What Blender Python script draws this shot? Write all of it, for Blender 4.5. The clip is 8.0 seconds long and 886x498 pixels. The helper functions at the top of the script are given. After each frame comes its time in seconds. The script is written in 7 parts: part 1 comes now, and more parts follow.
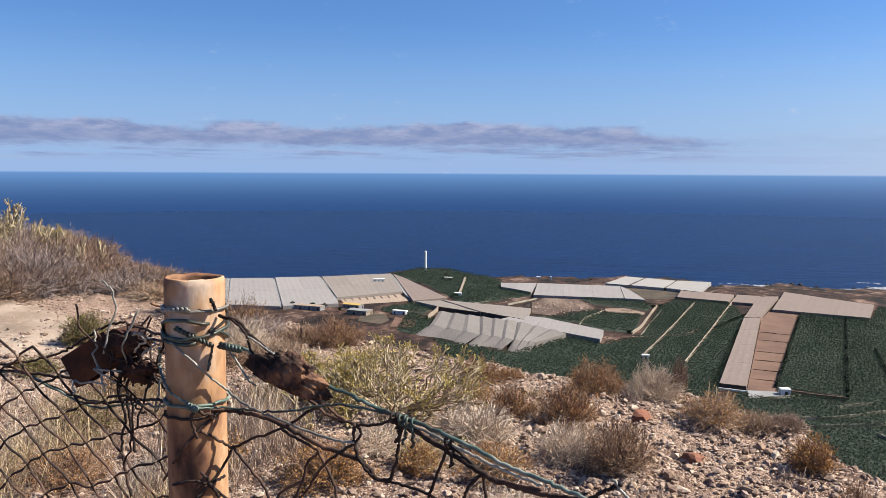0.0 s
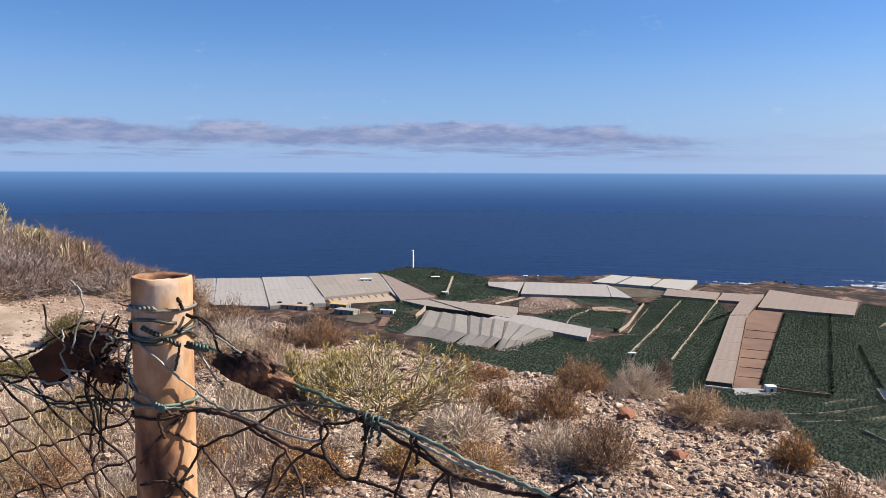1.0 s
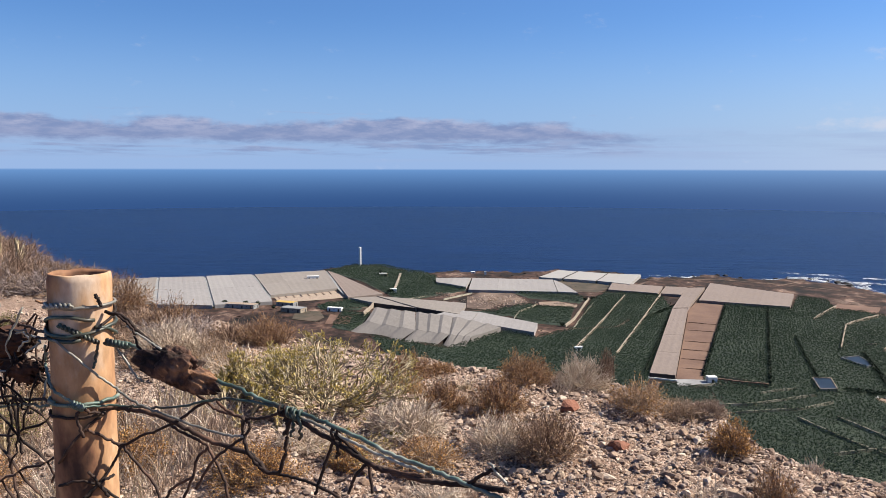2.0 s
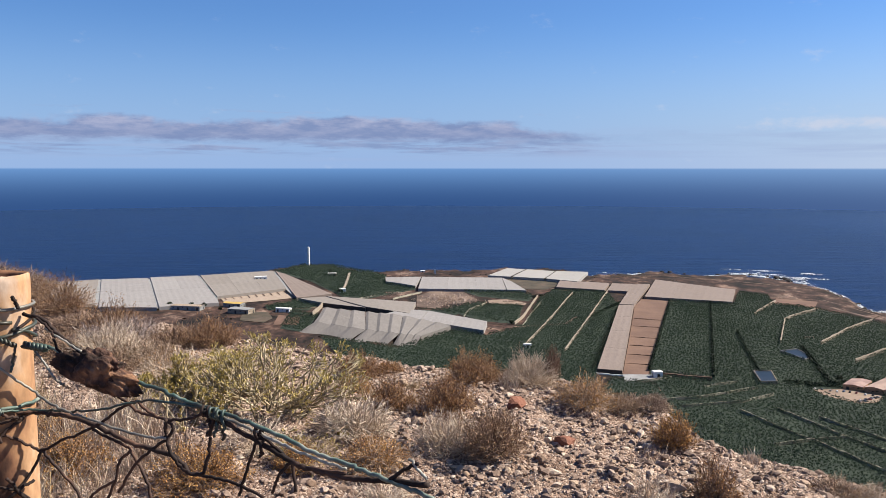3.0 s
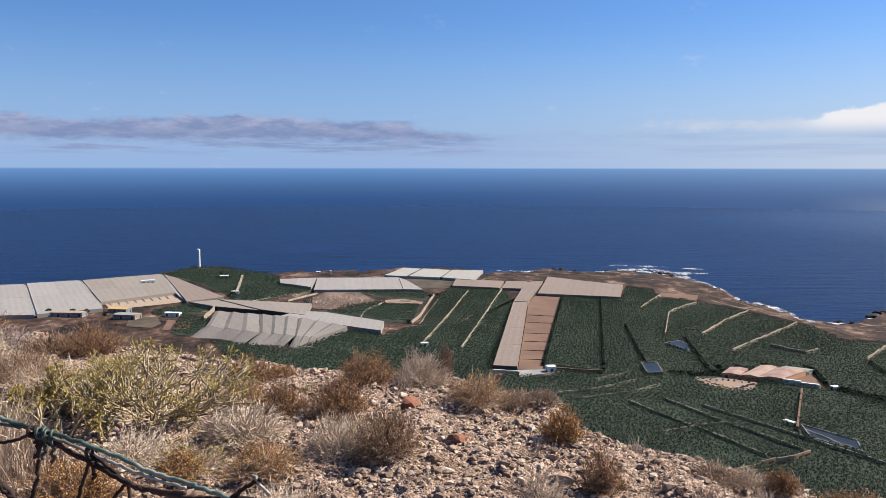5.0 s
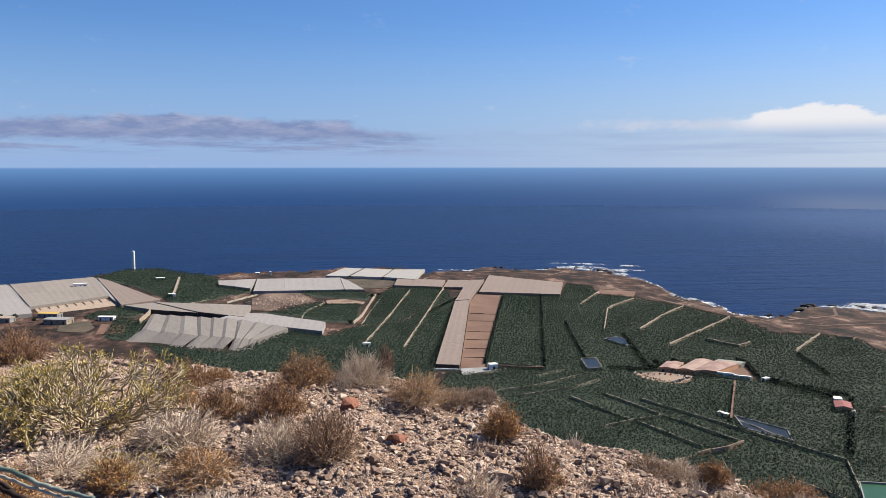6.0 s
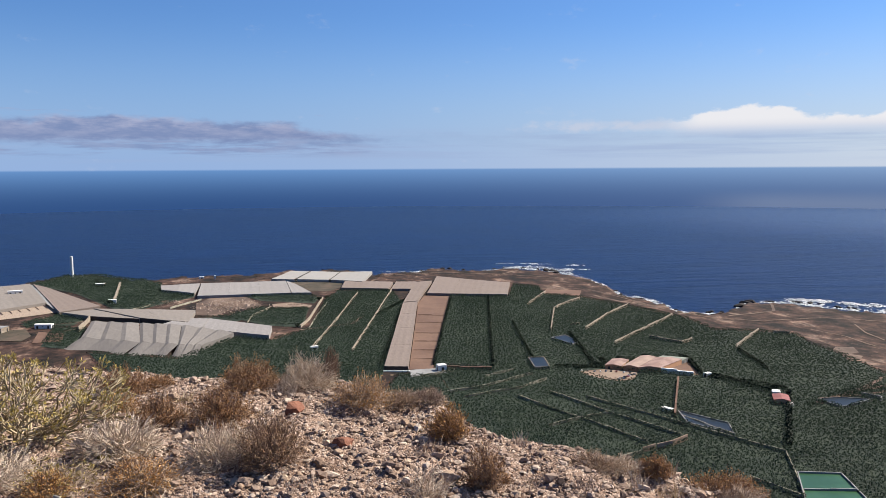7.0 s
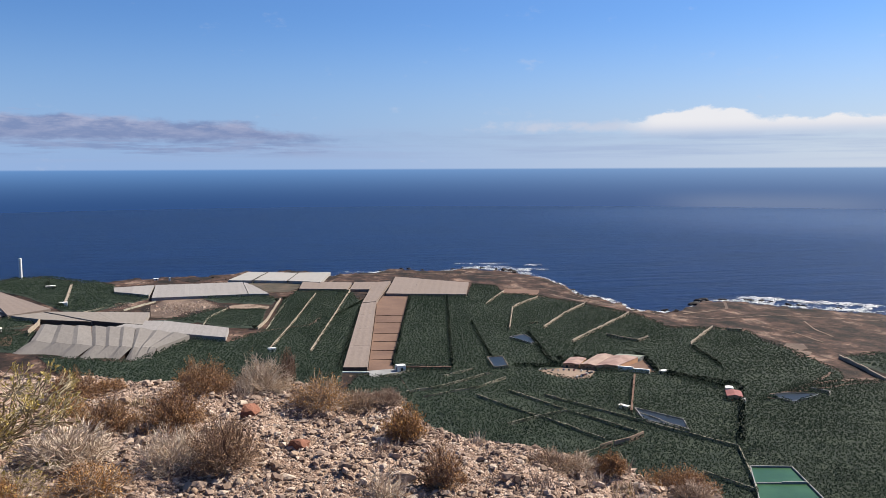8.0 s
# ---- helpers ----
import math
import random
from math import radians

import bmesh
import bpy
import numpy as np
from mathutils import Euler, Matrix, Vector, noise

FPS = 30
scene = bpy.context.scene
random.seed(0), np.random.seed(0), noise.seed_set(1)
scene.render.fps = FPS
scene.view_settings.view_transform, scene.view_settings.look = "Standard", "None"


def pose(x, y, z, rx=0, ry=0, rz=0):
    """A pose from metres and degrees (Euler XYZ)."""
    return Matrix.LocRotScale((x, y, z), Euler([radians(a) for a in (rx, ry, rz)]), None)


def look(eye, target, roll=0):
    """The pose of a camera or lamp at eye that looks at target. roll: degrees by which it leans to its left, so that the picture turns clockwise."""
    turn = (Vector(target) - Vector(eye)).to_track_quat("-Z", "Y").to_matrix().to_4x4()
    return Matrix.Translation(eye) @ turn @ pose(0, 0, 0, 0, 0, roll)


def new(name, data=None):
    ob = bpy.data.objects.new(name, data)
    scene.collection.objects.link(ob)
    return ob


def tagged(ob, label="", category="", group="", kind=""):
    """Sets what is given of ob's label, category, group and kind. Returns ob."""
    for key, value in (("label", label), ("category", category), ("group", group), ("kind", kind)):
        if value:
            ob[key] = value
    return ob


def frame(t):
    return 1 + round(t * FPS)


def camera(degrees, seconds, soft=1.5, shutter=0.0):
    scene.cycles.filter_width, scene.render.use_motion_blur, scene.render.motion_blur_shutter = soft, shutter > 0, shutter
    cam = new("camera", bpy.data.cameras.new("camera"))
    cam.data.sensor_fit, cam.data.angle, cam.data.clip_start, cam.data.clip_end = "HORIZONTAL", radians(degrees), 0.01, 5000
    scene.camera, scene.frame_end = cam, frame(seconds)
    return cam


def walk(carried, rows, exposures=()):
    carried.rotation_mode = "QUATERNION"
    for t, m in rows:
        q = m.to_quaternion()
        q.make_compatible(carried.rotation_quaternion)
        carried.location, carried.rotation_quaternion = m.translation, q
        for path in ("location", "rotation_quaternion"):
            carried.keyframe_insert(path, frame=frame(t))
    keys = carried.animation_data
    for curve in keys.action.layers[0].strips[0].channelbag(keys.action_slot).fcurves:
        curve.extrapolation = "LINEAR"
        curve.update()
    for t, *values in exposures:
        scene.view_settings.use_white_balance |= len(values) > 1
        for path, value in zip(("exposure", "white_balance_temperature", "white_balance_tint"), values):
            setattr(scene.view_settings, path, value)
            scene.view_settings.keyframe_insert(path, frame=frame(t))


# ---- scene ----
cam = camera(57.77, 8.0, soft=0.75)
PATH = [
    (0.0, pose(-0.0000, 0.0000, 1.6000, 84.618, 0, 13.556) @ pose(0, 0, 0, 0, 0, 0.302)),
    (0.5, pose(0.0068, 0.0028, 1.5992, 84.622, 0, 13.517) @ pose(0, 0, 0, 0, 0, 0.224)),
    (1.0, pose(0.0147, 0.0034, 1.5992, 84.564, 0, 12.646) @ pose(0, 0, 0, 0, 0, 0.202)),
    (1.5, pose(0.0244, 0.0032, 1.5976, 84.421, 0, 10.789) @ pose(0, 0, 0, 0, 0, 0.166)),
    (3.0, pose(0.0535, -0.0005, 1.5971, 84.255, 0, 5.258) @ pose(0, 0, 0, 0, 0, 0.026)),
    (3.5, pose(0.0613, 0.0038, 1.5974, 84.241, 0, 3.403) @ pose(0, 0, 0, 0, 0, 0.033)),
    (4.0, pose(0.0695, 0.0105, 1.5978, 84.274, 0, 1.707) @ pose(0, 0, 0, 0, 0, 0.038)),
    (5.5, pose(0.0907, 0.0222, 1.5963, 84.201, 0, -4.285) @ pose(0, 0, 0, 0, 0, 0.032)),
    (6.0, pose(0.1017, 0.0257, 1.5962, 84.196, 0, -6.376) @ pose(0, 0, 0, 0, 0, -0.041)),
    (6.5, pose(0.1117, 0.0259, 1.5956, 84.251, 0, -8.387) @ pose(0, 0, 0, 0, 0, -0.052)),
    (7.0, pose(0.1220, 0.0232, 1.5946, 84.284, 0, -10.143) @ pose(0, 0, 0, 0, 0, -0.319)),
    (7.5, pose(0.1286, 0.0233, 1.5944, 84.343, 0, -11.605) @ pose(0, 0, 0, 0, 0, -0.299)),
    (8.0, pose(0.1343, 0.0220, 1.5933, 84.285, 0, -13.100) @ pose(0, 0, 0, 0, 0, -0.237)),
]
walk(cam, PATH, [(0.0, 1.18), (3.5, 1.14), (5.5, 1.10), (8.0, 1.06)])
EYE_Z = 1.6
SUN_AZ, SUN_EL = 72.0, 43.0      # clockwise from +y, above the horizon
SEA_Z = -226.0

# ---- world and sun ----
world = bpy.data.worlds.new("world")
scene.world = world
world.use_nodes = True
wn, wl = world.node_tree.nodes, world.node_tree.links
wn.clear()


def wmath(op, a, b=None, c=None, clamp=False):
    n = wn.new("ShaderNodeMath")
    n.operation, n.use_clamp = op, clamp
    for i, v in enumerate((a, b, c)):
        if v is None:
            continue
        if isinstance(v, (int, float)):
            n.inputs[i].default_value = v
        else:
            wl.new(v, n.inputs[i])
    return n.outputs[0]


def wstep(v, lo, hi):
    n = wn.new("ShaderNodeMapRange")
    n.interpolation_type = "SMOOTHSTEP"
    wl.new(v, n.inputs["Value"])
    n.inputs["From Min"].default_value, n.inputs["From Max"].default_value = lo, hi
    return n.outputs["Result"]


def wstep_linear(v, lo, hi):
    n = wn.new("ShaderNodeMapRange")
    n.clamp = True
    wl.new(v, n.inputs["Value"])
    n.inputs["From Min"].default_value, n.inputs["From Max"].default_value = lo, hi
    return n.outputs["Result"]


def wnoise(x, y, z, scale, detail=5.0, rough=0.55):
    c = wn.new("ShaderNodeCombineXYZ")
    for i, v in enumerate((x, y, z)):
        if isinstance(v, (int, float)):
            c.inputs[i].default_value = v
        else:
            wl.new(v, c.inputs[i])
    n = wn.new("ShaderNodeTexNoise")
    n.inputs["Scale"].default_value, n.inputs["Detail"].default_value = scale, detail
    n.inputs["Roughness"].default_value = rough
    wl.new(c.outputs[0], n.inputs["Vector"])
    return n.outputs["Fac"]


def wmix(fac, a, b):
    n = wn.new("ShaderNodeMix")
    n.data_type = "RGBA"
    wl.new(fac, n.inputs[0])
    for i, v in ((6, a), (7, b)):
        if isinstance(v, tuple):
            n.inputs[i].default_value = (*v, 1)
        else:
            wl.new(v, n.inputs[i])
    return n.outputs[2]


sky = wn.new("ShaderNodeTexSky")
sky.sky_type = "NISHITA"
sky.sun_disc = False
sky.sun_elevation, sky.sun_rotation = radians(SUN_EL), radians(SUN_AZ)
sky.altitude, sky.air_density, sky.dust_density, sky.ozone_density = 200, 1.0, 0.6, 2.2
tc = wn.new("ShaderNodeTexCoord")
sep = wn.new("ShaderNodeSeparateXYZ")
wl.new(tc.outputs["Generated"], sep.inputs[0])
DX, DY, DZ = sep.outputs
# azimuth (degrees, clockwise from +y) and elevation (degrees)
azi = wmath("MULTIPLY", wmath("ARCTAN2", DX, DY), 57.2958)
ele = wmath("MULTIPLY", wmath("ARCSINE", DZ), 57.2958)
# a long grey bank of stratocumulus with heaped tops and a ragged foot, thinning out to the right
n1 = wnoise(wmath("MULTIPLY", azi, 0.22), wmath("MULTIPLY", ele, 0.5), 3.1, 1.0, 7.0, 0.6)
n2 = wnoise(wmath("MULTIPLY", azi, 0.09), wmath("MULTIPLY", ele, 2.2), 9.4, 1.0, 6.0, 0.55)
n4 = wnoise(wmath("MULTIPLY", azi, 0.45), wmath("MULTIPLY", ele, 1.8), 6.3, 1.0, 7.0, 0.62)
n5 = wnoise(wmath("MULTIPLY", azi, 0.14), wmath("MULTIPLY", ele, 1.9), 14.2, 1.0, 6.0, 0.6)
end = wstep(azi, -4.0, 4.0)
crest = wmath("SUBTRACT", wmath("ADD", 3.5, wmath("MULTIPLY", wmath("SUBTRACT", n1, 0.5), 2.6)), wmath("MULTIPLY", end, 0.9))
foot = wmath("ADD", 1.8, wmath("MULTIPLY", wmath("SUBTRACT", n4, 0.5), 1.2))
bank = wmath("MULTIPLY", wstep(wmath("SUBTRACT", crest, ele), -0.05, 0.55), wstep(wmath("SUBTRACT", ele, foot), -0.25, 0.45))
low = wmath("MULTIPLY", wstep(n5, 0.44, 0.60), wmath("MULTIPLY", wstep(ele, 0.7, 1.3), wmath("SUBTRACT", 1.0, wstep(ele, 1.9, 2.6))))
grey = wmath("MAXIMUM", bank, wmath("MULTIPLY", low, 0.75))
wisp = wmath("MULTIPLY", wstep(wmath("ADD", n5, wmath("MULTIPLY", wmath("SUBTRACT", n4, 0.5), 0.4)), 0.62, 0.74), wmath("MULTIPLY", wstep(ele, 2.6, 3.0), wmath("SUBTRACT", 1.0, wstep(ele, 3.6, 4.4))))
grey = wmath("MAXIMUM", grey, wmath("MULTIPLY", wisp, 0.6))
grey = wmath("MULTIPLY", grey, wmath("SUBTRACT", 1.0, wmath("MULTIPLY", wstep(azi, 1.0, 9.0), 0.88)))
streak = wmath("MULTIPLY", wstep(n2, 0.40, 0.70), wmath("MULTIPLY", wstep(ele, 0.2, 1.0), wmath("SUBTRACT", 1.0, wstep(ele, 1.8, 3.2))))
streak = wmath("MULTIPLY", streak, 0.5)
# a white cumulus bank further right, flat below and heaped above
n3 = wnoise(wmath("MULTIPLY", azi, 0.42), wmath("MULTIPLY", ele, 0.9), 1.7, 1.0, 8.0, 0.6)
heap = wmath("MULTIPLY", wmath("MULTIPLY", wstep(azi, 25.4, 29.5), wmath("SUBTRACT", 1.0, wstep(azi, 32.5, 35.5))), 0.75)
crest2 = wmath("ADD", wmath("ADD", heap, 3.3), wmath("MULTIPLY", wmath("SUBTRACT", n3, 0.5), 1.9))
span = wmath("MULTIPLY", wstep(azi, 24.8, 28.0), wmath("SUBTRACT", 1.0, wstep(azi, 60.0, 90.0)))
white = wmath("MULTIPLY", wstep(wmath("SUBTRACT", crest2, ele), 0.0, 0.35), wmath("MULTIPLY", wstep(ele, 1.9, 2.9), span))
small = wmath("MULTIPLY", wmath("MULTIPLY", wstep(azi, 13.0, 18.0), wmath("SUBTRACT", 1.0, wstep(azi, 26.0, 30.0))), wmath("MULTIPLY", wstep(ele, 2.1, 2.8), wmath("SUBTRACT", 1.0, wstep(ele, 2.9, 3.7))))
faint = wmath("MULTIPLY", wstep(wmath("ADD", n3, wmath("MULTIPLY", small, 0.32)), 0.62, 0.95), 0.9)
tint = wn.new("ShaderNodeMix")
tint.data_type, tint.blend_type = "RGBA", "MULTIPLY"
tint.inputs[0].default_value = 1.0
tint.inputs[7].default_value = SKY_TINT = (0.64, 0.98, 1.50, 1)
wl.new(sky.outputs[0], tint.inputs[6])
# clear blue marine haze over the horizon instead of yellow dust
haze = wmath("SUBTRACT", 1.0, wstep(ele, -1.0, 11.0))
right = wstep(azi, -10.0, 75.0)
col = wmix(wmath("MULTIPLY", haze, 0.92), tint.outputs[2], wmix(right, (3.9, 5.7, 9.4), (9.5, 9.7, 10.0)))
col = wmix(streak, col, (4.3, 5.5, 8.3))
col = wmix(wmath("MULTIPLY", grey, 0.93), col, wmix(wmath("MULTIPLY", wstep(n4, 0.34, 0.70), wmath("ADD", 0.45, wmath("MULTIPLY", wstep(ele, 2.2, 3.4), 0.55))), (2.5, 3.3, 5.8), (5.2, 5.5, 7.6)))
col = wmix(wmath("MULTIPLY", faint, 0.7), col, (7.6, 7.9, 9.2))
col = wmix(wmath("MULTIPLY", white, 0.9), col, wmix(wstep(ele, 2.0, 3.3), (7.2, 7.6, 9.2), (10.8, 10.6, 10.8)))
# the far sea as a backdrop, haze painted in, paler up to the horizon
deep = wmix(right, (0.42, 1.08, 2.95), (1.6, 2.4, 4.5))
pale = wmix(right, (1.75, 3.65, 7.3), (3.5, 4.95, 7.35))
# painted sheen: the cloud's bright reflection put into the far sea's colour
far_sheen = wmath("MULTIPLY", wmath("MULTIPLY", wstep(azi, 26.0, 33.0), wmath("SUBTRACT", 1.0, wstep(azi, 38.0, 46.0))), wmath("SUBTRACT", 1.0, wstep(ele, -2.4, -1.3)))
deep = wmix(wmath("MULTIPLY", far_sheen, 0.30), deep, (4.2, 4.9, 6.3))
hazed_sea = wmix(wmath("POWER", wstep_linear(ele, -2.75, 0.0), 2.0), deep, pale)
col = wmix(wstep(ele, -0.10, 0.06), hazed_sea, col)
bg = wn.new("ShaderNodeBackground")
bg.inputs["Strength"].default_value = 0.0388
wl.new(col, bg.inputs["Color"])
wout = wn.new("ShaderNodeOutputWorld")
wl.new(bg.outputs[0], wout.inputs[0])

sun_data = bpy.data.lights.new("sun", "SUN")
sun_data.energy, sun_data.angle, sun_data.color = 5.0, radians(0.53), (1.0, 0.915, 0.79)
sun = new("sun", sun_data)
sun_way = Vector((math.sin(radians(SUN_AZ)) * math.cos(radians(SUN_EL)), math.cos(radians(SUN_AZ)) * math.cos(radians(SUN_EL)), math.sin(radians(SUN_EL))))
sun.matrix_world = look(sun_way * 60, (0, 0, 0))

# ---- materials ----
def noise_node(nt, vec, scale, detail=5.0, rough=0.55):
    n = nt.nodes.new("ShaderNodeTexNoise")
    n.inputs["Scale"].default_value, n.inputs["Detail"].default_value, n.inputs["Roughness"].default_value = scale, detail, rough
    nt.links.new(vec, n.inputs["Vector"])
    return n.outputs["Fac"]


def ramp_node(nt, fac, stops):
    n = nt.nodes.new("ShaderNodeValToRGB")
    e = n.color_ramp.elements
    while len(e) < len(stops):
        e.new(0.5)
    for el, (p, c) in zip(e, stops):
        el.position, el.color = p, (*c, 1)
    nt.links.new(fac, n.inputs[0])
    return n.outputs[0]


def mix_node(nt, fac, a, b, blend="MIX"):
    n = nt.nodes.new("ShaderNodeMix")
    n.data_type, n.blend_type = "RGBA", blend
    for i, v in ((0, fac), (6, a), (7, b)):
        if isinstance(v, tuple):
            n.inputs[i].default_value = (*v, 1)
        elif isinstance(v, (int, float)):
            n.inputs[i].default_value = v
        else:
            nt.links.new(v, n.inputs[i])
    return n.outputs[2]


def scaled(nt, vec, s):
    n = nt.nodes.new("ShaderNodeMapping")
    n.inputs["Scale"].default_value = s
    nt.links.new(vec, n.inputs["Vector"])
    return n.outputs[0]


def surface(name, stops, scale=2.0, fine=20.0, rough=0.9, bump=0.3, depth=0.02, metal=0.0, spec=0.3, stretch=(1, 1, 1), own=False, vary=None, fine_mix=0.35, two=0.0):
    """A surface: broad patches from stops, a finer grain over them, relief, and for loose pieces a colour each (vary: 'island' or 'object')."""
    m = bpy.data.materials.new(name)
    m.use_nodes = True
    nt = m.node_tree
    b = nt.nodes["Principled BSDF"]
    if own:
        vec = nt.nodes.new("ShaderNodeTexCoord").outputs["Object"]
    else:
        vec = nt.nodes.new("ShaderNodeNewGeometry").outputs["Position"]
    vec = scaled(nt, vec, stretch)
    broad = noise_node(nt, vec, scale, 6.0)
    grain = noise_node(nt, vec, fine, 6.0, 0.6)
    if vary:
        r = nt.nodes.new("ShaderNodeNewGeometry").outputs["Random Per Island"] if vary == "island" else nt.nodes.new("ShaderNodeObjectInfo").outputs["Random"]
        fac = nt.nodes.new("ShaderNodeMath")
        fac.operation = "MULTIPLY_ADD"
        fac.inputs[1].default_value = 0.45
        nt.links.new(broad, fac.inputs[0])
        h = nt.nodes.new("ShaderNodeMath")
        h.operation = "MULTIPLY"
        h.inputs[1].default_value = 0.62
        nt.links.new(r, h.inputs[0])
        nt.links.new(h.outputs[0], fac.inputs[2])
        broad = fac.outputs[0]
    col = ramp_node(nt, broad, [(p, tuple(0.64 * k for k in c)) for p, c in stops])
    shade = ramp_node(nt, grain, ((0.3, (0.62, 0.62, 0.62)), (0.72, (1.2, 1.2, 1.2))))
    col = mix_node(nt, fine_mix, col, mix_node(nt, 1.0, col, shade, "MULTIPLY"))
    nt.links.new(col, b.inputs["Base Color"])
    b.inputs["Roughness"].default_value = rough
    b.inputs["Metallic"].default_value = metal
    b.inputs["Specular IOR Level"].default_value = spec
    if bump:
        bn = nt.nodes.new("ShaderNodeBump")
        bn.inputs["Strength"].default_value, bn.inputs["Distance"].default_value = bump, depth
        nt.links.new(grain, bn.inputs["Height"])
        nt.links.new(bn.outputs[0], b.inputs["Normal"])
    if two:
        # thin leaves let some light through
        tr = nt.nodes.new("ShaderNodeBsdfTranslucent")
        nt.links.new(col, tr.inputs["Color"])
        ms = nt.nodes.new("ShaderNodeMixShader")
        ms.inputs[0].default_value = two
        nt.links.new(b.outputs[0], ms.inputs[1])
        nt.links.new(tr.outputs[0], ms.inputs[2])
        nt.links.new(ms.outputs[0], nt.nodes["Material Output"].inputs["Surface"])
    return m


def ground_material():
    """Stony tan soil on the hill, darker brown soil and dry scrub on the plain below."""
    m = bpy.data.materials.new("ground_soil")
    m.use_nodes = True
    nt = m.node_tree
    b = nt.nodes["Principled BSDF"]
    pos = nt.nodes.new("ShaderNodeNewGeometry").outputs["Position"]
    z = nt.nodes.new("ShaderNodeSeparateXYZ")
    nt.links.new(pos, z.inputs[0])
    low = nt.nodes.new("ShaderNodeMapRange")
    low.inputs["From Min"].default_value, low.inputs["From Max"].default_value = -150, -60
    nt.links.new(z.outputs[2], low.inputs["Value"])
    near = ramp_node(nt, noise_node(nt, pos, 1.3, 7.0), ((0.40, (0.115, 0.072, 0.054)), (0.5, (0.21, 0.142, 0.105)), (0.61, (0.35, 0.255, 0.197))))
    grit = noise_node(nt, pos, 55, 6.0, 0.7)
    near = mix_node(nt, 0.8, near, mix_node(nt, 1.0, near, ramp_node(nt, grit, ((0.3, (0.5, 0.47, 0.45)), (0.5, (0.95, 0.93, 0.9)), (0.72, (1.45, 1.42, 1.38)))), "MULTIPLY"))
    # small chips of stone packed into the soil, at two sizes
    chips = []
    for size in (34.0, 85.0):
        v = nt.nodes.new("ShaderNodeTexVoronoi")
        v.inputs["Scale"].default_value = size
        nt.links.new(pos, v.inputs["Vector"])
        hue = nt.nodes.new("ShaderNodeSeparateColor")
        nt.links.new(v.outputs["Color"], hue.inputs[0])
        chips.append(v.outputs["Distance"])
        tone = ramp_node(nt, hue.outputs[0], ((0.0, (0.09, 0.055, 0.042)), (0.35, (0.19, 0.125, 0.092)), (0.7, (0.30, 0.215, 0.165)), (1.0, (0.46, 0.36, 0.285))))
        lies = nt.nodes.new("ShaderNodeMath")
        lies.operation = "GREATER_THAN"
        lies.inputs[1].default_value = 0.5
        nt.links.new(hue.outputs[1], lies.inputs[0])
        near = mix_node(nt, lies.outputs[0], near, tone)
    far = ramp_node(nt, noise_node(nt, scaled(nt, pos, (1, 0.55, 1)), 0.022, 10.0, 0.72), ((0.40, (0.010, 0.0085, 0.007)), (0.46, (0.024, 0.0155, 0.012)), (0.52, (0.044, 0.0255, 0.0195)), (0.57, (0.070, 0.043, 0.033)), (0.63, (0.17, 0.118, 0.092))))
    far = mix_node(nt, 0.5, far, mix_node(nt, 1.0, far, ramp_node(nt, noise_node(nt, pos, 0.07, 7.0, 0.65), ((0.42, (0.35, 0.38, 0.38)), (0.5, (0.9, 0.9, 0.9)), (0.58, (1.8, 1.7, 1.6)))), "MULTIPLY"))
    # black lava at the water's edge
    shore = nt.nodes.new("ShaderNodeMapRange")
    shore.inputs["From Min"].default_value, shore.inputs["From Max"].default_value = -226.2, -223.6
    wob = nt.nodes.new("ShaderNodeMath")
    wob.operation = "MULTIPLY_ADD"
    wob.inputs[1].default_value = 4.0
    nt.links.new(noise_node(nt, pos, 0.05, 6.0), wob.inputs[0])
    nt.links.new(z.outputs[2], wob.inputs[2])
    lift = nt.nodes.new("ShaderNodeMath")
    lift.operation = "SUBTRACT"
    lift.inputs[1].default_value = 2.0
    nt.links.new(wob.outputs[0], lift.inputs[0])
    nt.links.new(lift.outputs[0], shore.inputs["Value"])
    far = mix_node(nt, shore.outputs[0], (0.022, 0.019, 0.019), far)
    nt.links.new(mix_node(nt, low.outputs[0], far, near), b.inputs["Base Color"])
    b.inputs["Roughness"].default_value, b.inputs["Specular IOR Level"].default_value = 0.95, 0.15
    bn = nt.nodes.new("ShaderNodeBump")
    bn.inputs["Strength"].default_value, bn.inputs["Distance"].default_value = 0.55, 0.03
    h = nt.nodes.new("ShaderNodeMath")
    h.operation = "ADD"
    nt.links.new(noise_node(nt, pos, 14, 8.0, 0.7), h.inputs[0])
    nt.links.new(grit, h.inputs[1])
    for d in chips:
        less = nt.nodes.new("ShaderNodeMath")
        less.operation = "SUBTRACT"
        nt.links.new(h.outputs[0], less.inputs[0])
        nt.links.new(d, less.inputs[1])
        h = less
    nt.links.new(h.outputs[0], bn.inputs["Height"])
    nt.links.new(bn.outputs[0], b.inputs["Normal"])
    return m


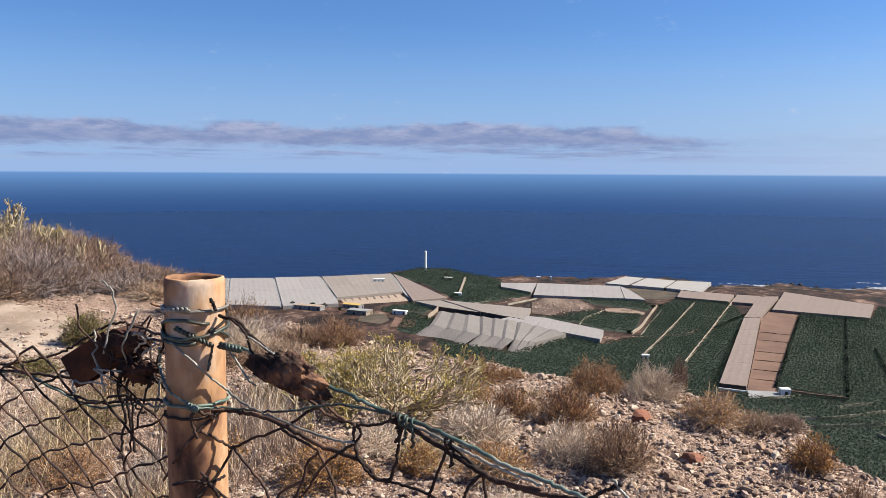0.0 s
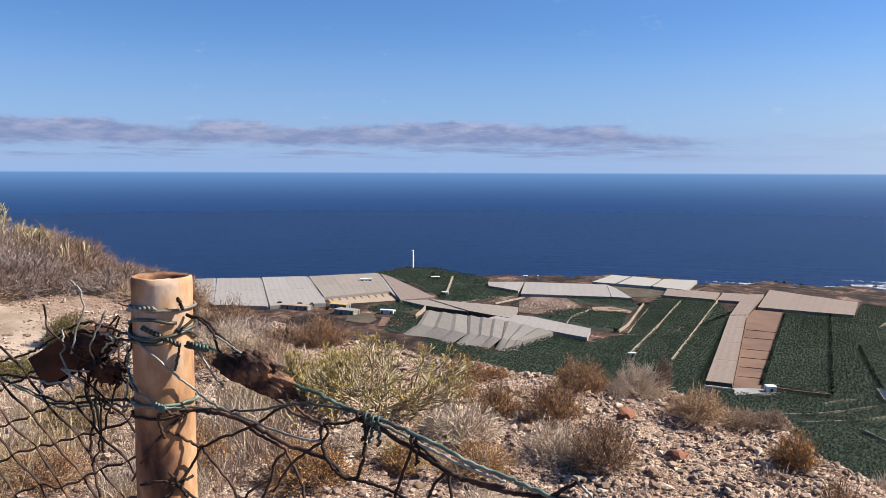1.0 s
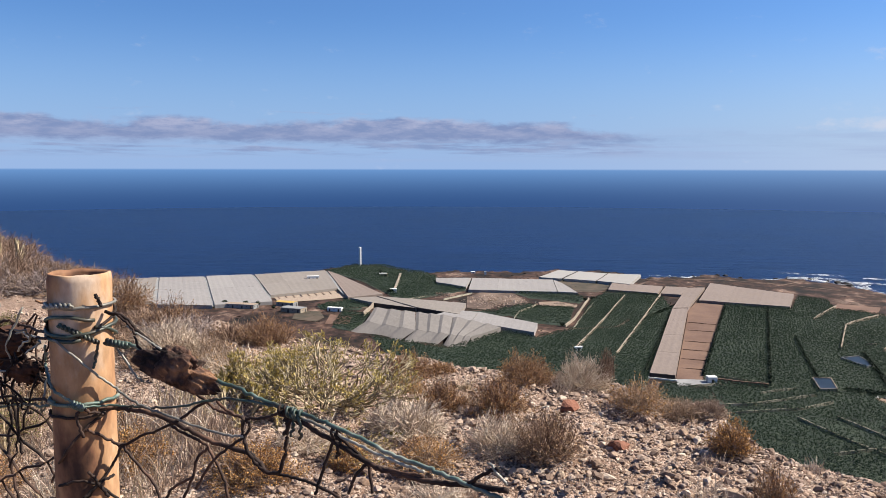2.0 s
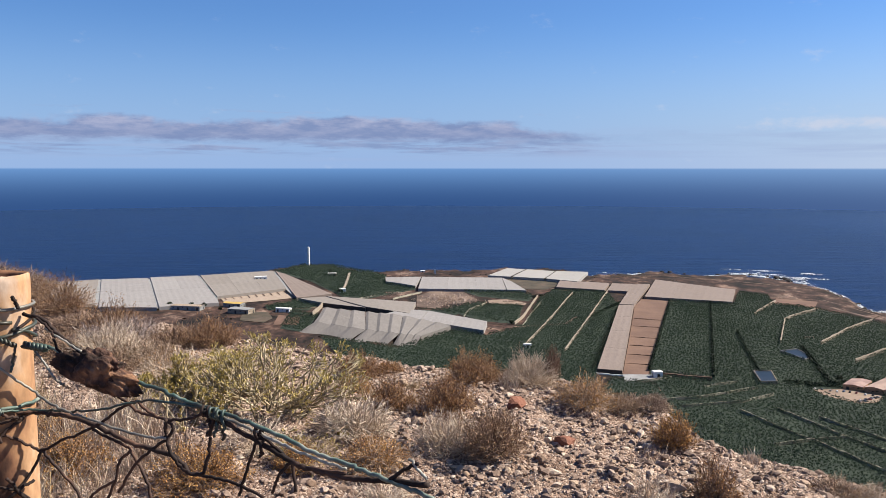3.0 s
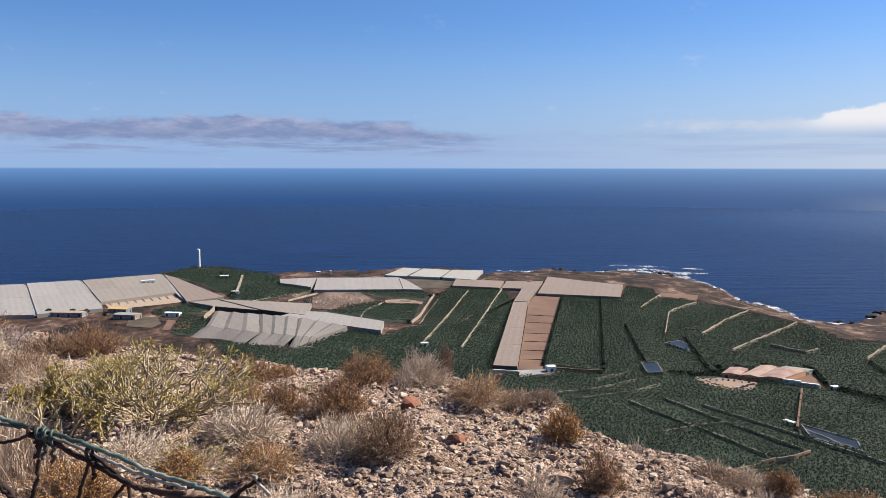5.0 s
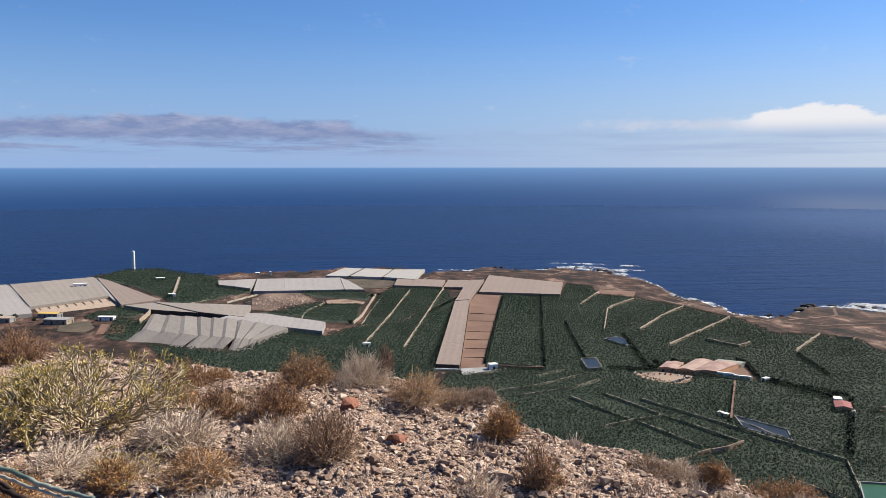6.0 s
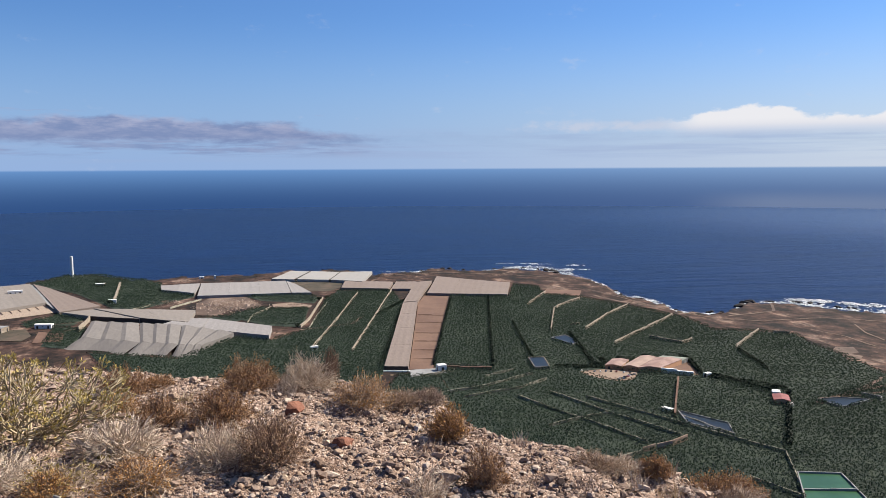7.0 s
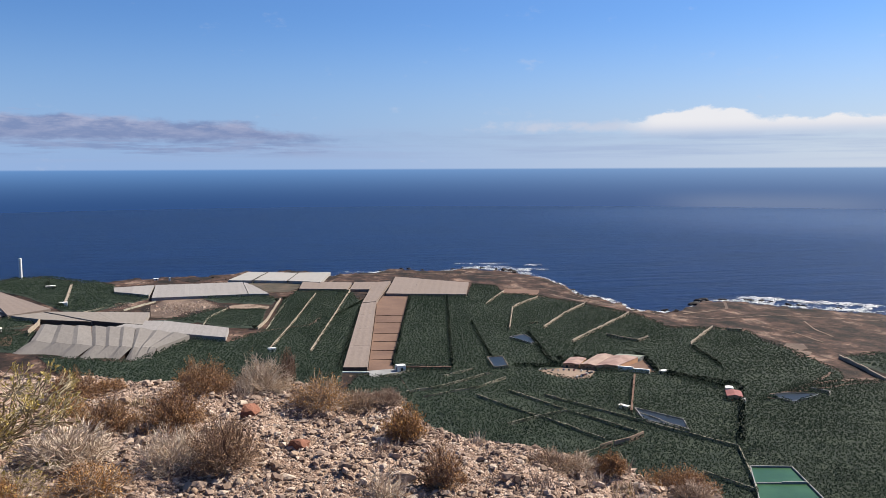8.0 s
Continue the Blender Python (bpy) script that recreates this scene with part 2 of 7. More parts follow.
def sea_material():
    m = bpy.data.materials.new("sea_water")
    m.use_nodes = True
    nt = m.node_tree
    b = nt.nodes["Principled BSDF"]
    pos = nt.nodes.new("ShaderNodeNewGeometry").outputs["Position"]
    turn = nt.nodes.new("ShaderNodeMapping")
    turn.inputs["Rotation"].default_value = (0, 0, radians(14))
    turn.inputs["Scale"].default_value = (0.005, 0.033, 0.02)
    nt.links.new(pos, turn.inputs["Vector"])
    swell = noise_node(nt, turn.outputs[0], 1.0, 6.0, 0.62)
    chop = noise_node(nt, scaled(nt, pos, (0.05, 0.14, 0.1)), 1.0, 5.0, 0.6)
    patch = noise_node(nt, scaled(nt, pos, (0.0007, 0.0015, 0.001)), 1.0, 3.0)
    col = ramp_node(nt, swell, ((0.38, (0.0007, 0.0058, 0.029)), (0.62, (0.0020, 0.0128, 0.054))))
    col = mix_node(nt, 0.5, col, mix_node(nt, 1.0, col, ramp_node(nt, patch, ((0.3, (0.75, 0.8, 0.85)), (0.7, (1.2, 1.15, 1.1)))), "MULTIPLY"))
    nt.links.new(col, b.inputs["Base Color"])
    # glossier spot off the right-hand shore, put in as the bright cloud's reflection
    xyz = nt.nodes.new("ShaderNodeSeparateXYZ")
    nt.links.new(pos, xyz.inputs[0])
    sheen_ramp = nt.nodes.new("ShaderNodeMapRange")
    sheen_ramp.interpolation_type = "SMOOTHSTEP"
    sheen_ramp.inputs["From Min"].default_value, sheen_ramp.inputs["From Max"].default_value = 700, 2600
    nt.links.new(xyz.outputs[0], sheen_ramp.inputs["Value"])
    sheen_mix = nt.nodes.new("ShaderNodeMath")
    sheen_mix.operation = "MULTIPLY"
    nt.links.new(sheen_ramp.outputs[0], sheen_mix.inputs[0])
    apart = nt.nodes.new("ShaderNodeVectorMath")
    apart.operation = "DISTANCE"
    apart.inputs[1].default_value = (2250, 3250, SEA_Z)
    nt.links.new(pos, apart.inputs[0])
    sheen = nt.nodes.new("ShaderNodeMapRange")
    sheen.interpolation_type = "SMOOTHSTEP"
    sheen.inputs["From Min"].default_value, sheen.inputs["From Max"].default_value = 1500, 200
    nt.links.new(apart.outputs["Value"], sheen.inputs["Value"])
    nt.links.new(sheen.outputs[0], sheen_mix.inputs[1])
    for socket, a, z in (("Roughness", 0.33, 0.30), ("Specular IOR Level", 0.10, 0.42)):
        r = nt.nodes.new("ShaderNodeMapRange")
        r.inputs["To Min"].default_value, r.inputs["To Max"].default_value = a, z
        nt.links.new(sheen_mix.outputs[0], r.inputs["Value"])
        nt.links.new(r.outputs[0], b.inputs[socket])
    b.inputs["IOR"].default_value = 1.33
    bn = nt.nodes.new("ShaderNodeBump")
    bn.inputs["Strength"].default_value, bn.inputs["Distance"].default_value = 0.7, 4.0
    nt.links.new(swell, bn.inputs["Height"])
    b2 = nt.nodes.new("ShaderNodeBump")
    b2.inputs["Strength"].default_value, b2.inputs["Distance"].default_value = 0.8, 1.2
    nt.links.new(chop, b2.inputs["Height"])
    nt.links.new(bn.outputs[0], b2.inputs["Normal"])
    nt.links.new(b2.outputs[0], b.inputs["Normal"])
    return m


M_GROUND = ground_material()
M_SEA = sea_material()
M_FOAM = surface("sea_foam", ((0.42, (0.6, 0.66, 0.70)), (0.58, (1.0, 1.02, 1.04))), 0.05, 0.5, 0.8, 0.3, 0.4)
M_LAVA = surface("black_lava_rock", ((0.3, (0.012, 0.011, 0.012)), (0.7, (0.05, 0.04, 0.036))), 0.05, 0.5, 0.9, 0.6, 0.6)
M_PATH = surface("sandy_track", ((0.42, (0.33, 0.25, 0.185)), (0.58, (0.53, 0.42, 0.325))), 1.2, 18.0, 0.95, 0.4, 0.02)
M_TRACK = surface("dirt_track", ((0.3, (0.25, 0.173, 0.125)), (0.7, (0.4038, 0.3077, 0.2307))), 0.03, 0.4, 0.95, 0.2, 0.2)
M_WALL = surface("pale_block_wall", ((0.3, (0.33, 0.27, 0.205)), (0.7, (0.46, 0.385, 0.30))), 0.06, 0.6, 0.95, 0.3, 0.1)
M_OWALL = surface("terracotta_wall", ((0.3, (0.66, 0.36, 0.2)), (0.7, (0.8, 0.46, 0.27))), 0.08, 0.8, 0.95, 0.3, 0.1)
NET = {
    "white": surface("white_net", ((0.2, (0.488, 0.457, 0.439)), (0.8, (0.540, 0.509, 0.487))), 0.03, 0.35, 0.8, 0.4, 0.5, stretch=(1, 0.25, 1), vary="object", two=0.3),
    "pale": surface("pale_net", ((0.2, (0.431, 0.381, 0.336)), (0.8, (0.472, 0.421, 0.376))), 0.03, 0.35, 0.8, 0.4, 0.5, stretch=(1, 0.25, 1), vary="object", two=0.3),
    "tan": surface("tan_net", ((0.2, (0.384, 0.307, 0.261)), (0.8, (0.421, 0.339, 0.293))), 0.03, 0.35, 0.8, 0.4, 0.5, stretch=(1, 0.25, 1), vary="object", two=0.3),
    "grey": surface("grey_net", ((0.2, (0.325, 0.296, 0.271)), (0.8, (0.394, 0.360, 0.330))), 0.03, 0.35, 0.8, 0.5, 0.8, stretch=(1, 0.2, 1), vary="object", two=0.3),
    "bright": surface("bright_net", ((0.2, (0.576, 0.552, 0.52)), (0.8, (0.624, 0.6, 0.568))), 0.03, 0.35, 0.8, 0.3, 0.4, vary="object", two=0.3),
}
M_BANANA = surface("banana_leaf", ((0.1, (0.024, 0.041, 0.0265)), (0.5, (0.031, 0.051, 0.033)), (0.9, (0.042, 0.065, 0.041))), 0.012, 0.3, 0.85, 0, 0, spec=0.08, vary="island", two=0.25)
M_UNDERSHADE = surface("undergrowth_painted_shade", ((0.42, (0.032, 0.050, 0.033)), (0.58, (0.050, 0.072, 0.046))), 0.05, 0.5, 0.95, 0.4, 0.5)
M_HEDGE = surface("dark_windbreak_leaf", ((0.2, (0.008, 0.018, 0.008)), (0.8, (0.03, 0.05, 0.02))), 0.2, 1.0, 0.8, 0, 0, vary="island")
M_FALLOW = surface("dark_fallow_soil", ((0.3, (0.055, 0.042, 0.030)), (0.5, (0.085, 0.07, 0.046)), (0.7, (0.15, 0.105, 0.075))), 0.04, 0.4, 0.95, 0.3, 0.3)
M_SCRUB = surface("dark_dry_scrub", ((0.2, (0.035, 0.027, 0.020)), (0.5, (0.06, 0.048, 0.030)), (0.8, (0.12, 0.085, 0.055))), 0.2, 1.0, 0.9, 0, 0, vary="island")
M_SOIL = surface("bare_red_soil", ((0.3, (0.15, 0.085, 0.06)), (0.7, (0.24, 0.145, 0.10))), 0.02, 0.3, 0.95, 0.3, 0.3)
M_ROOF = surface("pale_roof", ((0.3, (0.34, 0.23, 0.185)), (0.7, (0.47, 0.34, 0.275))), 0.08, 0.9, 0.8, 0.2, 0.1)
M_PINKROOF = surface("dull_pink_roof", ((0.42, (0.30, 0.185, 0.155)), (0.58, (0.44, 0.30, 0.25))), 0.08, 0.9, 0.8, 0.2, 0.1)
M_GREENROOF = surface("grey_green_sheet_roof", ((0.42, (0.22, 0.245, 0.20)), (0.58, (0.33, 0.36, 0.30))), 0.08, 0.9, 0.8, 0.2, 0.1)
M_PINKWALL = surface("pinkish_block_wall", ((0.42, (0.36, 0.25, 0.185)), (0.58, (0.50, 0.37, 0.28))), 0.08, 0.8, 0.95, 0.3, 0.1)
M_DIRT = surface("trodden_dirt", ((0.42, (0.12, 0.08, 0.06)), (0.58, (0.25, 0.175, 0.13))), 0.02, 0.3, 0.95, 0.2, 0.2)
M_REDROOF = surface("dull_red_roof", ((0.3, (0.26, 0.085, 0.08)), (0.7, (0.36, 0.14, 0.13))), 0.1, 1.0, 0.85, 0.2, 0.1)
M_WHITE = surface("whitewash", ((0.3, (0.92, 0.91, 0.87)), (0.7, (1.05, 1.04, 1.0))), 0.1, 1.0, 0.8, 0.1, 0.05)
M_CONC = surface("grey_concrete", ((0.3, (0.26, 0.26, 0.26)), (0.7, (0.40, 0.40, 0.39))), 0.08, 0.8, 0.9, 0.2, 0.1)
M_YELLOW = surface("yellow_sheeting", ((0.3, (0.62, 0.40, 0.10)), (0.7, (0.75, 0.52, 0.16))), 0.1, 1.0, 0.7, 0.1, 0.05)
M_DARKGLASS = surface("dark_opening", ((0.3, (0.015, 0.017, 0.02)), (0.7, (0.035, 0.038, 0.04))), 0.3, 2.0, 0.3, 0, 0, spec=0.5)
M_POND = surface("still_dark_water", ((0.3, (0.018, 0.024, 0.028)), (0.7, (0.03, 0.038, 0.042))), 0.05, 0.5, 0.35, 0.1, 0.05, spec=0.12)
M_POOL = surface("green_water", ((0.42, (0.040, 0.105, 0.048)), (0.58, (0.055, 0.135, 0.062))), 0.04, 0.4, 0.3, 0.05, 0.05, spec=0.15)
M_TYRE = surface("black_rubber", ((0.3, (0.015, 0.015, 0.015)), (0.7, (0.03, 0.03, 0.03))), 1.0, 8.0, 0.9, 0, 0)
M_RUBBLE = surface("pale_rubble", ((0.3, (0.345, 0.2415, 0.184)), (0.7, (0.575, 0.4485, 0.3565))), 0.05, 0.5, 0.95, 0.6, 0.8, vary="island")
# close by
M_STONE = surface("hill_stone", ((0.1, (0.13, 0.082, 0.062)), (0.35, (0.29, 0.20, 0.15)), (0.65, (0.49, 0.365, 0.285)), (0.95, (0.80, 0.665, 0.53))), 3.0, 45.0, 0.92, 0.5, 0.01, vary="island")
M_ROCK = surface("weathered_rock", ((0.1, (0.18, 0.11, 0.08)), (0.5, (0.42, 0.29, 0.2)), (0.9, (0.66, 0.51, 0.37))), 5.0, 40.0, 0.92, 0.6, 0.015, vary="object")
M_REDROCK = surface("red_volcanic_rock", ((0.3, (0.20, 0.075, 0.045)), (0.7, (0.36, 0.16, 0.10))), 6.0, 40.0, 0.92, 0.6, 0.015)
M_STEM = surface("pale_succulent_stem", ((0.1, (0.26, 0.195, 0.11)), (0.55, (0.48, 0.385, 0.235)), (0.9, (0.74, 0.63, 0.42))), 6.0, 60.0, 0.8, 0.2, 0.002, vary="island")
M_TIPS = surface("yellow_green_leaf", ((0.1, (0.29, 0.22, 0.055)), (0.5, (0.56, 0.43, 0.125)), (0.9, (0.78, 0.62, 0.23))), 4.0, 60.0, 0.65, 0, 0, vary="island", two=0.25)
M_RUSTLEAF = surface("rusty_dry_leaf", ((0.1, (0.21, 0.095, 0.045)), (0.5, (0.45, 0.225, 0.095)), (0.9, (0.74, 0.46, 0.21))), 4.0, 60.0, 0.85, 0, 0, vary="island", two=0.2)
M_ORANGELEAF = surface("orange_dry_leaf", ((0.1, (0.322, 0.138, 0.04025)), (0.5, (0.598, 0.299, 0.092)), (0.9, (0.828, 0.529, 0.207))), 4.0, 60.0, 0.85, 0, 0, vary="island", two=0.2)
M_BROWNLEAF = surface("brown_dry_leaf", ((0.1, (0.2416, 0.1409, 0.08052)), (0.5, (0.4563, 0.2818, 0.161)), (0.9, (0.7247, 0.51, 0.3087))), 4.0, 60.0, 0.85, 0, 0, vary="island", two=0.15)
M_GREENLEAF = surface("olive_leaf", ((0.1, (0.08, 0.085, 0.025)), (0.5, (0.2, 0.185, 0.055)), (0.9, (0.4, 0.35, 0.12))), 4.0, 60.0, 0.8, 0, 0, vary="island", two=0.2)
M_MAUVELEAF = surface("mauve_dry_leaf", ((0.1, (0.16, 0.10, 0.082)), (0.5, (0.32, 0.22, 0.175)), (0.9, (0.52, 0.40, 0.33))), 4.0, 60.0, 0.85, 0, 0, vary="island", two=0.15)
M_DIMWALL = surface("mossy_stone_wall", ((0.42, (0.30, 0.28, 0.215)), (0.58, (0.48, 0.44, 0.345))), 0.06, 0.6, 0.95, 0.3, 0.1)
# dark netting of front walls, also the painted shade in greenhouse gaps
M_DARKNET_GAPSHADE = surface("dark_net_and_gap_shade", ((0.3, (0.05, 0.042, 0.036)), (0.7, (0.085, 0.072, 0.062))), 0.06, 0.6, 0.9, 0.3, 0.1)
M_TWIG = surface("grey_twig", ((0.1, (0.2255, 0.1503, 0.1082)), (0.5, (0.5111, 0.3758, 0.2706)), (0.9, (0.8417, 0.6764, 0.5111))), 5.0, 60.0, 0.9, 0, 0, vary="island")
M_GREYTWIG = surface("silvery_grey_twig", ((0.1, (0.15, 0.11, 0.10)), (0.5, (0.35, 0.275, 0.25)), (0.9, (0.64, 0.53, 0.48))), 5.0, 60.0, 0.9, 0, 0, vary="island")
M_BROWNTWIG = surface("brown_twig", ((0.1, (0.13, 0.078, 0.052)), (0.5, (0.31, 0.195, 0.13)), (0.9, (0.56, 0.39, 0.27))), 5.0, 60.0, 0.9, 0, 0, vary="island")
M_PALETWIG = surface("bleached_twig", ((0.1, (0.416, 0.3055, 0.221)), (0.5, (0.754, 0.598, 0.455)), (0.9, (1.04, 0.897, 0.715))), 5.0, 60.0, 0.9, 0, 0, vary="island")
M_STRAW = surface("dry_straw", ((0.1, (0.468, 0.325, 0.169)), (0.5, (0.78, 0.598, 0.351)), (0.9, (1.014, 0.845, 0.572))), 5.0, 60.0, 0.9, 0, 0, vary="island", two=0.2)
M_PIPE = surface("sun_faded_orange_pipe", ((0.36, (0.09, 0.045, 0.03)), (0.42, (0.30, 0.145, 0.08)), (0.49, (0.53, 0.29, 0.145)), (0.56, (0.62, 0.37, 0.20)), (0.63, (0.74, 0.56, 0.42))), 17.0, 120.0, 0.8, 0.35, 0.0008, stretch=(1, 1, 0.5), own=True, fine_mix=0.8)
M_RUST = surface("flaking_rust", ((0.38, (0.02, 0.012, 0.009)), (0.46, (0.065, 0.035, 0.026)), (0.54, (0.15, 0.08, 0.055)), (0.62, (0.34, 0.18, 0.10))), 55.0, 260.0, 0.95, 0.8, 0.002, own=True, fine_mix=0.7)
# rust darkened to stand for the shade left of the post
M_SHADERUST = surface("rust_with_painted_shade", ((0.25, (0.016, 0.009, 0.007)), (0.5, (0.05, 0.022, 0.014)), (0.75, (0.17, 0.065, 0.03))), 22.0, 160.0, 0.95, 0.6, 0.0015, own=True)
M_RUSTWIRE = surface("rusty_wire", ((0.4, (0.03, 0.02, 0.017)), (0.52, (0.07, 0.043, 0.034)), (0.62, (0.17, 0.095, 0.065))), 20.0, 200.0, 0.85, 0.4, 0.001, metal=0.2)
M_GREENWIRE = surface("green_coated_wire", ((0.38, (0.05, 0.045, 0.03)), (0.46, (0.05, 0.085, 0.068)), (0.54, (0.085, 0.15, 0.12)), (0.62, (0.30, 0.34, 0.28))), 18.0, 150.0, 0.5, 0.2, 0.0005, spec=0.5)
M_GREYWIRE = surface("galvanised_wire", ((0.4, (0.22, 0.21, 0.18)), (0.6, (0.5, 0.49, 0.42))), 18.0, 150.0, 0.5, 0.2, 0.0005, metal=0.3, spec=0.5)

# ---- building helpers ----
class Build:
    """Collects vertices and faces of one mesh."""

    def __init__(self):
        self.v, self.f, self.n = [], [], 0

    def add(self, verts, faces):
        self.v.append(np.asarray(verts, float).reshape(-1, 3))
        self.f.extend(tuple(i + self.n for i in f) for f in faces)
        self.n += len(self.v[-1])

    def tube(self, pts, radii, sides=4, caps=True):
        pts = np.asarray(pts, float)
        k = len(pts)
        radii = np.broadcast_to(np.asarray(radii, float), (k,))
        d = np.gradient(pts, axis=0)
        d /= np.linalg.norm(d, axis=1)[:, None] + 1e-12
        ref = np.array((0, 0, 1.0)) if abs(d[:, 2]).mean() < 0.85 else np.array((1.0, 0, 0))
        a = np.cross(d, ref)
        a /= np.linalg.norm(a, axis=1)[:, None] + 1e-12
        b = np.cross(d, a)
        th = np.arange(sides) * 2 * np.pi / sides
        ring = pts[:, None] + radii[:, None, None] * (a[:, None] * np.cos(th)[None, :, None] + b[:, None] * np.sin(th)[None, :, None])
        f = [(i * sides + j, i * sides + (j + 1) % sides, (i + 1) * sides + (j + 1) % sides, (i + 1) * sides + j) for i in range(k - 1) for j in range(sides)]
        if caps and sides > 2:
            f += [tuple(range(sides))[::-1], tuple((k - 1) * sides + j for j in range(sides))]
        self.add(ring.reshape(-1, 3), f)

    def box(self, c, size, turn=0.0, taper=1.0):
        x, y, z = (s / 2 for s in size)
        p = np.array([(-x, -y, -z), (x, -y, -z), (x, y, -z), (-x, y, -z), (-x * taper, -y * taper, z), (x * taper, -y * taper, z), (x * taper, y * taper, z), (-x * taper, y * taper, z)])
        cs, sn = math.cos(turn), math.sin(turn)
        p = np.stack((p[:, 0] * cs - p[:, 1] * sn, p[:, 0] * sn + p[:, 1] * cs, p[:, 2]), 1) + np.asarray(c, float)
        self.add(p, [(0, 3, 2, 1), (4, 5, 6, 7), (0, 1, 5, 4), (1, 2, 6, 5), (2, 3, 7, 6), (3, 0, 4, 7)])

    def mesh(self, name, material, smooth=False):
        me = bpy.data.meshes.new(name)
        v = np.concatenate(self.v) if self.v else np.zeros((0, 3))
        me.from_pydata(v.tolist(), [], self.f)
        me.materials.append(material)
        if smooth:
            me.polygons.foreach_set("use_smooth", [True] * len(me.polygons))
        me.update()
        return me


def part(name, build, material, parent=None, label="", smooth=False):
    ob = new(name, build.mesh(name, material, smooth) if isinstance(build, Build) else build)
    if parent is not None:
        ob.parent = parent
    return tagged(ob, label)


def thing(name, label, category, group="", kind="", at=(0, 0, 0)):
    ob = new(name)
    ob.empty_display_size = 0.2
    ob.location = at
    return tagged(ob, label, category, group, kind)


def big_mesh(name, verts, faces, material, smooth=True):
    """One mesh from arrays of vertices and of triangles or quads."""
    me = bpy.data.meshes.new(name)
    k = faces.shape[1]
    me.vertices.add(len(verts))
    me.vertices.foreach_set("co", np.asarray(verts, np.float32).ravel())
    me.loops.add(faces.size)
    me.loops.foreach_set("vertex_index", faces.astype(np.int32).ravel())
    me.polygons.add(len(faces))
    me.polygons.foreach_set("loop_start", np.arange(len(faces), dtype=np.int32) * k)
    me.polygons.foreach_set("use_smooth", np.full(len(faces), smooth))
    me.materials.append(material)
    me.update(calc_edges=True)
    me.validate()
    return me


rng = np.random.default_rng(7)


def hashed(ix, iy, seed):
    h = np.sin(ix * 127.1 + iy * 311.7 + seed * 74.7) * 43758.5453
    return h - np.floor(h)


def vnoise(x, y, seed=0):
    """Smooth value noise, 0 to 1, one cell a unit."""
    x, y = np.asarray(x, float), np.asarray(y, float)
    ix, iy = np.floor(x), np.floor(y)
    fx, fy = x - ix, y - iy
    fx, fy = fx * fx * (3 - 2 * fx), fy * fy * (3 - 2 * fy)
    a, b = hashed(ix, iy, seed), hashed(ix + 1, iy, seed)
    c, d = hashed(ix, iy + 1, seed), hashed(ix + 1, iy + 1, seed)
    return (a * (1 - fx) + b * fx) * (1 - fy) + (c * (1 - fx) + d * fx) * fy


def fbm(x, y, seed=0, octaves=4):
    s, a, t = 0, 1.0, 0.0
    for i in range(octaves):
        s, t = s + a * vnoise(np.asarray(x) * 2 ** i, np.asarray(y) * 2 ** i, seed + i), t + a
        a *= 0.5
    return s / t


# ---- the lie of the land ----
# how far the flat shoulder of the hill reaches, by bearing (degrees, to the left of +y)
BEARING = [-180, -120, -70, -45, -31, -27.5, -24, -20.5, -17, -14.5, -12, -9.7, -7.3, -4, 0, 5, 10, 20, 25, 30, 33, 38, 44, 60, 90, 180]
SHOULDER = [40, 30, 8, 4.3, 4.45, 4.59, 4.65, 4.71, 4.78, 4.9, 5.2, 5.68, 5.78, 5.9, 6.0, 6.25, 6.6, 7.6, 8.6, 10, 11.5, 14, 20, 30, 40, 40]


def plain_z(x, y):
    return -207 - 0.012 * np.asarray(x, float) - 0.006 * np.asarray(y, float)


def hill_z(x, y):
    x, y = np.asarray(x, float), np.asarray(y, float)
    r = np.hypot(x, y)
    edge = np.interp(np.degrees(np.arctan2(-x, y)), BEARING, SHOULDER)
    z = 0.05 - 0.085 * np.clip(x, 0, 6) - 0.022 * np.clip(r - 4, 0, 16)
    z = z + 0.55 * np.exp(-((x + 11.5) ** 2 + (y - 13) ** 2) / 30)
    near = np.exp(-r / 60)
    z = z + near * (0.10 * (fbm(x * 0.9, y * 0.9, 3) - 0.5) + 0.10 * (fbm(x * 4, y * 4, 8, 3) - 0.5) + 0.075 * (fbm(x * 11, y * 11, 18, 3) - 0.5)) * np.clip((r - 1) / 2, 0, 1)
    s = np.clip(r - edge, 0, None)
    return z - 1.0 * (np.sqrt(s * s + 0.3) - 0.5477) * (1 + 0.25 * (fbm(x * 0.05, y * 0.05, 21) - 0.5))


# the coast: bearing (to the left of +y) and distance of the water's edge
COAST = [(-180, 1850), (-75, 1850), (-55, 1500), (-46, 1420), (-41.5, 1420), (-38.2, 1415), (-34, 1445), (-31.2, 1440), (-29.8, 1310), (-28, 1300), (-26.5, 1312), (-25.0, 1395), (-22.7, 1460), (-21.5, 1575), (-20, 1690), (-18.0, 1772), (-15.5, 1830), (-14.8, 1815), (-12.0, 1768), (-9.5, 1815), (-7.5, 1735), (-5.2, 1690), (-3.5, 1790), (0.5, 1790), (4.0, 1730), (8.0, 1725), (11.0, 1690), (13.0, 1800), (15, 1830), (17.0, 1760), (19, 1675), (25, 1640), (31, 1615), (40, 1600), (60, 1700), (180, 1850)]


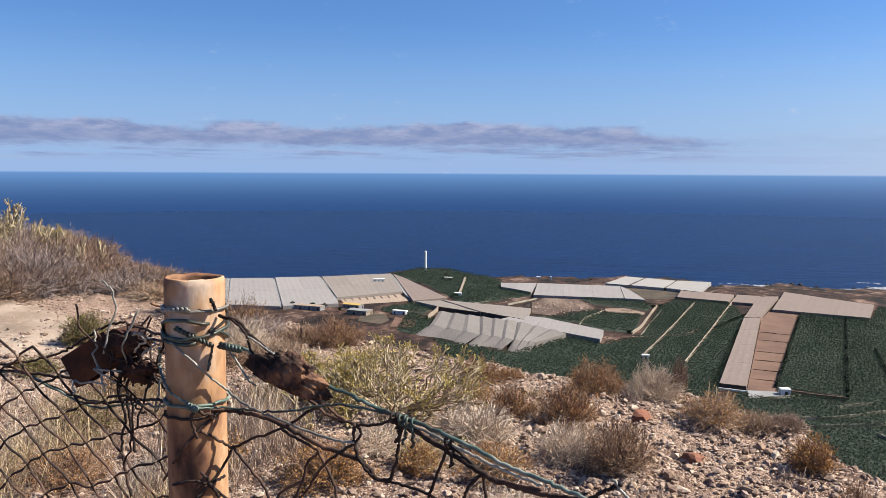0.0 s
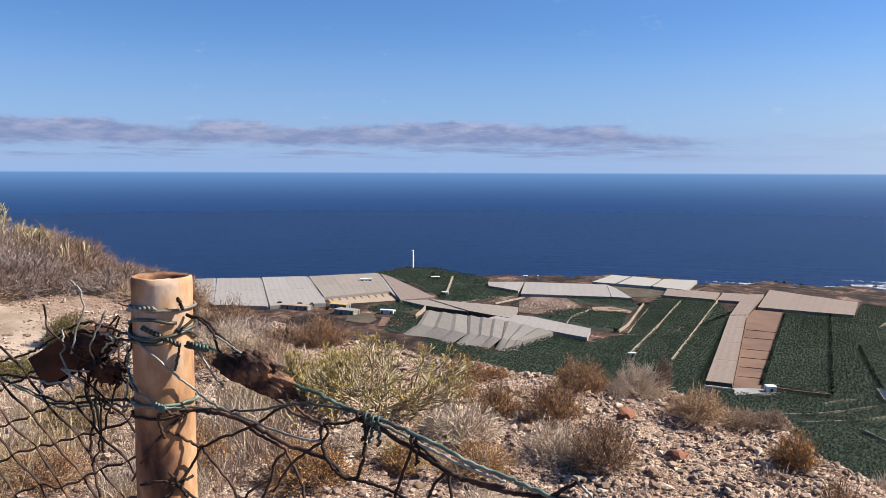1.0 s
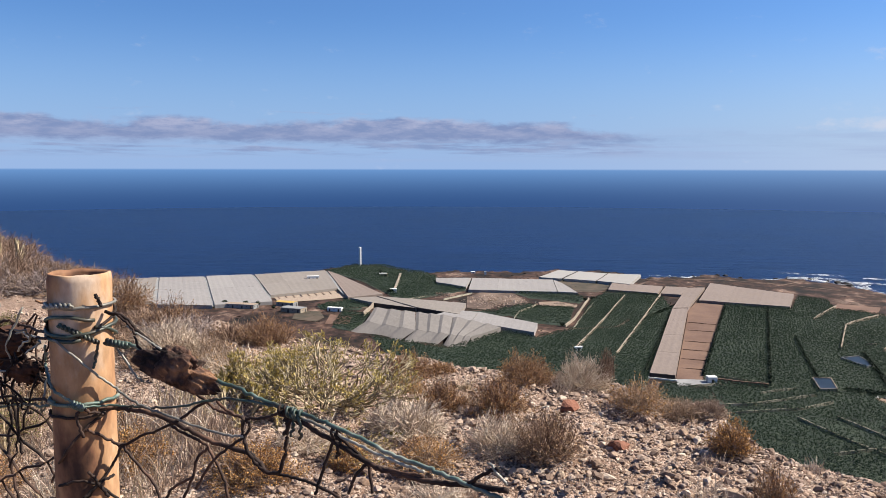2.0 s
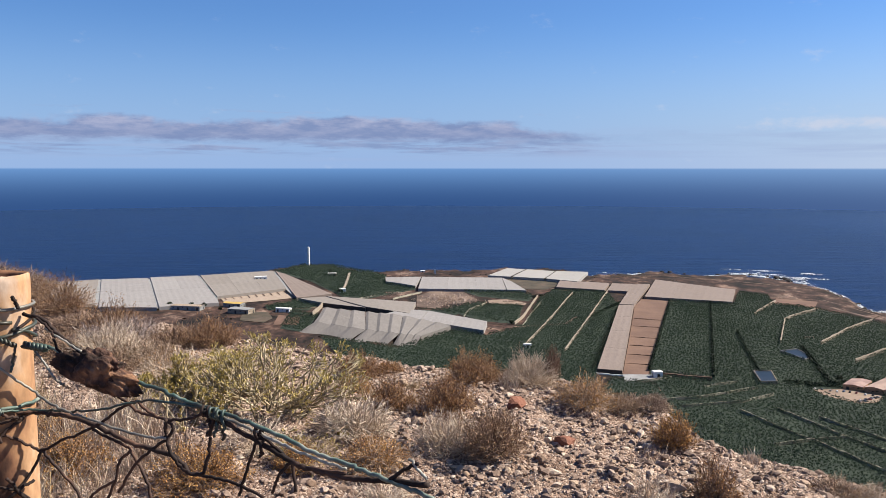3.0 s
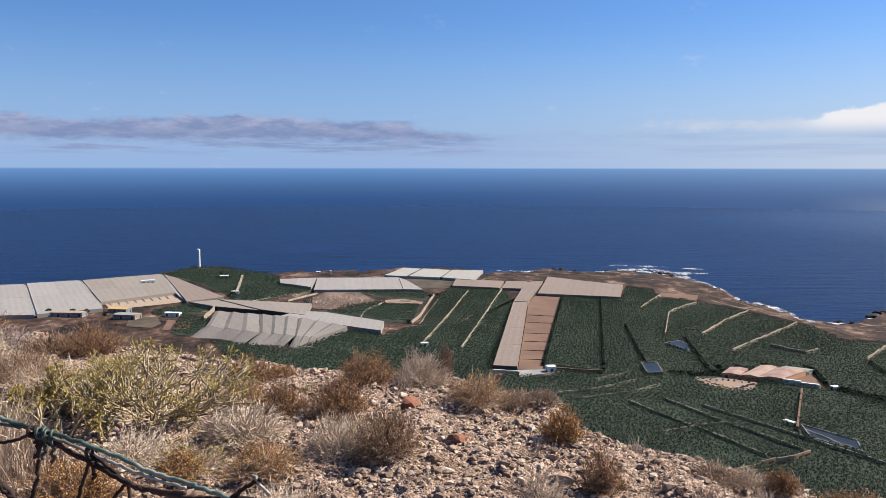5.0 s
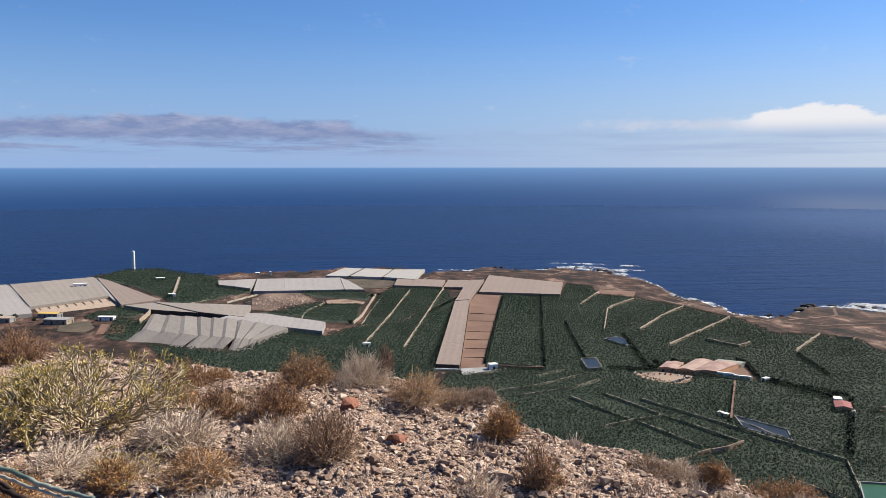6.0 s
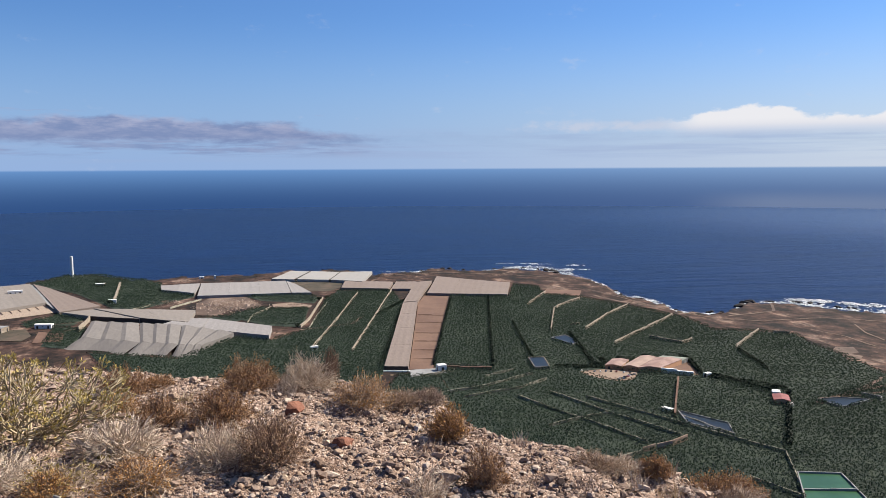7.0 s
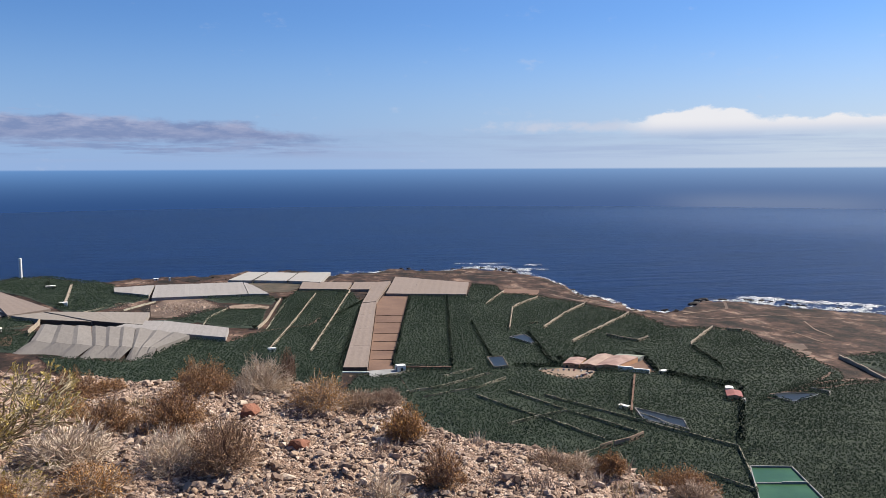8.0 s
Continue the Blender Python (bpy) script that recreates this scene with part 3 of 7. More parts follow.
def land_z(x, y):
    x, y = np.asarray(x, float), np.asarray(y, float)
    r = np.hypot(x, y)
    b = np.degrees(np.arctan2(-x, y))
    c = np.interp(b, [p[0] for p in COAST], [p[1] for p in COAST])
    c = c + (fbm(b * 1.4 + 90, r * 0.004, 31) - 0.5) * 60 + (fbm(b * 7 + 90, r * 0.02, 35) - 0.5) * 22
    p = plain_z(x, y) + (fbm(x * 0.01, y * 0.01, 41) - 0.5) * 2.5 * np.clip((r - 350) / 200, 0, 1)
    t = np.clip((r - c + 26) / 36, 0, 1)
    t = t * t * (3 - 2 * t)
    rough = (fbm(x * 0.06, y * 0.06, 51) - 0.5) * 9 * np.clip(1 - abs(r - c + 6) / 45, 0, 1)
    p = p + (SEA_Z - 9 - p) * t + rough
    h = hill_z(x, y)
    return np.where(h > p, h, p)


def ground():
    fine = np.arange(-46, 50.01, 0.27)
    rest = np.concatenate((np.arange(54, 310, 6.0),))
    az = np.radians(np.concatenate((fine, rest)))
    r = np.concatenate(([0.001, 0.2], np.geomspace(0.4, 2.6, 16), np.arange(2.65, 9.2, 0.04), np.geomspace(9.3, 24, 40), np.geomspace(25, 380, 45), np.arange(392, 1250, 18.0), np.arange(1256, 1880, 7.5)))
    A, R = np.meshgrid(az, r)
    X, Y = 0.06 - np.sin(A) * R, np.cos(A) * R - 0.25
    Z = land_z(X, Y)
    n, k = len(az), len(r)
    i, j = np.meshgrid(np.arange(k - 1), np.arange(n), indexing="ij")
    j2 = (j + 1) % n
    f = np.stack((i * n + j, i * n + j2, (i + 1) * n + j2, (i + 1) * n + j), -1).reshape(-1, 4)[:, ::-1]
    ob = new("ground", big_mesh("ground", np.stack((X, Y, Z), -1).reshape(-1, 3), f, M_GROUND))
    tagged(ob, "dry stony tan hillside falling to a brown coastal plain", "ground", kind="structure")


def sea():
    az = np.radians(np.arange(0, 360, 1.5))
    r = np.concatenate((np.arange(700, 2000, 40.0), np.arange(2000, 4901, 60.0), [4900.0]))
    A, R = np.meshgrid(az, r)
    Z = np.full(R.shape, SEA_Z)
    X, Y = -np.sin(A) * R, np.cos(A) * R
    n, k = len(az), len(r)
    i, j = np.meshgrid(np.arange(k - 1), np.arange(n), indexing="ij")
    j2 = (j + 1) % n
    f = np.stack((i * n + j, i * n + j2, (i + 1) * n + j2, (i + 1) * n + j), -1).reshape(-1, 4)[:, ::-1]
    ob = new("water", big_mesh("water", np.stack((X, Y, Z), -1).reshape(-1, 3), f, M_SEA))
    tagged(ob, "deep blue open sea with a light swell", "sea", kind="structure")


ground()
sea()


def inside(poly, x, y):
    x, y = np.asarray(x, float), np.asarray(y, float)
    res = np.zeros(x.shape, bool)
    for (x0, y0), (x1, y1) in zip(poly, poly[1:] + poly[:1]):
        if y0 == y1:
            continue
        res ^= ((y0 > y) != (y1 > y)) & (x < (x1 - x0) * (y - y0) / (y1 - y0) + x0)
    return res


def near_line(line, x, y):
    """The distance of points to a line of corners."""
    best = np.full(np.shape(x), 1e9)
    for (x0, y0), (x1, y1) in zip(line, line[1:]):
        dx, dy = x1 - x0, y1 - y0
        t = np.clip(((x - x0) * dx + (y - y0) * dy) / (dx * dx + dy * dy), 0, 1)
        best = np.minimum(best, np.hypot(x - x0 - t * dx, y - y0 - t * dy))
    return best


def pz(x, y):
    return float(land_z(np.array([float(x)]), np.array([float(y)]))[0])


KEEP_OUT = []      # plots where no banana grows
KEEP_LINE = []     # walls, tracks and hedges, with their half width

# ---- the plain: greenhouses ----
LABELS = {
    "white": "white shade-net greenhouse with a flat panelled roof",
    "pale": "pale beige shade-net greenhouse with a flat panelled roof",
    "tan": "tan shade-net greenhouse with a low flat roof",
    "grey": "grey shade-net greenhouse with a sagging rippled roof",
    "bright": "bright white plastic greenhouse beside the shore",
}


def bilinear(q, u, v):
    """Corners far left, far right, near right, near left; u to the right, v towards the near side."""
    a, b, c, d = (np.array(p, float) for p in q)
    u, v = np.asarray(u)[..., None], np.asarray(v)[..., None]
    return (a * (1 - u) + b * u) * (1 - v) + (d * (1 - u) + c * u) * v


def greenhouse(q, h, nu, nv, tone, dark=False):
    """A post-and-net plantation house: netting panels between wire lines, netting walls, a row of posts on the near side."""
    KEEP_OUT.append(q)
    cx, cy = np.mean([p[0] for p in q]), np.mean([p[1] for p in q])
    g = thing("greenhouse", LABELS[tone], "greenhouse", "shade-net greenhouses", at=(cx, cy, pz(cx, cy)))
    base = np.array((cx, cy, pz(cx, cy)))
    seed = len(KEEP_OUT)
    bays = nu
    nu, nv = (3, 1) if tone == "grey" else (max(1, round(nu / 2.5)), max(1, round(nv / 2)))

    def top(p, u):
        """The roof's height: long asymmetric folds on the grey houses, shallow scallops between the posts on the others."""
        z = plain_z(p[..., 0], p[..., 1]) + h + (fbm(p[..., 0] * 0.03, p[..., 1] * 0.03, seed) - 0.5) * (2.4 if tone == "grey" else 1.0)
        if tone == "grey":
            f = np.clip(np.asarray(u) * 3, 0, 2.9999) % 1.0
            return z + 1.5 * np.where(f < 0.25, f / 0.25, (1 - f) / 0.75)
        return z + 0.07 * np.cos(2 * np.pi * np.asarray(u) * bays * 1.5)

    for i in range(nu):
        for j in range(nv):
            gap = 0.0006
            k = 16 if tone != "grey" else 12
            U, V = np.meshgrid(np.linspace(i / nu + gap, (i + 1) / nu - gap, k + 1), np.linspace(j / nv + gap, (j + 1) / nv - gap, k + 1), indexing="ij")
            p = bilinear(q, U, V)
            z = top(p, U)
            b = Build()
            n = k + 1
            b.add(np.concatenate((p, z[..., None]), -1).reshape(-1, 3) - base, [(x * n + y, x * n + y + 1, (x + 1) * n + y + 1, (x + 1) * n + y) for x in range(k) for y in range(k)])
            m = part("roof_panel", b, NET[tone], g)
            solid = m.modifiers.new("thickness", "SOLIDIFY")
            solid.thickness = 0.12
    corners = [(0, 0), (1, 0), (1, 1), (0, 1)]
    for (u0, v0), (u1, v1) in zip(corners, corners[1:] + corners[:1]):
        k = 37
        p = bilinear(q, np.linspace(u0, u1, k), np.linspace(v0, v1, k))
        zt, zb = top(p, np.linspace(u0, u1, k)) - 0.1, land_z(p[:, 0], p[:, 1]) - 0.3
        d = p[-1] - p[0]
        nrm = np.array((d[1], -d[0])) / (np.hypot(*d) + 1e-9) * 0.15
        b = Build()
        # the grey house's netting is pegged out in a slope on its near side
        splay = -nrm / 0.15 * 28.0 if tone == "grey" and v0 == v1 == 1 else nrm * 0
        if splay @ (p.mean(0) - base[:2]) < 0:
            splay = -splay
        wave = 1 + 0.16 * np.sin(np.linspace(0, 7, k) + seed)[:, None]
        vs = np.concatenate([np.concatenate((p + o + (splay * wave if z is zb else 0), z[:, None]), 1) for o in (0, nrm) for z in (zb, zt)]) - base
        f = []
        for i in range(k - 1):
            f += [(i, i + 1, k + i + 1, k + i), (3 * k + i, 3 * k + i + 1, 2 * k + i + 1, 2 * k + i), (k + i, k + i + 1, 3 * k + i + 1, 3 * k + i)]
        b.add(vs, f)
        part("side_wall", b, M_DARKNET_GAPSHADE if dark and v0 == v1 == 1 else NET[tone], g)
    # wire lines over the roof between the panels
    for i in range(nu + 1):
        v = np.linspace(0, 1, 9)
        p = bilinear(q, np.full(9, i / nu), v)
        b = Build()
        b.tube(np.concatenate((p, top(p, np.full(9, i / nu))[:, None] + 0.02), 1) - base, 0.06, 4)
        part("ridge_wire", b, NET[tone], g)


greenhouse([(-844, 1324), (-762, 1395), (-634, 1144), (-689, 1078)], 5, 6, 3, "pale")
greenhouse([(-757, 1396), (-685, 1430), (-526, 1123), (-609, 1112)], 5, 6, 4, "white")
greenhouse([(-684, 1438), (-611, 1483), (-453, 1179), (-525, 1129)], 5, 6, 4, "white")
greenhouse([(-606, 1484), (-493, 1582), (-396, 1343), (-478, 1237)], 5, 8, 3, "pale")
greenhouse([(-485, 1574), (-442, 1518), (-305, 1298), (-351, 1249)], 5, 3, 4, "tan")
greenhouse([(-252, 1523), (-185, 1542), (-180, 1417), (-242, 1468)], 5, 4, 1, "white")
greenhouse([(-183, 1543), (-28, 1559), (-17, 1399), (-171, 1383)], 5, 8, 2, "white")
greenhouse([(-27, 1559), (-10, 1512), (18, 1397), (-16, 1399)], 5, 2, 2, "white")
greenhouse([(-19, 1712), (19, 1698), (-11, 1571), (-56, 1582)], 6, 2, 2, "bright")
greenhouse([(23, 1699), (81, 1678), (54, 1556), (-7, 1572)], 6, 3, 2, "bright")
greenhouse([(84, 1679), (149, 1680), (115, 1524), (57, 1556)], 6, 3, 2, "bright")
greenhouse([(-344, 1238), (-307, 1261), (-224, 1168), (-298, 1200)], 6, 3, 2, "pale", True)
greenhouse([(-305, 1261), (-155, 1225), (-152, 1125), (-223, 1169)], 7, 6, 2, "pale", True)
greenhouse([(-281, 1144), (-215, 1119), (-190, 990), (-266, 1030)], 8, 4, 4, "grey")
greenhouse([(-214, 1119), (-157, 1095), (-144, 971), (-190, 990)], 8, 4, 4, "grey")
greenhouse([(-156, 1095), (-85, 1034), (-116, 967), (-144, 971)], 8, 4, 3, "grey")
greenhouse([(-166, 1161), (-128, 1151), (-129, 1074), (-187, 1110)], 7, 3, 2, "white")
greenhouse([(-127, 1151), (-39, 1081), (-41, 1017), (-128, 1074)], 7, 6, 2, "white")
greenhouse([(216, 1508), (250, 1521), (186, 1279), (162, 1270)], 5, 2, 4, "tan")
greenhouse([(161, 1265), (185, 1274), (111, 834), (86, 840)], 5, 2, 8, "tan", True)
greenhouse([(271, 1588), (393, 1473), (349, 1326), (215, 1360)], 5, 8, 2, "tan")
greenhouse([(84, 1543), (174, 1516), (155, 1425), (72, 1448)], 5, 5, 1, "tan")
greenhouse([(181, 1517), (218, 1515), (194, 1416), (161, 1425)], 5, 3, 1, "tan")

# ---- the plain: walls, tracks, hedges, tanks ----
def polyline_wall(name, line, h, w, material, label, category, group="", up=0.0):
    """A masonry wall along a line of corners, built in separate bays with small steps in height."""
    KEEP_LINE.append((line, w / 2 + 0.1))
    x0, y0 = line[0]
    base = np.array((x0, y0, pz(x0, y0)))
    g = thing(name, label, category, group, at=tuple(base))
    for a, b in zip(line, line[1:]):
        a, b = np.array(a, float), np.array(b, float)
        n = max(1, int(np.hypot(*(b - a)) / 14))
        for i in range(n):
            p, q = a + (b - a) * i / n, a + (b - a) * (i + 1) / n
            c = (p + q) / 2
            z = pz(*c) + up
            bb = Build()
            hh = h * rng.uniform(0.85, 1.1)
            bb.box(np.array((c[0], c[1], z + hh / 2 - 0.4)) - base, (np.hypot(*(q - p)) + 0.05, w * rng.uniform(0.9, 1.1), hh + 0.8), math.atan2(q[1] - p[1], q[0] - p[0]), 0.99)
            part("wall_bay", bb, material, g)
    return g


PALE, TAN = "pale concrete-block windbreak wall between banana plots", "low tan stone wall along a banana plot"
for line, h, w in (
    ([(98, 1398), (54, 1170), (12, 958)], 4.2, 1.4),
    ([(181, 1523), (109, 1180), (58, 937)], 4.2, 1.8),
    ([(36, 1354), (11, 1162), (-2, 1102)], 3.6, 3.0),
    ([(-335, 1584), (-298, 1358)], 4.0, 6.0),
    ([(358, 1233), (430, 1366)], 4.2, 1.4),
    ([(331, 1025), (390, 1193), (414, 1228), (465, 1285)], 4.4, 2.0),
    ([(379, 1023), (452, 1128), (516, 1202)], 4.6, 2.0),
    ([(382, 928), (545, 1105)], 4.8, 1.7),
    ([(520, 883), (610, 981)], 5.6, 1.6),
    ([(621, 963), (639, 955)], 5.0, 1.4),
    ([(441, 956), (466, 918), (489, 935)], 4.2, 1.6),
    ([(655, 787), (643, 739), (628, 686)], 4.2, 2.4),
    ([(371, 1061), (385, 1063)], 3.0, 1.4),
):
    polyline_wall("plot_wall", line, h, w * 0.65, M_WALL, PALE, "wall", "walls between banana plots")
for line in (
    [(185, 795), (225, 819)], [(136, 741), (173, 755), (238, 799)], [(148, 723), (210, 747), (246, 775)],
    [(234, 729), (265, 653), (299, 584)], [(263, 706), (305, 630), (335, 573), (358, 534), (320, 454)],
    [(199, 716), (229, 650), (235, 642), (264, 571)], [(201, 626), (235, 642), (265, 653)],
    [(303, 491), (319, 454)], [(230, 544), (252, 554)], [(323, 634), (340, 579)],
    [(149, 857), (203, 832)], [(120, 805), (160, 826)], [(-75, 1141), (-71, 1201), (-49, 1263), (-50, 1296)],
    [(9, 1086), (23, 1191), (41, 1296)], [(-259, 1264), (-235, 1324)], [(-200, 1284), (-163, 1369)],
):
    polyline_wall("plot_wall", line, 2.8, 0.7, M_DIMWALL, TAN, "wall", "walls between banana plots")
polyline_wall("block_wall", [(-289, 1108), (-296, 1197)], 7.0, 1.2, M_WALL, "tall whitish windbreak wall at the end of greenhouses", "wall")
polyline_wall("block_wall", [(84, 835), (112, 829)], 1.3, 1.2, M_WHITE, "low white wall at the foot of a long greenhouse", "wall")
polyline_wall("plot_wall", [(381, 755), (352, 700), (318, 635)], 3.9, 1.7, M_SOIL, "red-brown earth bank along a farm track", "wall")
for line in ([(252, 554), (265, 560)], [(265, 557), (280, 562)], [(281, 564), (299, 575)]):
    polyline_wall("block_wall", line, 5.2, 0.7, M_PINKWALL, "free-standing pinkish block wall among banana plants", "wall", "block walls")


def hedge(line, h, w):
    """A windbreak hedge: a dark uneven row of leafy clumps."""
    KEEP_LINE.append((line, w / 2 + 0.1))
    vs = []
    for a, b in zip(line, line[1:]):
        a, b = np.array(a, float), np.array(b, float)
        n = int(np.hypot(*(b - a)) * 9)
        t = rng.random(n)
        d = (b - a) / np.hypot(*(b - a))
        side = rng.uniform(-w / 2, w / 2, n)
        p = a + (b - a) * t[:, None] + np.stack((-d[1] * side, d[0] * side), 1)
        z = land_z(p[:, 0], p[:, 1]) + h * rng.random(n) ** 0.7
        vs.append(np.concatenate((p, z[:, None]), 1))
    c = np.concatenate(vs)
    k = len(c)
    off = rng.normal(0, 0.75, (k, 4, 3))
    verts = (c[:, None] + off).reshape(-1, 3)
    faces = (np.arange(k)[:, None, None] * 4 + np.array([(0, 1, 2), (0, 2, 3), (1, 3, 2)])[None]).reshape(-1, 3)
    base = Vector((line[0][0], line[0][1], pz(*line[0])))
    me = big_mesh("windbreak_hedge", verts - np.array(base), faces, M_HEDGE, False)
    ob = new("windbreak_hedge", me)
    ob.location = base
    tagged(ob, "dark green windbreak hedge between banana plots", "hedge", "windbreak hedges")


for line, h, w in (([(252, 1336), (142, 854)], 4.5, 2.5), ([(317, 1334), (203, 830)], 4.6, 2.4), ([(295, 1091), (257, 860)], 3.9, 1.2), ([(348, 1001), (315, 819)], 5.0, 5.0), ([(462, 688), (368, 545)], 5.5, 6.0), ([(421, 761), (448, 686)], 5.0, 4.0), ([(518, 876), (495, 777)], 4.4, 4.0), ([(155, 1240), (83, 855)], 4.5, 2.0), ([(178, 1330), (111, 1180)], 4.4, 2.0), ([(429, 849), (433, 838), (424, 806), (414, 768)], 5.0, 5.0), ([(414, 764), (470, 700)], 4.5, 4.0), ([(270, 826), (322, 814)], 4.0, 3.0), ([(290, 812), (372, 845)], 4.2, 2.5)):
    hedge(line, h * 0.85, w * 0.62)


def sheet(name, poly, material, up, label, category, kind="structure", step=None):
    """A flat patch of ground cover on the plain."""
    bm = bmesh.new()
    bm.faces.new([bm.verts.new((x, y, 0)) for x, y in poly])
    bmesh.ops.triangulate(bm, faces=bm.faces[:])
    for _ in range(3):
        bmesh.ops.subdivide_edges(bm, edges=[e for e in bm.edges if e.calc_length() > 25], cuts=1, use_grid_fill=True)
    for v in bm.verts:
        v.co.z = pz(v.co.x, v.co.y) + up
    bmesh.ops.recalc_face_normals(bm, faces=bm.faces[:])
    if sum(f.normal.z for f in bm.faces) < 0:
        bmesh.ops.reverse_faces(bm, faces=bm.faces[:])
    me = bpy.data.meshes.new(name)
    bm.to_mesh(me)
    bm.free()
    me.materials.append(material)
    return tagged(new(name, me), label, category, kind=kind)


def strip(name, line, w, material, up, label):
    """A track: a band of even width along a line of corners."""
    pts = []
    for a, b in zip(line, line[1:]):
        n = max(2, int(math.hypot(b[0] - a[0], b[1] - a[1]) / 6))
        pts += [(a[0] + (b[0] - a[0]) * i / n, a[1] + (b[1] - a[1]) * i / n) for i in range(n)]
    pts = np.array(pts + [line[-1]], float)
    d = np.gradient(pts, axis=0)
    d /= np.hypot(d[:, 0], d[:, 1])[:, None]
    wob = (fbm(pts[:, 0] * 0.05, pts[:, 1] * 0.05, 5) - 0.5) * w * 0.7
    n = np.stack((-d[:, 1], d[:, 0]), 1)
    vs = []
    for s in (-1, -0.33, 0.33, 1):
        p = pts + n * ((s * w / 2) * (1 + 0.3 * (fbm(pts[:, 0] * 0.1, pts[:, 1] * 0.1, int(s * 3) + 9) - 0.5)) + wob)[:, None]
        vs.append(np.concatenate((p, (land_z(p[:, 0], p[:, 1]) + up)[:, None]), 1))
    k = len(pts)
    b = Build()
    b.add(np.concatenate(vs), [(r * k + i, (r + 1) * k + i, (r + 1) * k + i + 1, r * k + i + 1)[::-1] for r in range(3) for i in range(k - 1)])
    ob = part(name, b, material)
    return tagged(ob, label, "track", kind="structure")


# bare plots
BROWN = [(209, 1358), (253, 1345), (138, 836), (112, 836), (187, 1276)]
KEEP_OUT.append(BROWN)
sheet("field_bare", BROWN, M_SOIL, 0.7, "bare red-brown tilled plot in a long strip", "field")
BROWN2 = [(444, 1407), (503, 1381), (476, 1316), (422, 1347)]
KEEP_OUT.append(BROWN2)
sheet("field_bare", BROWN2, M_SOIL, 0.7, "bare red-brown plot near the shore", "field")
for t in (0.36, 0.47, 0.62, 0.72, 0.82, 0.91):
    a, b = np.array((203, 1358)) * (1 - t) + np.array((114, 838)) * t, np.array((253, 1345)) * (1 - t) + np.array((138, 836)) * t
    polyline_wall("terrace_step", [tuple(a), tuple(b)], 0.9, 1.0, M_SOIL, "low earth terrace step across a bare plot", "terrace", "terrace steps", 0.5)
# pale earth between the greenhouses, and added sheets in the gaps of the large ones
WASTE = [(-166, 1323), (-151, 1384), (-91, 1384), (-60, 1289), (-83, 1268), (-107, 1268), (-122, 1207), (-153, 1217)]
KEEP_OUT.append(WASTE)
sheet("waste_ground", WASTE, M_DIRT, 0.5, "pale pinkish bare earth between greenhouses", "ground")
BANK = [(-46, 1298), (-15, 1313), (17, 1275), (14, 1258), (-42, 1264)]
KEEP_OUT.append(BANK)
sheet("waste_ground", BANK, M_TRACK, 1.6, "pale earth bank above a banana plot", "ground")
DARKPLOT = [(-22, 1573), (86, 1558), (97, 1536), (51, 1438), (8, 1443)]
sheet("field_fallow", DARKPLOT, M_FALLOW, 0.6, "dark fallow plot beside greenhouses", "field")
sheet("field_fallow", [(-400, 1134), (-364, 1141), (-341, 1089), (-343, 1055), (-382, 1069)], M_FALLOW, 0.6, "dark fallow plot ringed by a dirt track", "field")
sheet("field_bare", [(-341, 1118), (-305, 1103), (-293, 1048), (-326, 1042)], M_SOIL, 0.6, "bare red-brown plot beside a dirt track", "field")
for patch in ([(648, 874), (668, 867), (653, 838), (637, 833), (626, 850)], [(634, 809), (646, 822), (637, 833), (626, 835), (611, 798)]):
    sheet("waste_ground", patch, M_DIRT, 0.5, "pale scraped earth on brown waste ground", "ground")
# dark sheets painted as the shade in the gaps of the plastic houses
for gap in ([(19, 1698), (23, 1699), (-7, 1572), (-11, 1571)], [(81, 1678), (84, 1679), (57, 1556), (54, 1556)]):
    sheet("gap_sheet", gap, M_DARKNET_GAPSHADE, 6.15, "dark sheet painted as shade between two plastic greenhouses", "gutter")
# added grey sheets that cover the wall shadow in the gaps and lighten them
for gap in ([(-762, 1395), (-757, 1396), (-609, 1112), (-634, 1144)], [(-685, 1430), (-684, 1438), (-525, 1129), (-526, 1123)], [(-611, 1483), (-606, 1484), (-478, 1237), (-453, 1179)], [(-493, 1582), (-485, 1574), (-351, 1249), (-396, 1343)]):
    sheet("gap_sheet", gap, M_CONC, 3.7, "grey sheet added to lighten the gap between two greenhouses", "gutter")
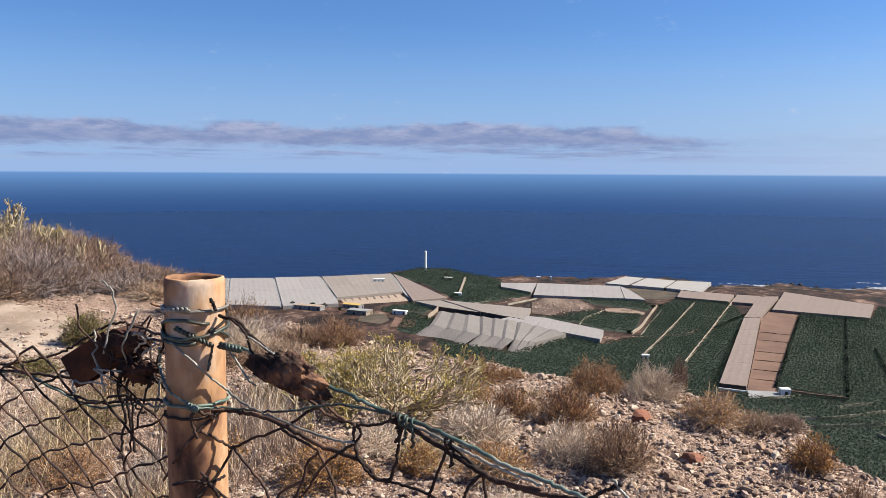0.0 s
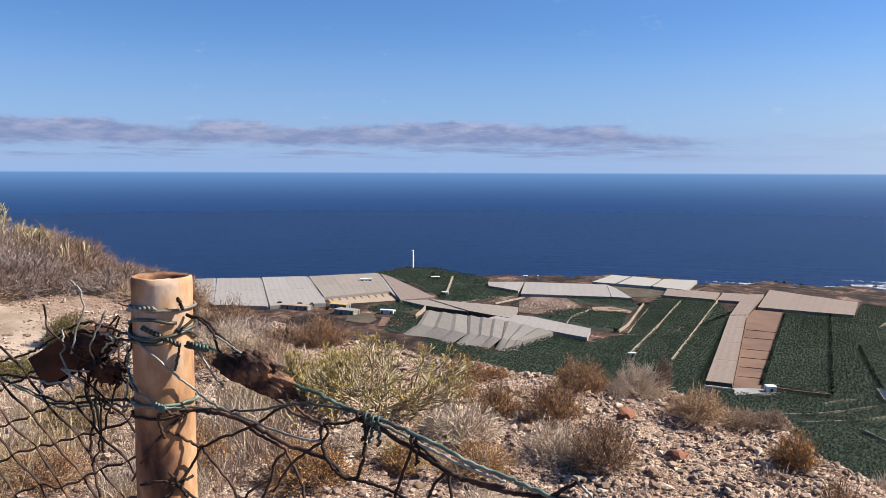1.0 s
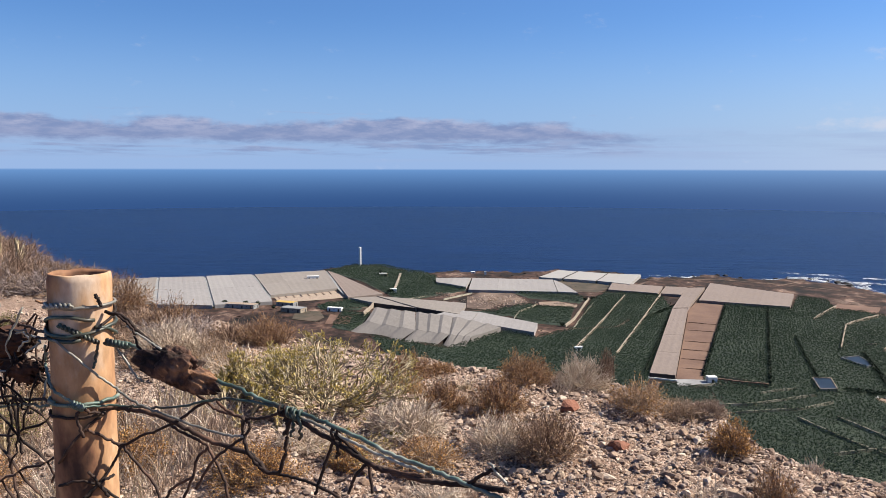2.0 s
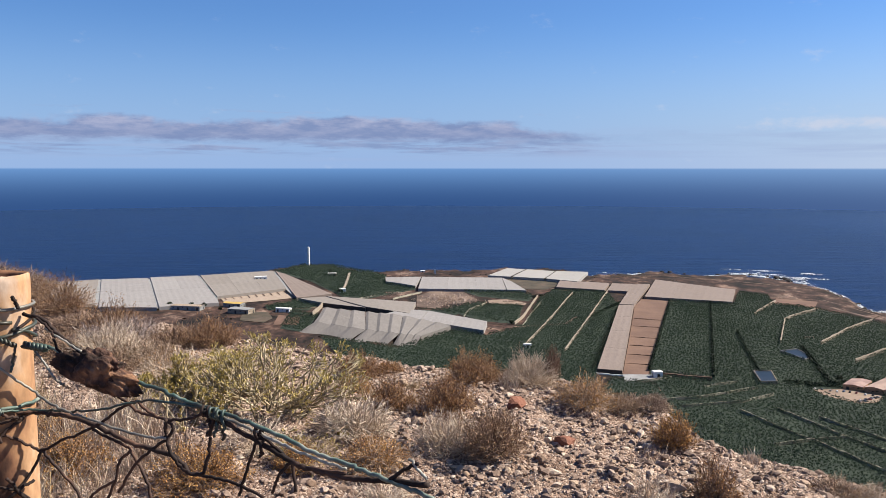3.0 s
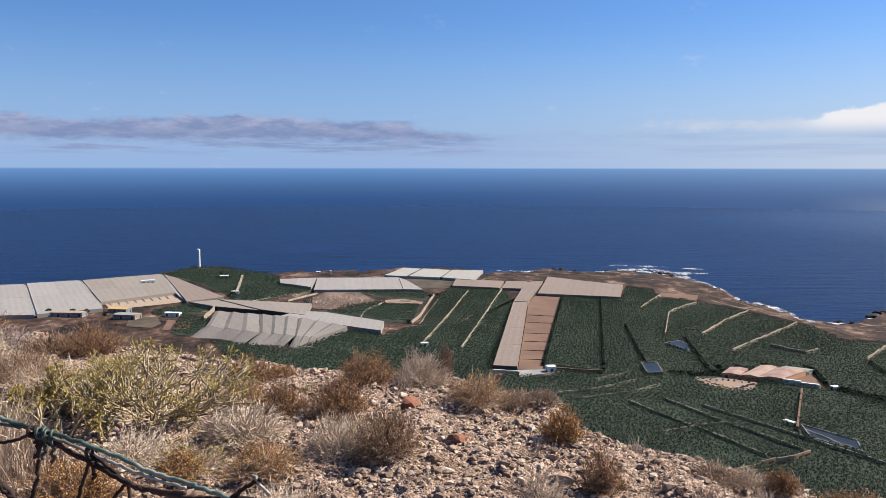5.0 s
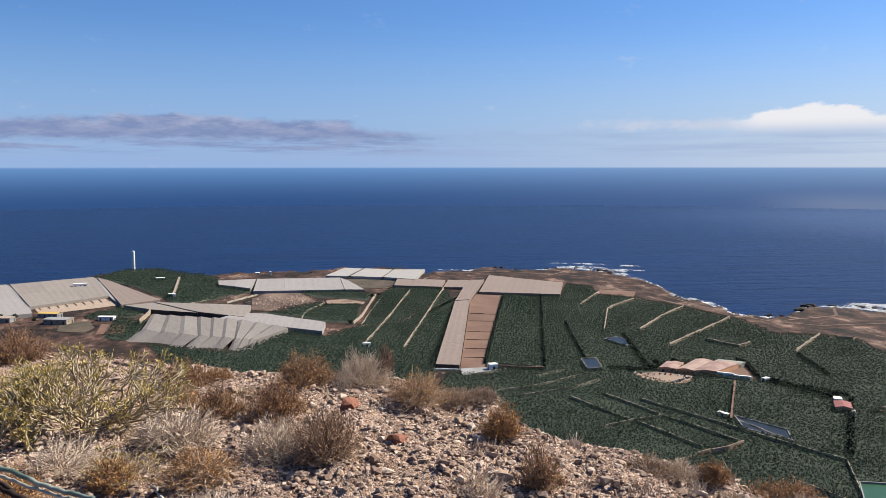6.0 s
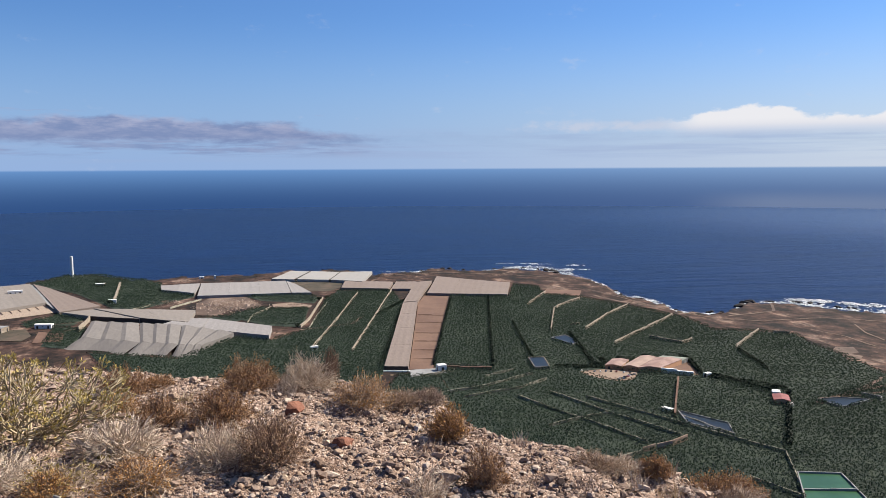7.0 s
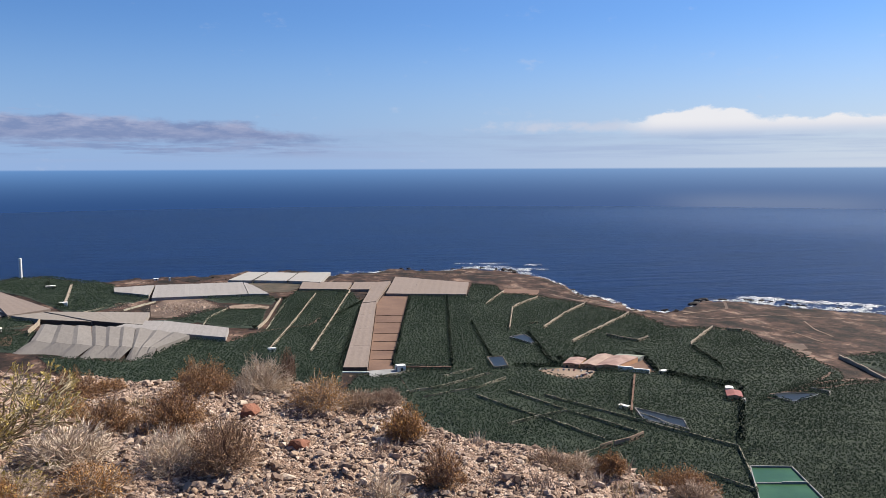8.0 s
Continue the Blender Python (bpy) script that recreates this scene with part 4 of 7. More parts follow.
# seed beds in front of the big greenhouses
BED = [(-485, 1262), (-406, 1369), (-360, 1274), (-448, 1194)]
KEEP_OUT.append(BED)
sheet("field_beds", BED, M_PATH, 0.8, "sandy pink plot with rows of posts", "field")
for i in range(9):
    t = (i + 0.5) / 9
    a = np.array((-485, 1262)) * (1 - t) + np.array((-406, 1369)) * t
    b = np.array((-448, 1194)) * (1 - t) + np.array((-360, 1274)) * t
    polyline_wall("post_row", [tuple(a * 0.9 + b * 0.1), tuple(a * 0.45 + b * 0.55)], 1.0, 0.5, M_SOIL, "row of short brown stakes across a sandy plot", "stakes", "rows of stakes", 0.8)
for line, w in (([(430, 1420), (520, 1400), (545, 1290), (560, 1180), (600, 1090), (660, 1050), (760, 1060)], 3), ([(560, 1180), (520, 1260), (505, 1330)], 7), ([(760, 1060), (900, 980), (1010, 880)], 2.5), ([(724, 1124), (770, 1118), (830, 1100)], 2.2), ([(560, 1400), (575, 1300), (600, 1200), (590, 1120)], 2.5), ([(420, 1640), (470, 1700), (500, 1720)], 4), ([(690, 985), (705, 930), (700, 870)], 2.2), ([(470, 655), (540, 690), (585, 700), (650, 690)], 7), ([(540, 690), (600, 730)], 5), ([(480, 668), (528, 673), (580, 684), (628, 684)], 5), ([(634, 1099), (696, 1115), (724, 1124), (773, 1210)], 4.5), ([(774, 1005), (750, 951), (738, 900)], 2.5), ([(528, 1568), (563, 1536), (572, 1442), (548, 1324), (559, 1268)], 3.5), ([(565, 1128), (602, 1134), (640, 1126), (655, 1108)], 9), ([(-360, 1160), (-300, 1190), (-270, 1150), (-330, 1100)], 6), ([(-2, 1085), (70, 1120), (90, 1180)], 5), ([(-60, 1420), (60, 1450), (110, 1500), (150, 1600)], 6), ([(150, 1640), (300, 1690), (420, 1640), (520, 1560)], 5)):
    strip("track", line, w, M_DIRT, 0.5, "beaten dirt track over brown ground")


def tank(poly, h, wall_material, water_material, label, drop=0.8):
    """An open irrigation tank: four walls and the water inside."""
    KEEP_OUT.append(poly)
    cx, cy = np.mean([p[0] for p in poly]), np.mean([p[1] for p in poly])
    base = np.array((cx, cy, min(pz(*p) for p in poly)))
    g = thing("irrigation_tank", label, "tank", at=tuple(base))
    top = base[2] + h
    for a, b in zip(poly, poly[1:] + poly[:1]):
        a, b = np.array(a, float), np.array(b, float)
        c = (a + b) / 2
        bb = Build()
        bb.box(np.array((c[0], c[1], top - (h + 3) / 2)) - base, (np.hypot(*(b - a)) + 0.7, 0.7, h + 3), math.atan2(b[1] - a[1], b[0] - a[0]))
        part("tank_wall", bb, wall_material, g)
    bb = Build()
    bb.add([np.array((x, y, top - drop)) - base for x, y in poly], [tuple(range(len(poly)))])
    part("water_surface", bb, water_material, g, "still water")
    return g


tank([(246, 816), (263, 819), (270, 862), (252, 862)], 4.0, M_WALL, M_POND, "whitewashed concrete irrigation tank full of dark water", 0.6)
tank([(314, 972), (328, 930), (340, 942), (337, 984)], 3.2, M_CONC, M_POND, "grey concrete irrigation tank among banana plants", 0.6)
tank([(318, 612), (341, 578), (351, 604), (326, 645)], 3.0, M_CONC, M_POND, "long dark irrigation reservoir with a concrete rim", 0.7)
tank([(339, 491), (367, 483), (350, 427), (310, 438)], 3.6, M_CONC, M_POOL, "concrete reservoir full of bright green water", 1.2)
polyline_wall("basin_wall", [(325, 463), (358, 455)], 3.4, 0.8, M_CONC, "concrete wall across a green reservoir", "wall")
tank([(474, 662), (482, 636), (524, 652), (497, 664)], 2.6, M_CONC, M_POND, "small grey reservoir beside a farm track", 0.6)


# ---- the plain: buildings ----
def hall(q, h, wall_m, roof_m, label, category, pitch=1.5, name="farm_building", doors=2, group=""):
    """A hall on a four-cornered plan: walls, a low pitched roof with eaves, door and window openings."""
    KEEP_OUT.append(q)
    cx, cy = np.mean([p[0] for p in q]), np.mean([p[1] for p in q])
    base = np.array((cx, cy, pz(cx, cy)))
    g = thing(name, label, category, group, at=tuple(base))
    P = [np.array((x - cx, y - cy)) for x, y in q]
    for a, b in zip(P, P[1:] + P[:1]):
        c = (a + b) / 2
        bb = Build()
        L = np.hypot(*(b - a))
        turn = math.atan2(b[1] - a[1], b[0] - a[0])
        bb.box((c[0], c[1], h / 2 - 0.5), (L - 0.35, 0.35, h + 1), turn)
        wall = part("wall", bb, wall_m, g)
        out = np.array((b[1] - a[1], a[0] - b[0])) / L
        if c @ out < 0:
            out = -out
        n = max(1, int(L / 7)) if doors else 0
        for i in range(n):
            t = (i + 0.5) / n
            w = a + (b - a) * t + out * 0.2
            d = Build()
            big = i % 2 == 0
            d.box((w[0], w[1], (h * 0.36 if big else h * 0.6)), (2.6 if big else 1.6, 0.12, h * 0.66 if big else h * 0.2), turn)
            part("door" if big else "window", d, M_DARKGLASS, g, "dark opening")
    # two roof slopes along the longer side
    over = 1.04
    A, B, C, D = (p * over for p in P)
    if np.hypot(*(B - A)) < np.hypot(*(C - B)):
        A, B, C, D = B, C, D, A
    r0, r1 = (A + D) / 2, (B + C) / 2
    for e0, e1 in ((A, B), (C, D)):
        s0, s1 = (r0, r1) if e0 is A else (r1, r0)
        vs = [(*e0, h), (*e1, h), (*s1, h + pitch), (*s0, h + pitch)]
        vs += [(x, y, z - 0.25) for x, y, z in vs]
        bb = Build()
        bb.add(vs, [(0, 1, 2, 3), (7, 6, 5, 4), (0, 4, 5, 1), (1, 5, 6, 2), (2, 6, 7, 3), (3, 7, 4, 0)])
        part("roof_slope", bb, roof_m, g)
    for e0, e1, s in ((A, D, r0), (B, C, r1)):
        bb = Build()
        e0, e1 = e0 / over, e1 / over
        s = s / over
        vs = [(*e0, h - 0.1), (*e1, h - 0.1), (*s, h + pitch - 0.2)]
        bb.add(vs, [(0, 1, 2)])
        part("gable", bb, wall_m, g)
    return g


def rect(x, y, w, d, turn):
    """Corners of a plan w wide and d deep about (x, y)."""
    c, s = math.cos(radians(turn)), math.sin(radians(turn))
    return [(x + a * w / 2 * c - b * d / 2 * s, y + a * w / 2 * s + b * d / 2 * c) for a, b in ((-1, 1), (1, 1), (1, -1), (-1, -1))]


# packing station
hall([(353, 790), (375, 784), (414, 814), (391, 828)], 5.6, M_OWALL, M_PINKROOF, "long terracotta packing hall with a dull pinkish gabled roof", "warehouse", 1.5, "packing_hall", 0, group="packing station halls")
hall([(339, 799), (352.5, 791), (390.5, 829), (376, 838)], 5.8, M_OWALL, M_ROOF, "terracotta packing hall with a tan gabled roof", "warehouse", 1.4, "packing_hall", 0, group="packing station halls")
hall([(323, 810), (338, 801), (357, 826), (341, 834)], 5.0, M_OWALL, M_PINKROOF, "small terracotta store hall with a pinkish roof", "warehouse", 1.2, "packing_hall", group="packing station halls")
hall([(392, 828.5), (415, 814.5), (428, 826), (405, 842)], 4.6, M_CONC, M_GREENROOF, "open packing shed with a grey-green sheet roof", "warehouse", 0.8, "packing_shed", group="packing station halls")
polyline_wall("yard_wall", [(375, 783), (403, 765)], 5.0, 2.6, M_WHITE, "long white yard wall of a packing station", "wall")
YARD = [(292, 802), (322, 808), (350, 788), (346, 776), (335, 760), (317, 756), (304, 769), (293, 788)]
KEEP_OUT.append(YARD)
sheet("yard", YARD, M_TRACK, 0.6, "beaten earth yard with parked cars", "yard")
YARD2 = [(404, 768), (412, 768), (422, 806), (430, 838), (418, 822), (378, 785)]
KEEP_OUT.append(YARD2)
sheet("yard", YARD2, M_SOIL, 0.6, "earth yard behind a packing hall", "yard")
hall(rect(416, 760, 7, 5, 20), 4.5, M_WHITE, M_WHITE, "small white shed at the end of a yard wall", "shed", 0.3, "shed")
hall(rect(437, 662, 20, 14, 62), 5.0, M_OWALL, M_REDROOF, "small farmhouse with a dull red roof", "house", 1.4, "farmhouse")
hall(rect(446, 684, 9, 7, 62), 4.6, M_WHITE, M_WHITE, "small white outbuilding beside a red-roofed farmhouse", "shed", 0.4, "shed")
hall(rect(437, 648, 8, 5, 62), 3.5, M_WHITE, M_CONC, "small pale shed beside a red-roofed farmhouse", "shed", 0.3, "shed")
hall(rect(146, 829, 9, 8, 10), 7.0, M_WHITE, M_WHITE, "small white pump house with dark openings", "pump house", 0.3, "pump_house")
hall(rect(319, 651, 10, 4, -60), 3.6, M_WHITE, M_WHITE, "low white hut beside a reservoir", "hut", 0.3, "hut")
hall(rect(-488, 1145, 46, 16, -6), 6.5, M_CONC, M_PATH, "low white farm building with a cream flat roof", "farm building", 0.8)
hall(rect(-400, 1128, 34, 18, -14), 7.0, M_WALL, M_CONC, "white shed with a flat grey roof", "farm building", 0.6)
hall(rect(-428, 1176, 30, 14, -14), 6.5, M_CONC, M_YELLOW, "shed with a bright yellow sheet roof", "farm building", 1.4)
hall(rect(-342, 1146, 22, 8, -10), 6.0, M_WHITE, M_WHITE, "small white house on brown ground", "house", 0.6, "house")
hall(rect(-478, 1458, 22, 8, 20), 9.0, M_WHITE, M_WHITE, "small white house standing among greenhouses", "house", 0.6, "house")
hall(rect(-365, 1560, 16, 8, 10), 6.0, M_PATH, M_WHITE, "small pale house in a banana plot", "house", 0.6, "house")
hall(rect(-298, 1348, 12, 8, 10), 7.0, M_WHITE, M_WHITE, "small white house at a plot corner", "house", 0.4, "house")
hall(rect(14, 953, 9, 4, 20), 5.0, M_WHITE, M_WHITE, "low white pump hut at the end of a wall", "hut", 0.3, "hut")
hall(rect(-195, 1655, 9, 6, 10), 3.4, M_WHITE, M_WHITE, "small white house near the shore", "house", 0.6, "house")
hall(rect(-168, 1640, 3.5, 3.5, 10), 7.0, M_WHITE, M_WHITE, "slim white chimney-like tower near the shore", "tower", 0.4, "small_tower", 0)
YARD3 = [(112, 834), (142, 838), (150, 818), (110, 806)]
KEEP_OUT.append(YARD3)
sheet("yard", YARD3, M_CONC, 0.8, "grey concrete yard at the end of a greenhouse", "yard")
polyline_wall("block_wall", [(527, 671), (537, 655), (531, 650)], 3.6, 0.8, M_CONC, "grey block wall beside a reservoir", "wall")
polyline_wall("yard_wall", [(150, 834), (200, 822)], 4.0, 1.5, M_SOIL, "brown wall at the foot of banana plots", "wall")


def car(x, y, turn, colour, label):
    """A parked car: body, cabin, windows and four wheels."""
    z = pz(x, y) + 0.6
    g = thing("car", label, "car", "parked cars", at=(x, y, z))
    g.rotation_euler[2] = radians(turn)
    m = CARS[colour]
    b = Build()
    b.box((0, 0, 0.62), (4.3, 1.75, 0.7), 0, 0.95)
    body = part("body", b, m, g)
    b = Build()
    b.box((-0.2, 0, 1.22), (2.5, 1.6, 0.55), 0, 0.78)
    part("cabin", b, M_DARKGLASS, g, "dark windows")
    b = Build()
    b.box((-0.2, 0, 1.52), (1.8, 1.22, 0.06), 0, 0.9)
    part("roof", b, m, g)
    for sx in (-1.35, 1.35):
        for sy in (-0.82, 0.82):
            b = Build()
            b.tube([(sx, sy - 0.1, 0.32), (sx, sy + 0.1, 0.32)], 0.32, 10)
            part("wheel", b, M_TYRE, g)


CARS = {c: surface(c + "_car_paint", ((0.3, v), (0.7, tuple(min(1, k * 1.15) for k in v))), 1.0, 9.0, 0.3, 0, 0, spec=0.5, own=True) for c, v in (("white", (0.7, 0.7, 0.7)), ("black", (0.02, 0.02, 0.022)), ("grey", (0.2, 0.2, 0.21)), ("blue", (0.05, 0.1, 0.2)), ("red", (0.3, 0.05, 0.04)))}
for i in range(17):
    colour = ("white", "black", "grey", "white", "blue", "black", "red")[i % 7]
    if i < 9:
        x, y, turn = 294 + i * 6.0 + rng.uniform(-1, 1), 804 - i * 1.9 + rng.uniform(-3, 2), 60 + rng.uniform(-12, 12)
    else:
        x, y, turn = 318 + (i - 9) * 3.6, 760 + (i - 9) * 2.8 + rng.uniform(-1.5, 3), 100 + rng.uniform(-15, 15)
    car(x, y, turn, colour, f"{colour} car parked on an earth yard")


# the light tower on the headland
def light_tower(x, y):
    z = pz(x, y)
    g = thing("light_tower", "tall slim white light tower on a green headland", "lighthouse", at=(x, y, z))
    b = Build()
    b.tube([(0, 0, -1), (0, 0, 2), (0, 0, 40)], [2.9, 2.8, 2.8], 24)
    part("shaft", b, M_WHITE, g, smooth=False)
    b = Build()
    b.tube([(0, 0, 40), (0, 0, 40.9)], 3.1, 24)
    part("gallery", b, M_WHITE, g)
    b = Build()
    b.tube([(0, 0, 40.9), (0, 0, 41.6), (0, 0, 42.2)], [2.4, 2.2, 0.6], 16)
    part("cap", b, M_WHITE, g)


light_tower(-453, 1712)


def tree(x, y, h, w, label):
    """A small dense tree: trunk, a few limbs and a crown of many leaf clumps."""
    g = thing("tree", label, "tree", at=(x, y, pz(x, y)))
    b = Build()
    b.tube([(0, 0, -0.5), (0.1, 0, h * 0.3), (0, 0.1, h * 0.6)], [0.35, 0.25, 0.12], 7)
    for i in range(5):
        a = i * 1.256
        b.tube([(0, 0, h * 0.3), (math.cos(a) * w * 0.2, math.sin(a) * w * 0.2, h * 0.55)], [0.15, 0.06], 5)
    part("trunk", b, M_HEDGE, g)
    n = 420
    d = rng.normal(0, 1, (n, 3))
    d /= np.linalg.norm(d, axis=1)[:, None]
    r = rng.uniform(0.55, 1.0, (n, 1)) * (0.8 + 0.4 * vnoise(d[:, 0] * 2 + x, d[:, 1] * 2 + d[:, 2], 3))[:, None]
    c = d * r * (w / 2, w / 2, h * 0.36) + (0, 0, h * 0.62)
    v = (c[:, None] + rng.normal(0, 0.38, (n, 4, 3))).reshape(-1, 3)
    part("crown", big_mesh("crown", v, np.arange(n * 4).reshape(-1, 4), M_HEDGE, False), None, g, "dark green leaves")


for x, y, h, w in ((-488, 1158, 9, 9), (-466, 1152, 10, 8), (-522, 1158, 8, 9), (-372, 1572, 14, 10), (-300, 1338, 9, 8), (-437, 1142, 6, 6), (330, 838, 7, 7), (352, 842, 7, 8), (386, 850, 6, 7), (418, 744, 6, 6), (455, 700, 7, 8), (-6, 1105, 6, 6), (30, 1330, 7, 8), (42, 1345, 7, 9)):
    tree(x, y, h, w, "small dark green tree beside farm buildings")


# rubble heap and stony waste ground between the greenhouses
def rubble(cx, cy, w, d, n, label):
    p = rng.normal(0, 0.5, (n, 2)) * (w / 2, d / 2)
    vs, fs = [], []
    for i, (x, y) in enumerate(p):
        s = 0.3 + rng.exponential(0.45)
        hh = 3.5 * math.exp(-(x / w * 3) ** 2 - (y / d * 3) ** 2)
        o = np.array((cx + x, cy + y, pz(cx + x, cy + y) + hh * rng.uniform(0.2, 1)))
        q = np.array([(1, 0, 0), (-1, 0, 0), (0, 1, 0), (0, -1, 0), (0, 0, 0.8), (0, 0, -1)]) * s * rng.uniform(0.6, 1.3, (6, 1))
        vs.append(o + q)
        fs += [tuple(6 * i + k for k in t) for t in ((0, 2, 4), (2, 1, 4), (1, 3, 4), (3, 0, 4), (2, 0, 5), (1, 2, 5), (3, 1, 5), (0, 3, 5))]
    ob = new("rubble", big_mesh("rubble", np.concatenate(vs), np.array(fs), M_RUBBLE, False))
    tagged(ob, label, "rubble", kind="stuff")


rubble(-115, 1300, 90, 130, 1100, "pale heap of broken rock between greenhouses")
rubble(-10, 1285, 50, 30, 300, "pale earth bank behind a banana plot")
rubble(-210, 1345, 50, 60, 200, "tan broken rock beside a greenhouse")


def scrub(n):
    """Low dark dry bushes strewn over the bare ground by the shore."""
    b, r = rng.uniform(-46, 24, n), rng.uniform(780, 1800, n)
    x, y = -np.sin(np.radians(b)) * r, np.cos(np.radians(b)) * r
    z = land_z(x, y)
    ok = (z > SEA_Z + 5) & (vnoise(x * 0.012, y * 0.012, 83) + 0.5 * vnoise(x * 0.05, y * 0.05, 84) > 0.72)
    for q in KEEP_OUT + [poly for poly, _ in BANANAS]:
        ok &= ~inside(q, x, y)
    x, y, z = x[ok], y[ok], z[ok]
    k = len(x)
    c = np.stack((x, y, z + 0.3), 1)
    v = c[:, None] + rng.normal(0, 1, (k, 4, 3)) * np.array((1.5, 1.5, 0.45)) * rng.uniform(0.5, 1.3, (k, 1, 1))
    f = (np.arange(k)[:, None, None] * 4 + np.array([(0, 1, 2), (0, 2, 3), (1, 3, 2)])[None]).reshape(-1, 3)
    tagged(new("scrub", big_mesh("scrub", v.reshape(-1, 3), f, M_SCRUB, False)), "low dark dry scrub on bare brown ground", "scrub", kind="stuff")


# ---- the plain: banana plants ----
def bananas(poly, spacing, height=3.4, label="dense field of green banana plants"):
    """A plantation: plants in jittered rows, each a rosette of drooping leaves over a sheet in a dark shade colour."""
    xs, ys = [p[0] for p in poly], [p[1] for p in poly]
    mx, my, half = (min(xs) + max(xs)) / 2, (min(ys) + max(ys)) / 2, max(max(xs) - min(xs), max(ys) - min(ys)) * 0.75
    gx, gy = np.meshgrid(np.arange(-half, half, spacing), np.arange(-half, half, spacing))
    # rows run with the plots; every ninth one is left out for a path
    aisle = np.abs(np.round(gy.ravel() / spacing)) % 9 == 4
    gx = gx.ravel() + rng.uniform(-0.38, 0.38, gx.size) * spacing
    gy = gy.ravel() + rng.uniform(-0.30, 0.30, gy.size) * spacing
    stand = ~aisle | (rng.random(gx.size) < 0.5)
    gx, gy = gx[stand], gy[stand]
    x, y = mx + gx * 0.975 + gy * 0.222, my - gx * 0.222 + gy * 0.975
    ok = inside(poly, x, y)
    x, y = x[ok], y[ok]
    for q in KEEP_OUT:
        ok = ~inside(q, x, y)
        x, y = x[ok], y[ok]
    for line, w in KEEP_LINE:
        ok = near_line(line, x, y) > w
        x, y = x[ok], y[ok]
    n = len(x)
    z = land_z(x, y)
    ok = (z > SEA_Z + 3) & (z < -190)
    x, y, z, n = x[ok], y[ok], z[ok], int(ok.sum())
    size = spacing / 3.2 * rng.uniform(0.75, 1.25, n) * (0.8 + 0.4 * vnoise(x * 0.03, y * 0.03, 61))
    tall = height * rng.uniform(0.8, 1.15, n)
    L = 5
    ang = rng.uniform(0, 2 * np.pi, (n, 1)) + np.arange(L)[None] * 2 * np.pi / L + rng.normal(0, 0.25, (n, L))
    lift = rng.uniform(-0.3, 0.9, (n, L))
    ln = size[:, None] * rng.uniform(1.5, 2.5, (n, L))
    dx, dy = np.cos(ang), np.sin(ang)
    c = np.stack((x, y, z + tall - 0.5), 1)[:, None]
    out = np.stack((dx, dy, np.zeros_like(dx)), -1)
    side = np.stack((-dy, dx, np.zeros_like(dx)), -1)
    upv = np.array((0, 0, 1.0))
    mid = c + out * (ln * 0.5)[..., None] + upv * (lift * size[:, None] + 0.35)[..., None]
    tip = c + out * ln[..., None] + upv * (lift * size[:, None] - 0.6)[..., None]
    wd = (size[:, None] * 0.5)[..., None] * side
    base = np.broadcast_to(c, mid.shape)
    v = np.stack((base, mid - wd, tip, mid + wd), 2).reshape(-1, 3)
    k = np.arange(n * L)[:, None] * 4
    f = np.concatenate((k + np.array((0, 1, 3)), k + np.array((1, 2, 3))), 0)
    # a sheet over the ground under them, the deep shade put into its colour
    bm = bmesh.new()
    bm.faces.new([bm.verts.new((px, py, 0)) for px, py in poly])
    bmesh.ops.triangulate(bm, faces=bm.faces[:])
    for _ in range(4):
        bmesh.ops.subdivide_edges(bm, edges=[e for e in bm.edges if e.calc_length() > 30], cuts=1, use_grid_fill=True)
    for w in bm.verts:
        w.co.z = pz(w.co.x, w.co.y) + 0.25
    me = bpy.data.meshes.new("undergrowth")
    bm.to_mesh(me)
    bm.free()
    me.materials.append(M_UNDERSHADE)
    tagged(new("undergrowth", me), "ground under banana plants with shade painted in dark green", "undergrowth", kind="stuff")
    ob = new("banana_plants", big_mesh("banana_plants", v, f, M_BANANA, False))
    tagged(ob, label, "banana plants", kind="stuff")
    return n


BANANAS = [
    # towards the shore, left of the long strip
    ([(-496, 1605), (-470, 1720), (-400, 1735), (-300, 1640), (-258, 1572), (-248, 1500), (-185, 1455), (-178, 1403), (-246, 1284), (-286, 1296), (-305, 1330), (-380, 1460)], 4.6),
    ([(-97, 1401), (12, 1392), (31, 1366), (21, 1304), (-64, 1340)], 4.4),
    ([(-85, 1168), (-60, 1240), (-40, 1262), (11, 1257), (2, 1107), (-46, 1118)], 4.0),
    ([(-150, 1196), (-113, 1198), (-61, 1281), (-47, 1266), (-88, 1160)], 4.0),
    ([(-383, 1182), (-350, 1252), (-305, 1219), (-309, 1160), (-367, 1155)], 4.2),
    ([(-330, 1150), (-283, 1120), (-272, 1000), (-310, 1020)], 4.0),
    # between the grey greenhouse and the strip
    ([(-245, 976), (-139, 930), (-81, 1040), (-38, 1015), (10, 1090), (40, 1340), (66, 1440), (160, 1425), (165, 1270), (88, 855), (66, 720), (40, 620), (-90, 640)], 3.6),
    # the great field to the right
    ([(253, 1345), (352, 1330), (400, 1475), (440, 1440), (420, 1345), (476, 1310), (505, 1240), (560, 1085), (556, 1000), (612, 981), (649, 955), (628, 892), (626, 824), (608, 728), (581, 688), (525, 668), (440, 640), (140, 640), (142, 850)], 3.5),
    ([(66, 720), (40, 620), (90, 470), (200, 380), (420, 330), (640, 420), (760, 560), (700, 660), (640, 680), (540, 700), (440, 640), (140, 640), (140, 800), (100, 820)], 3.1),
    ([(660, 790), (650, 700), (760, 640), (860, 720), (780, 800)], 3.8),
]
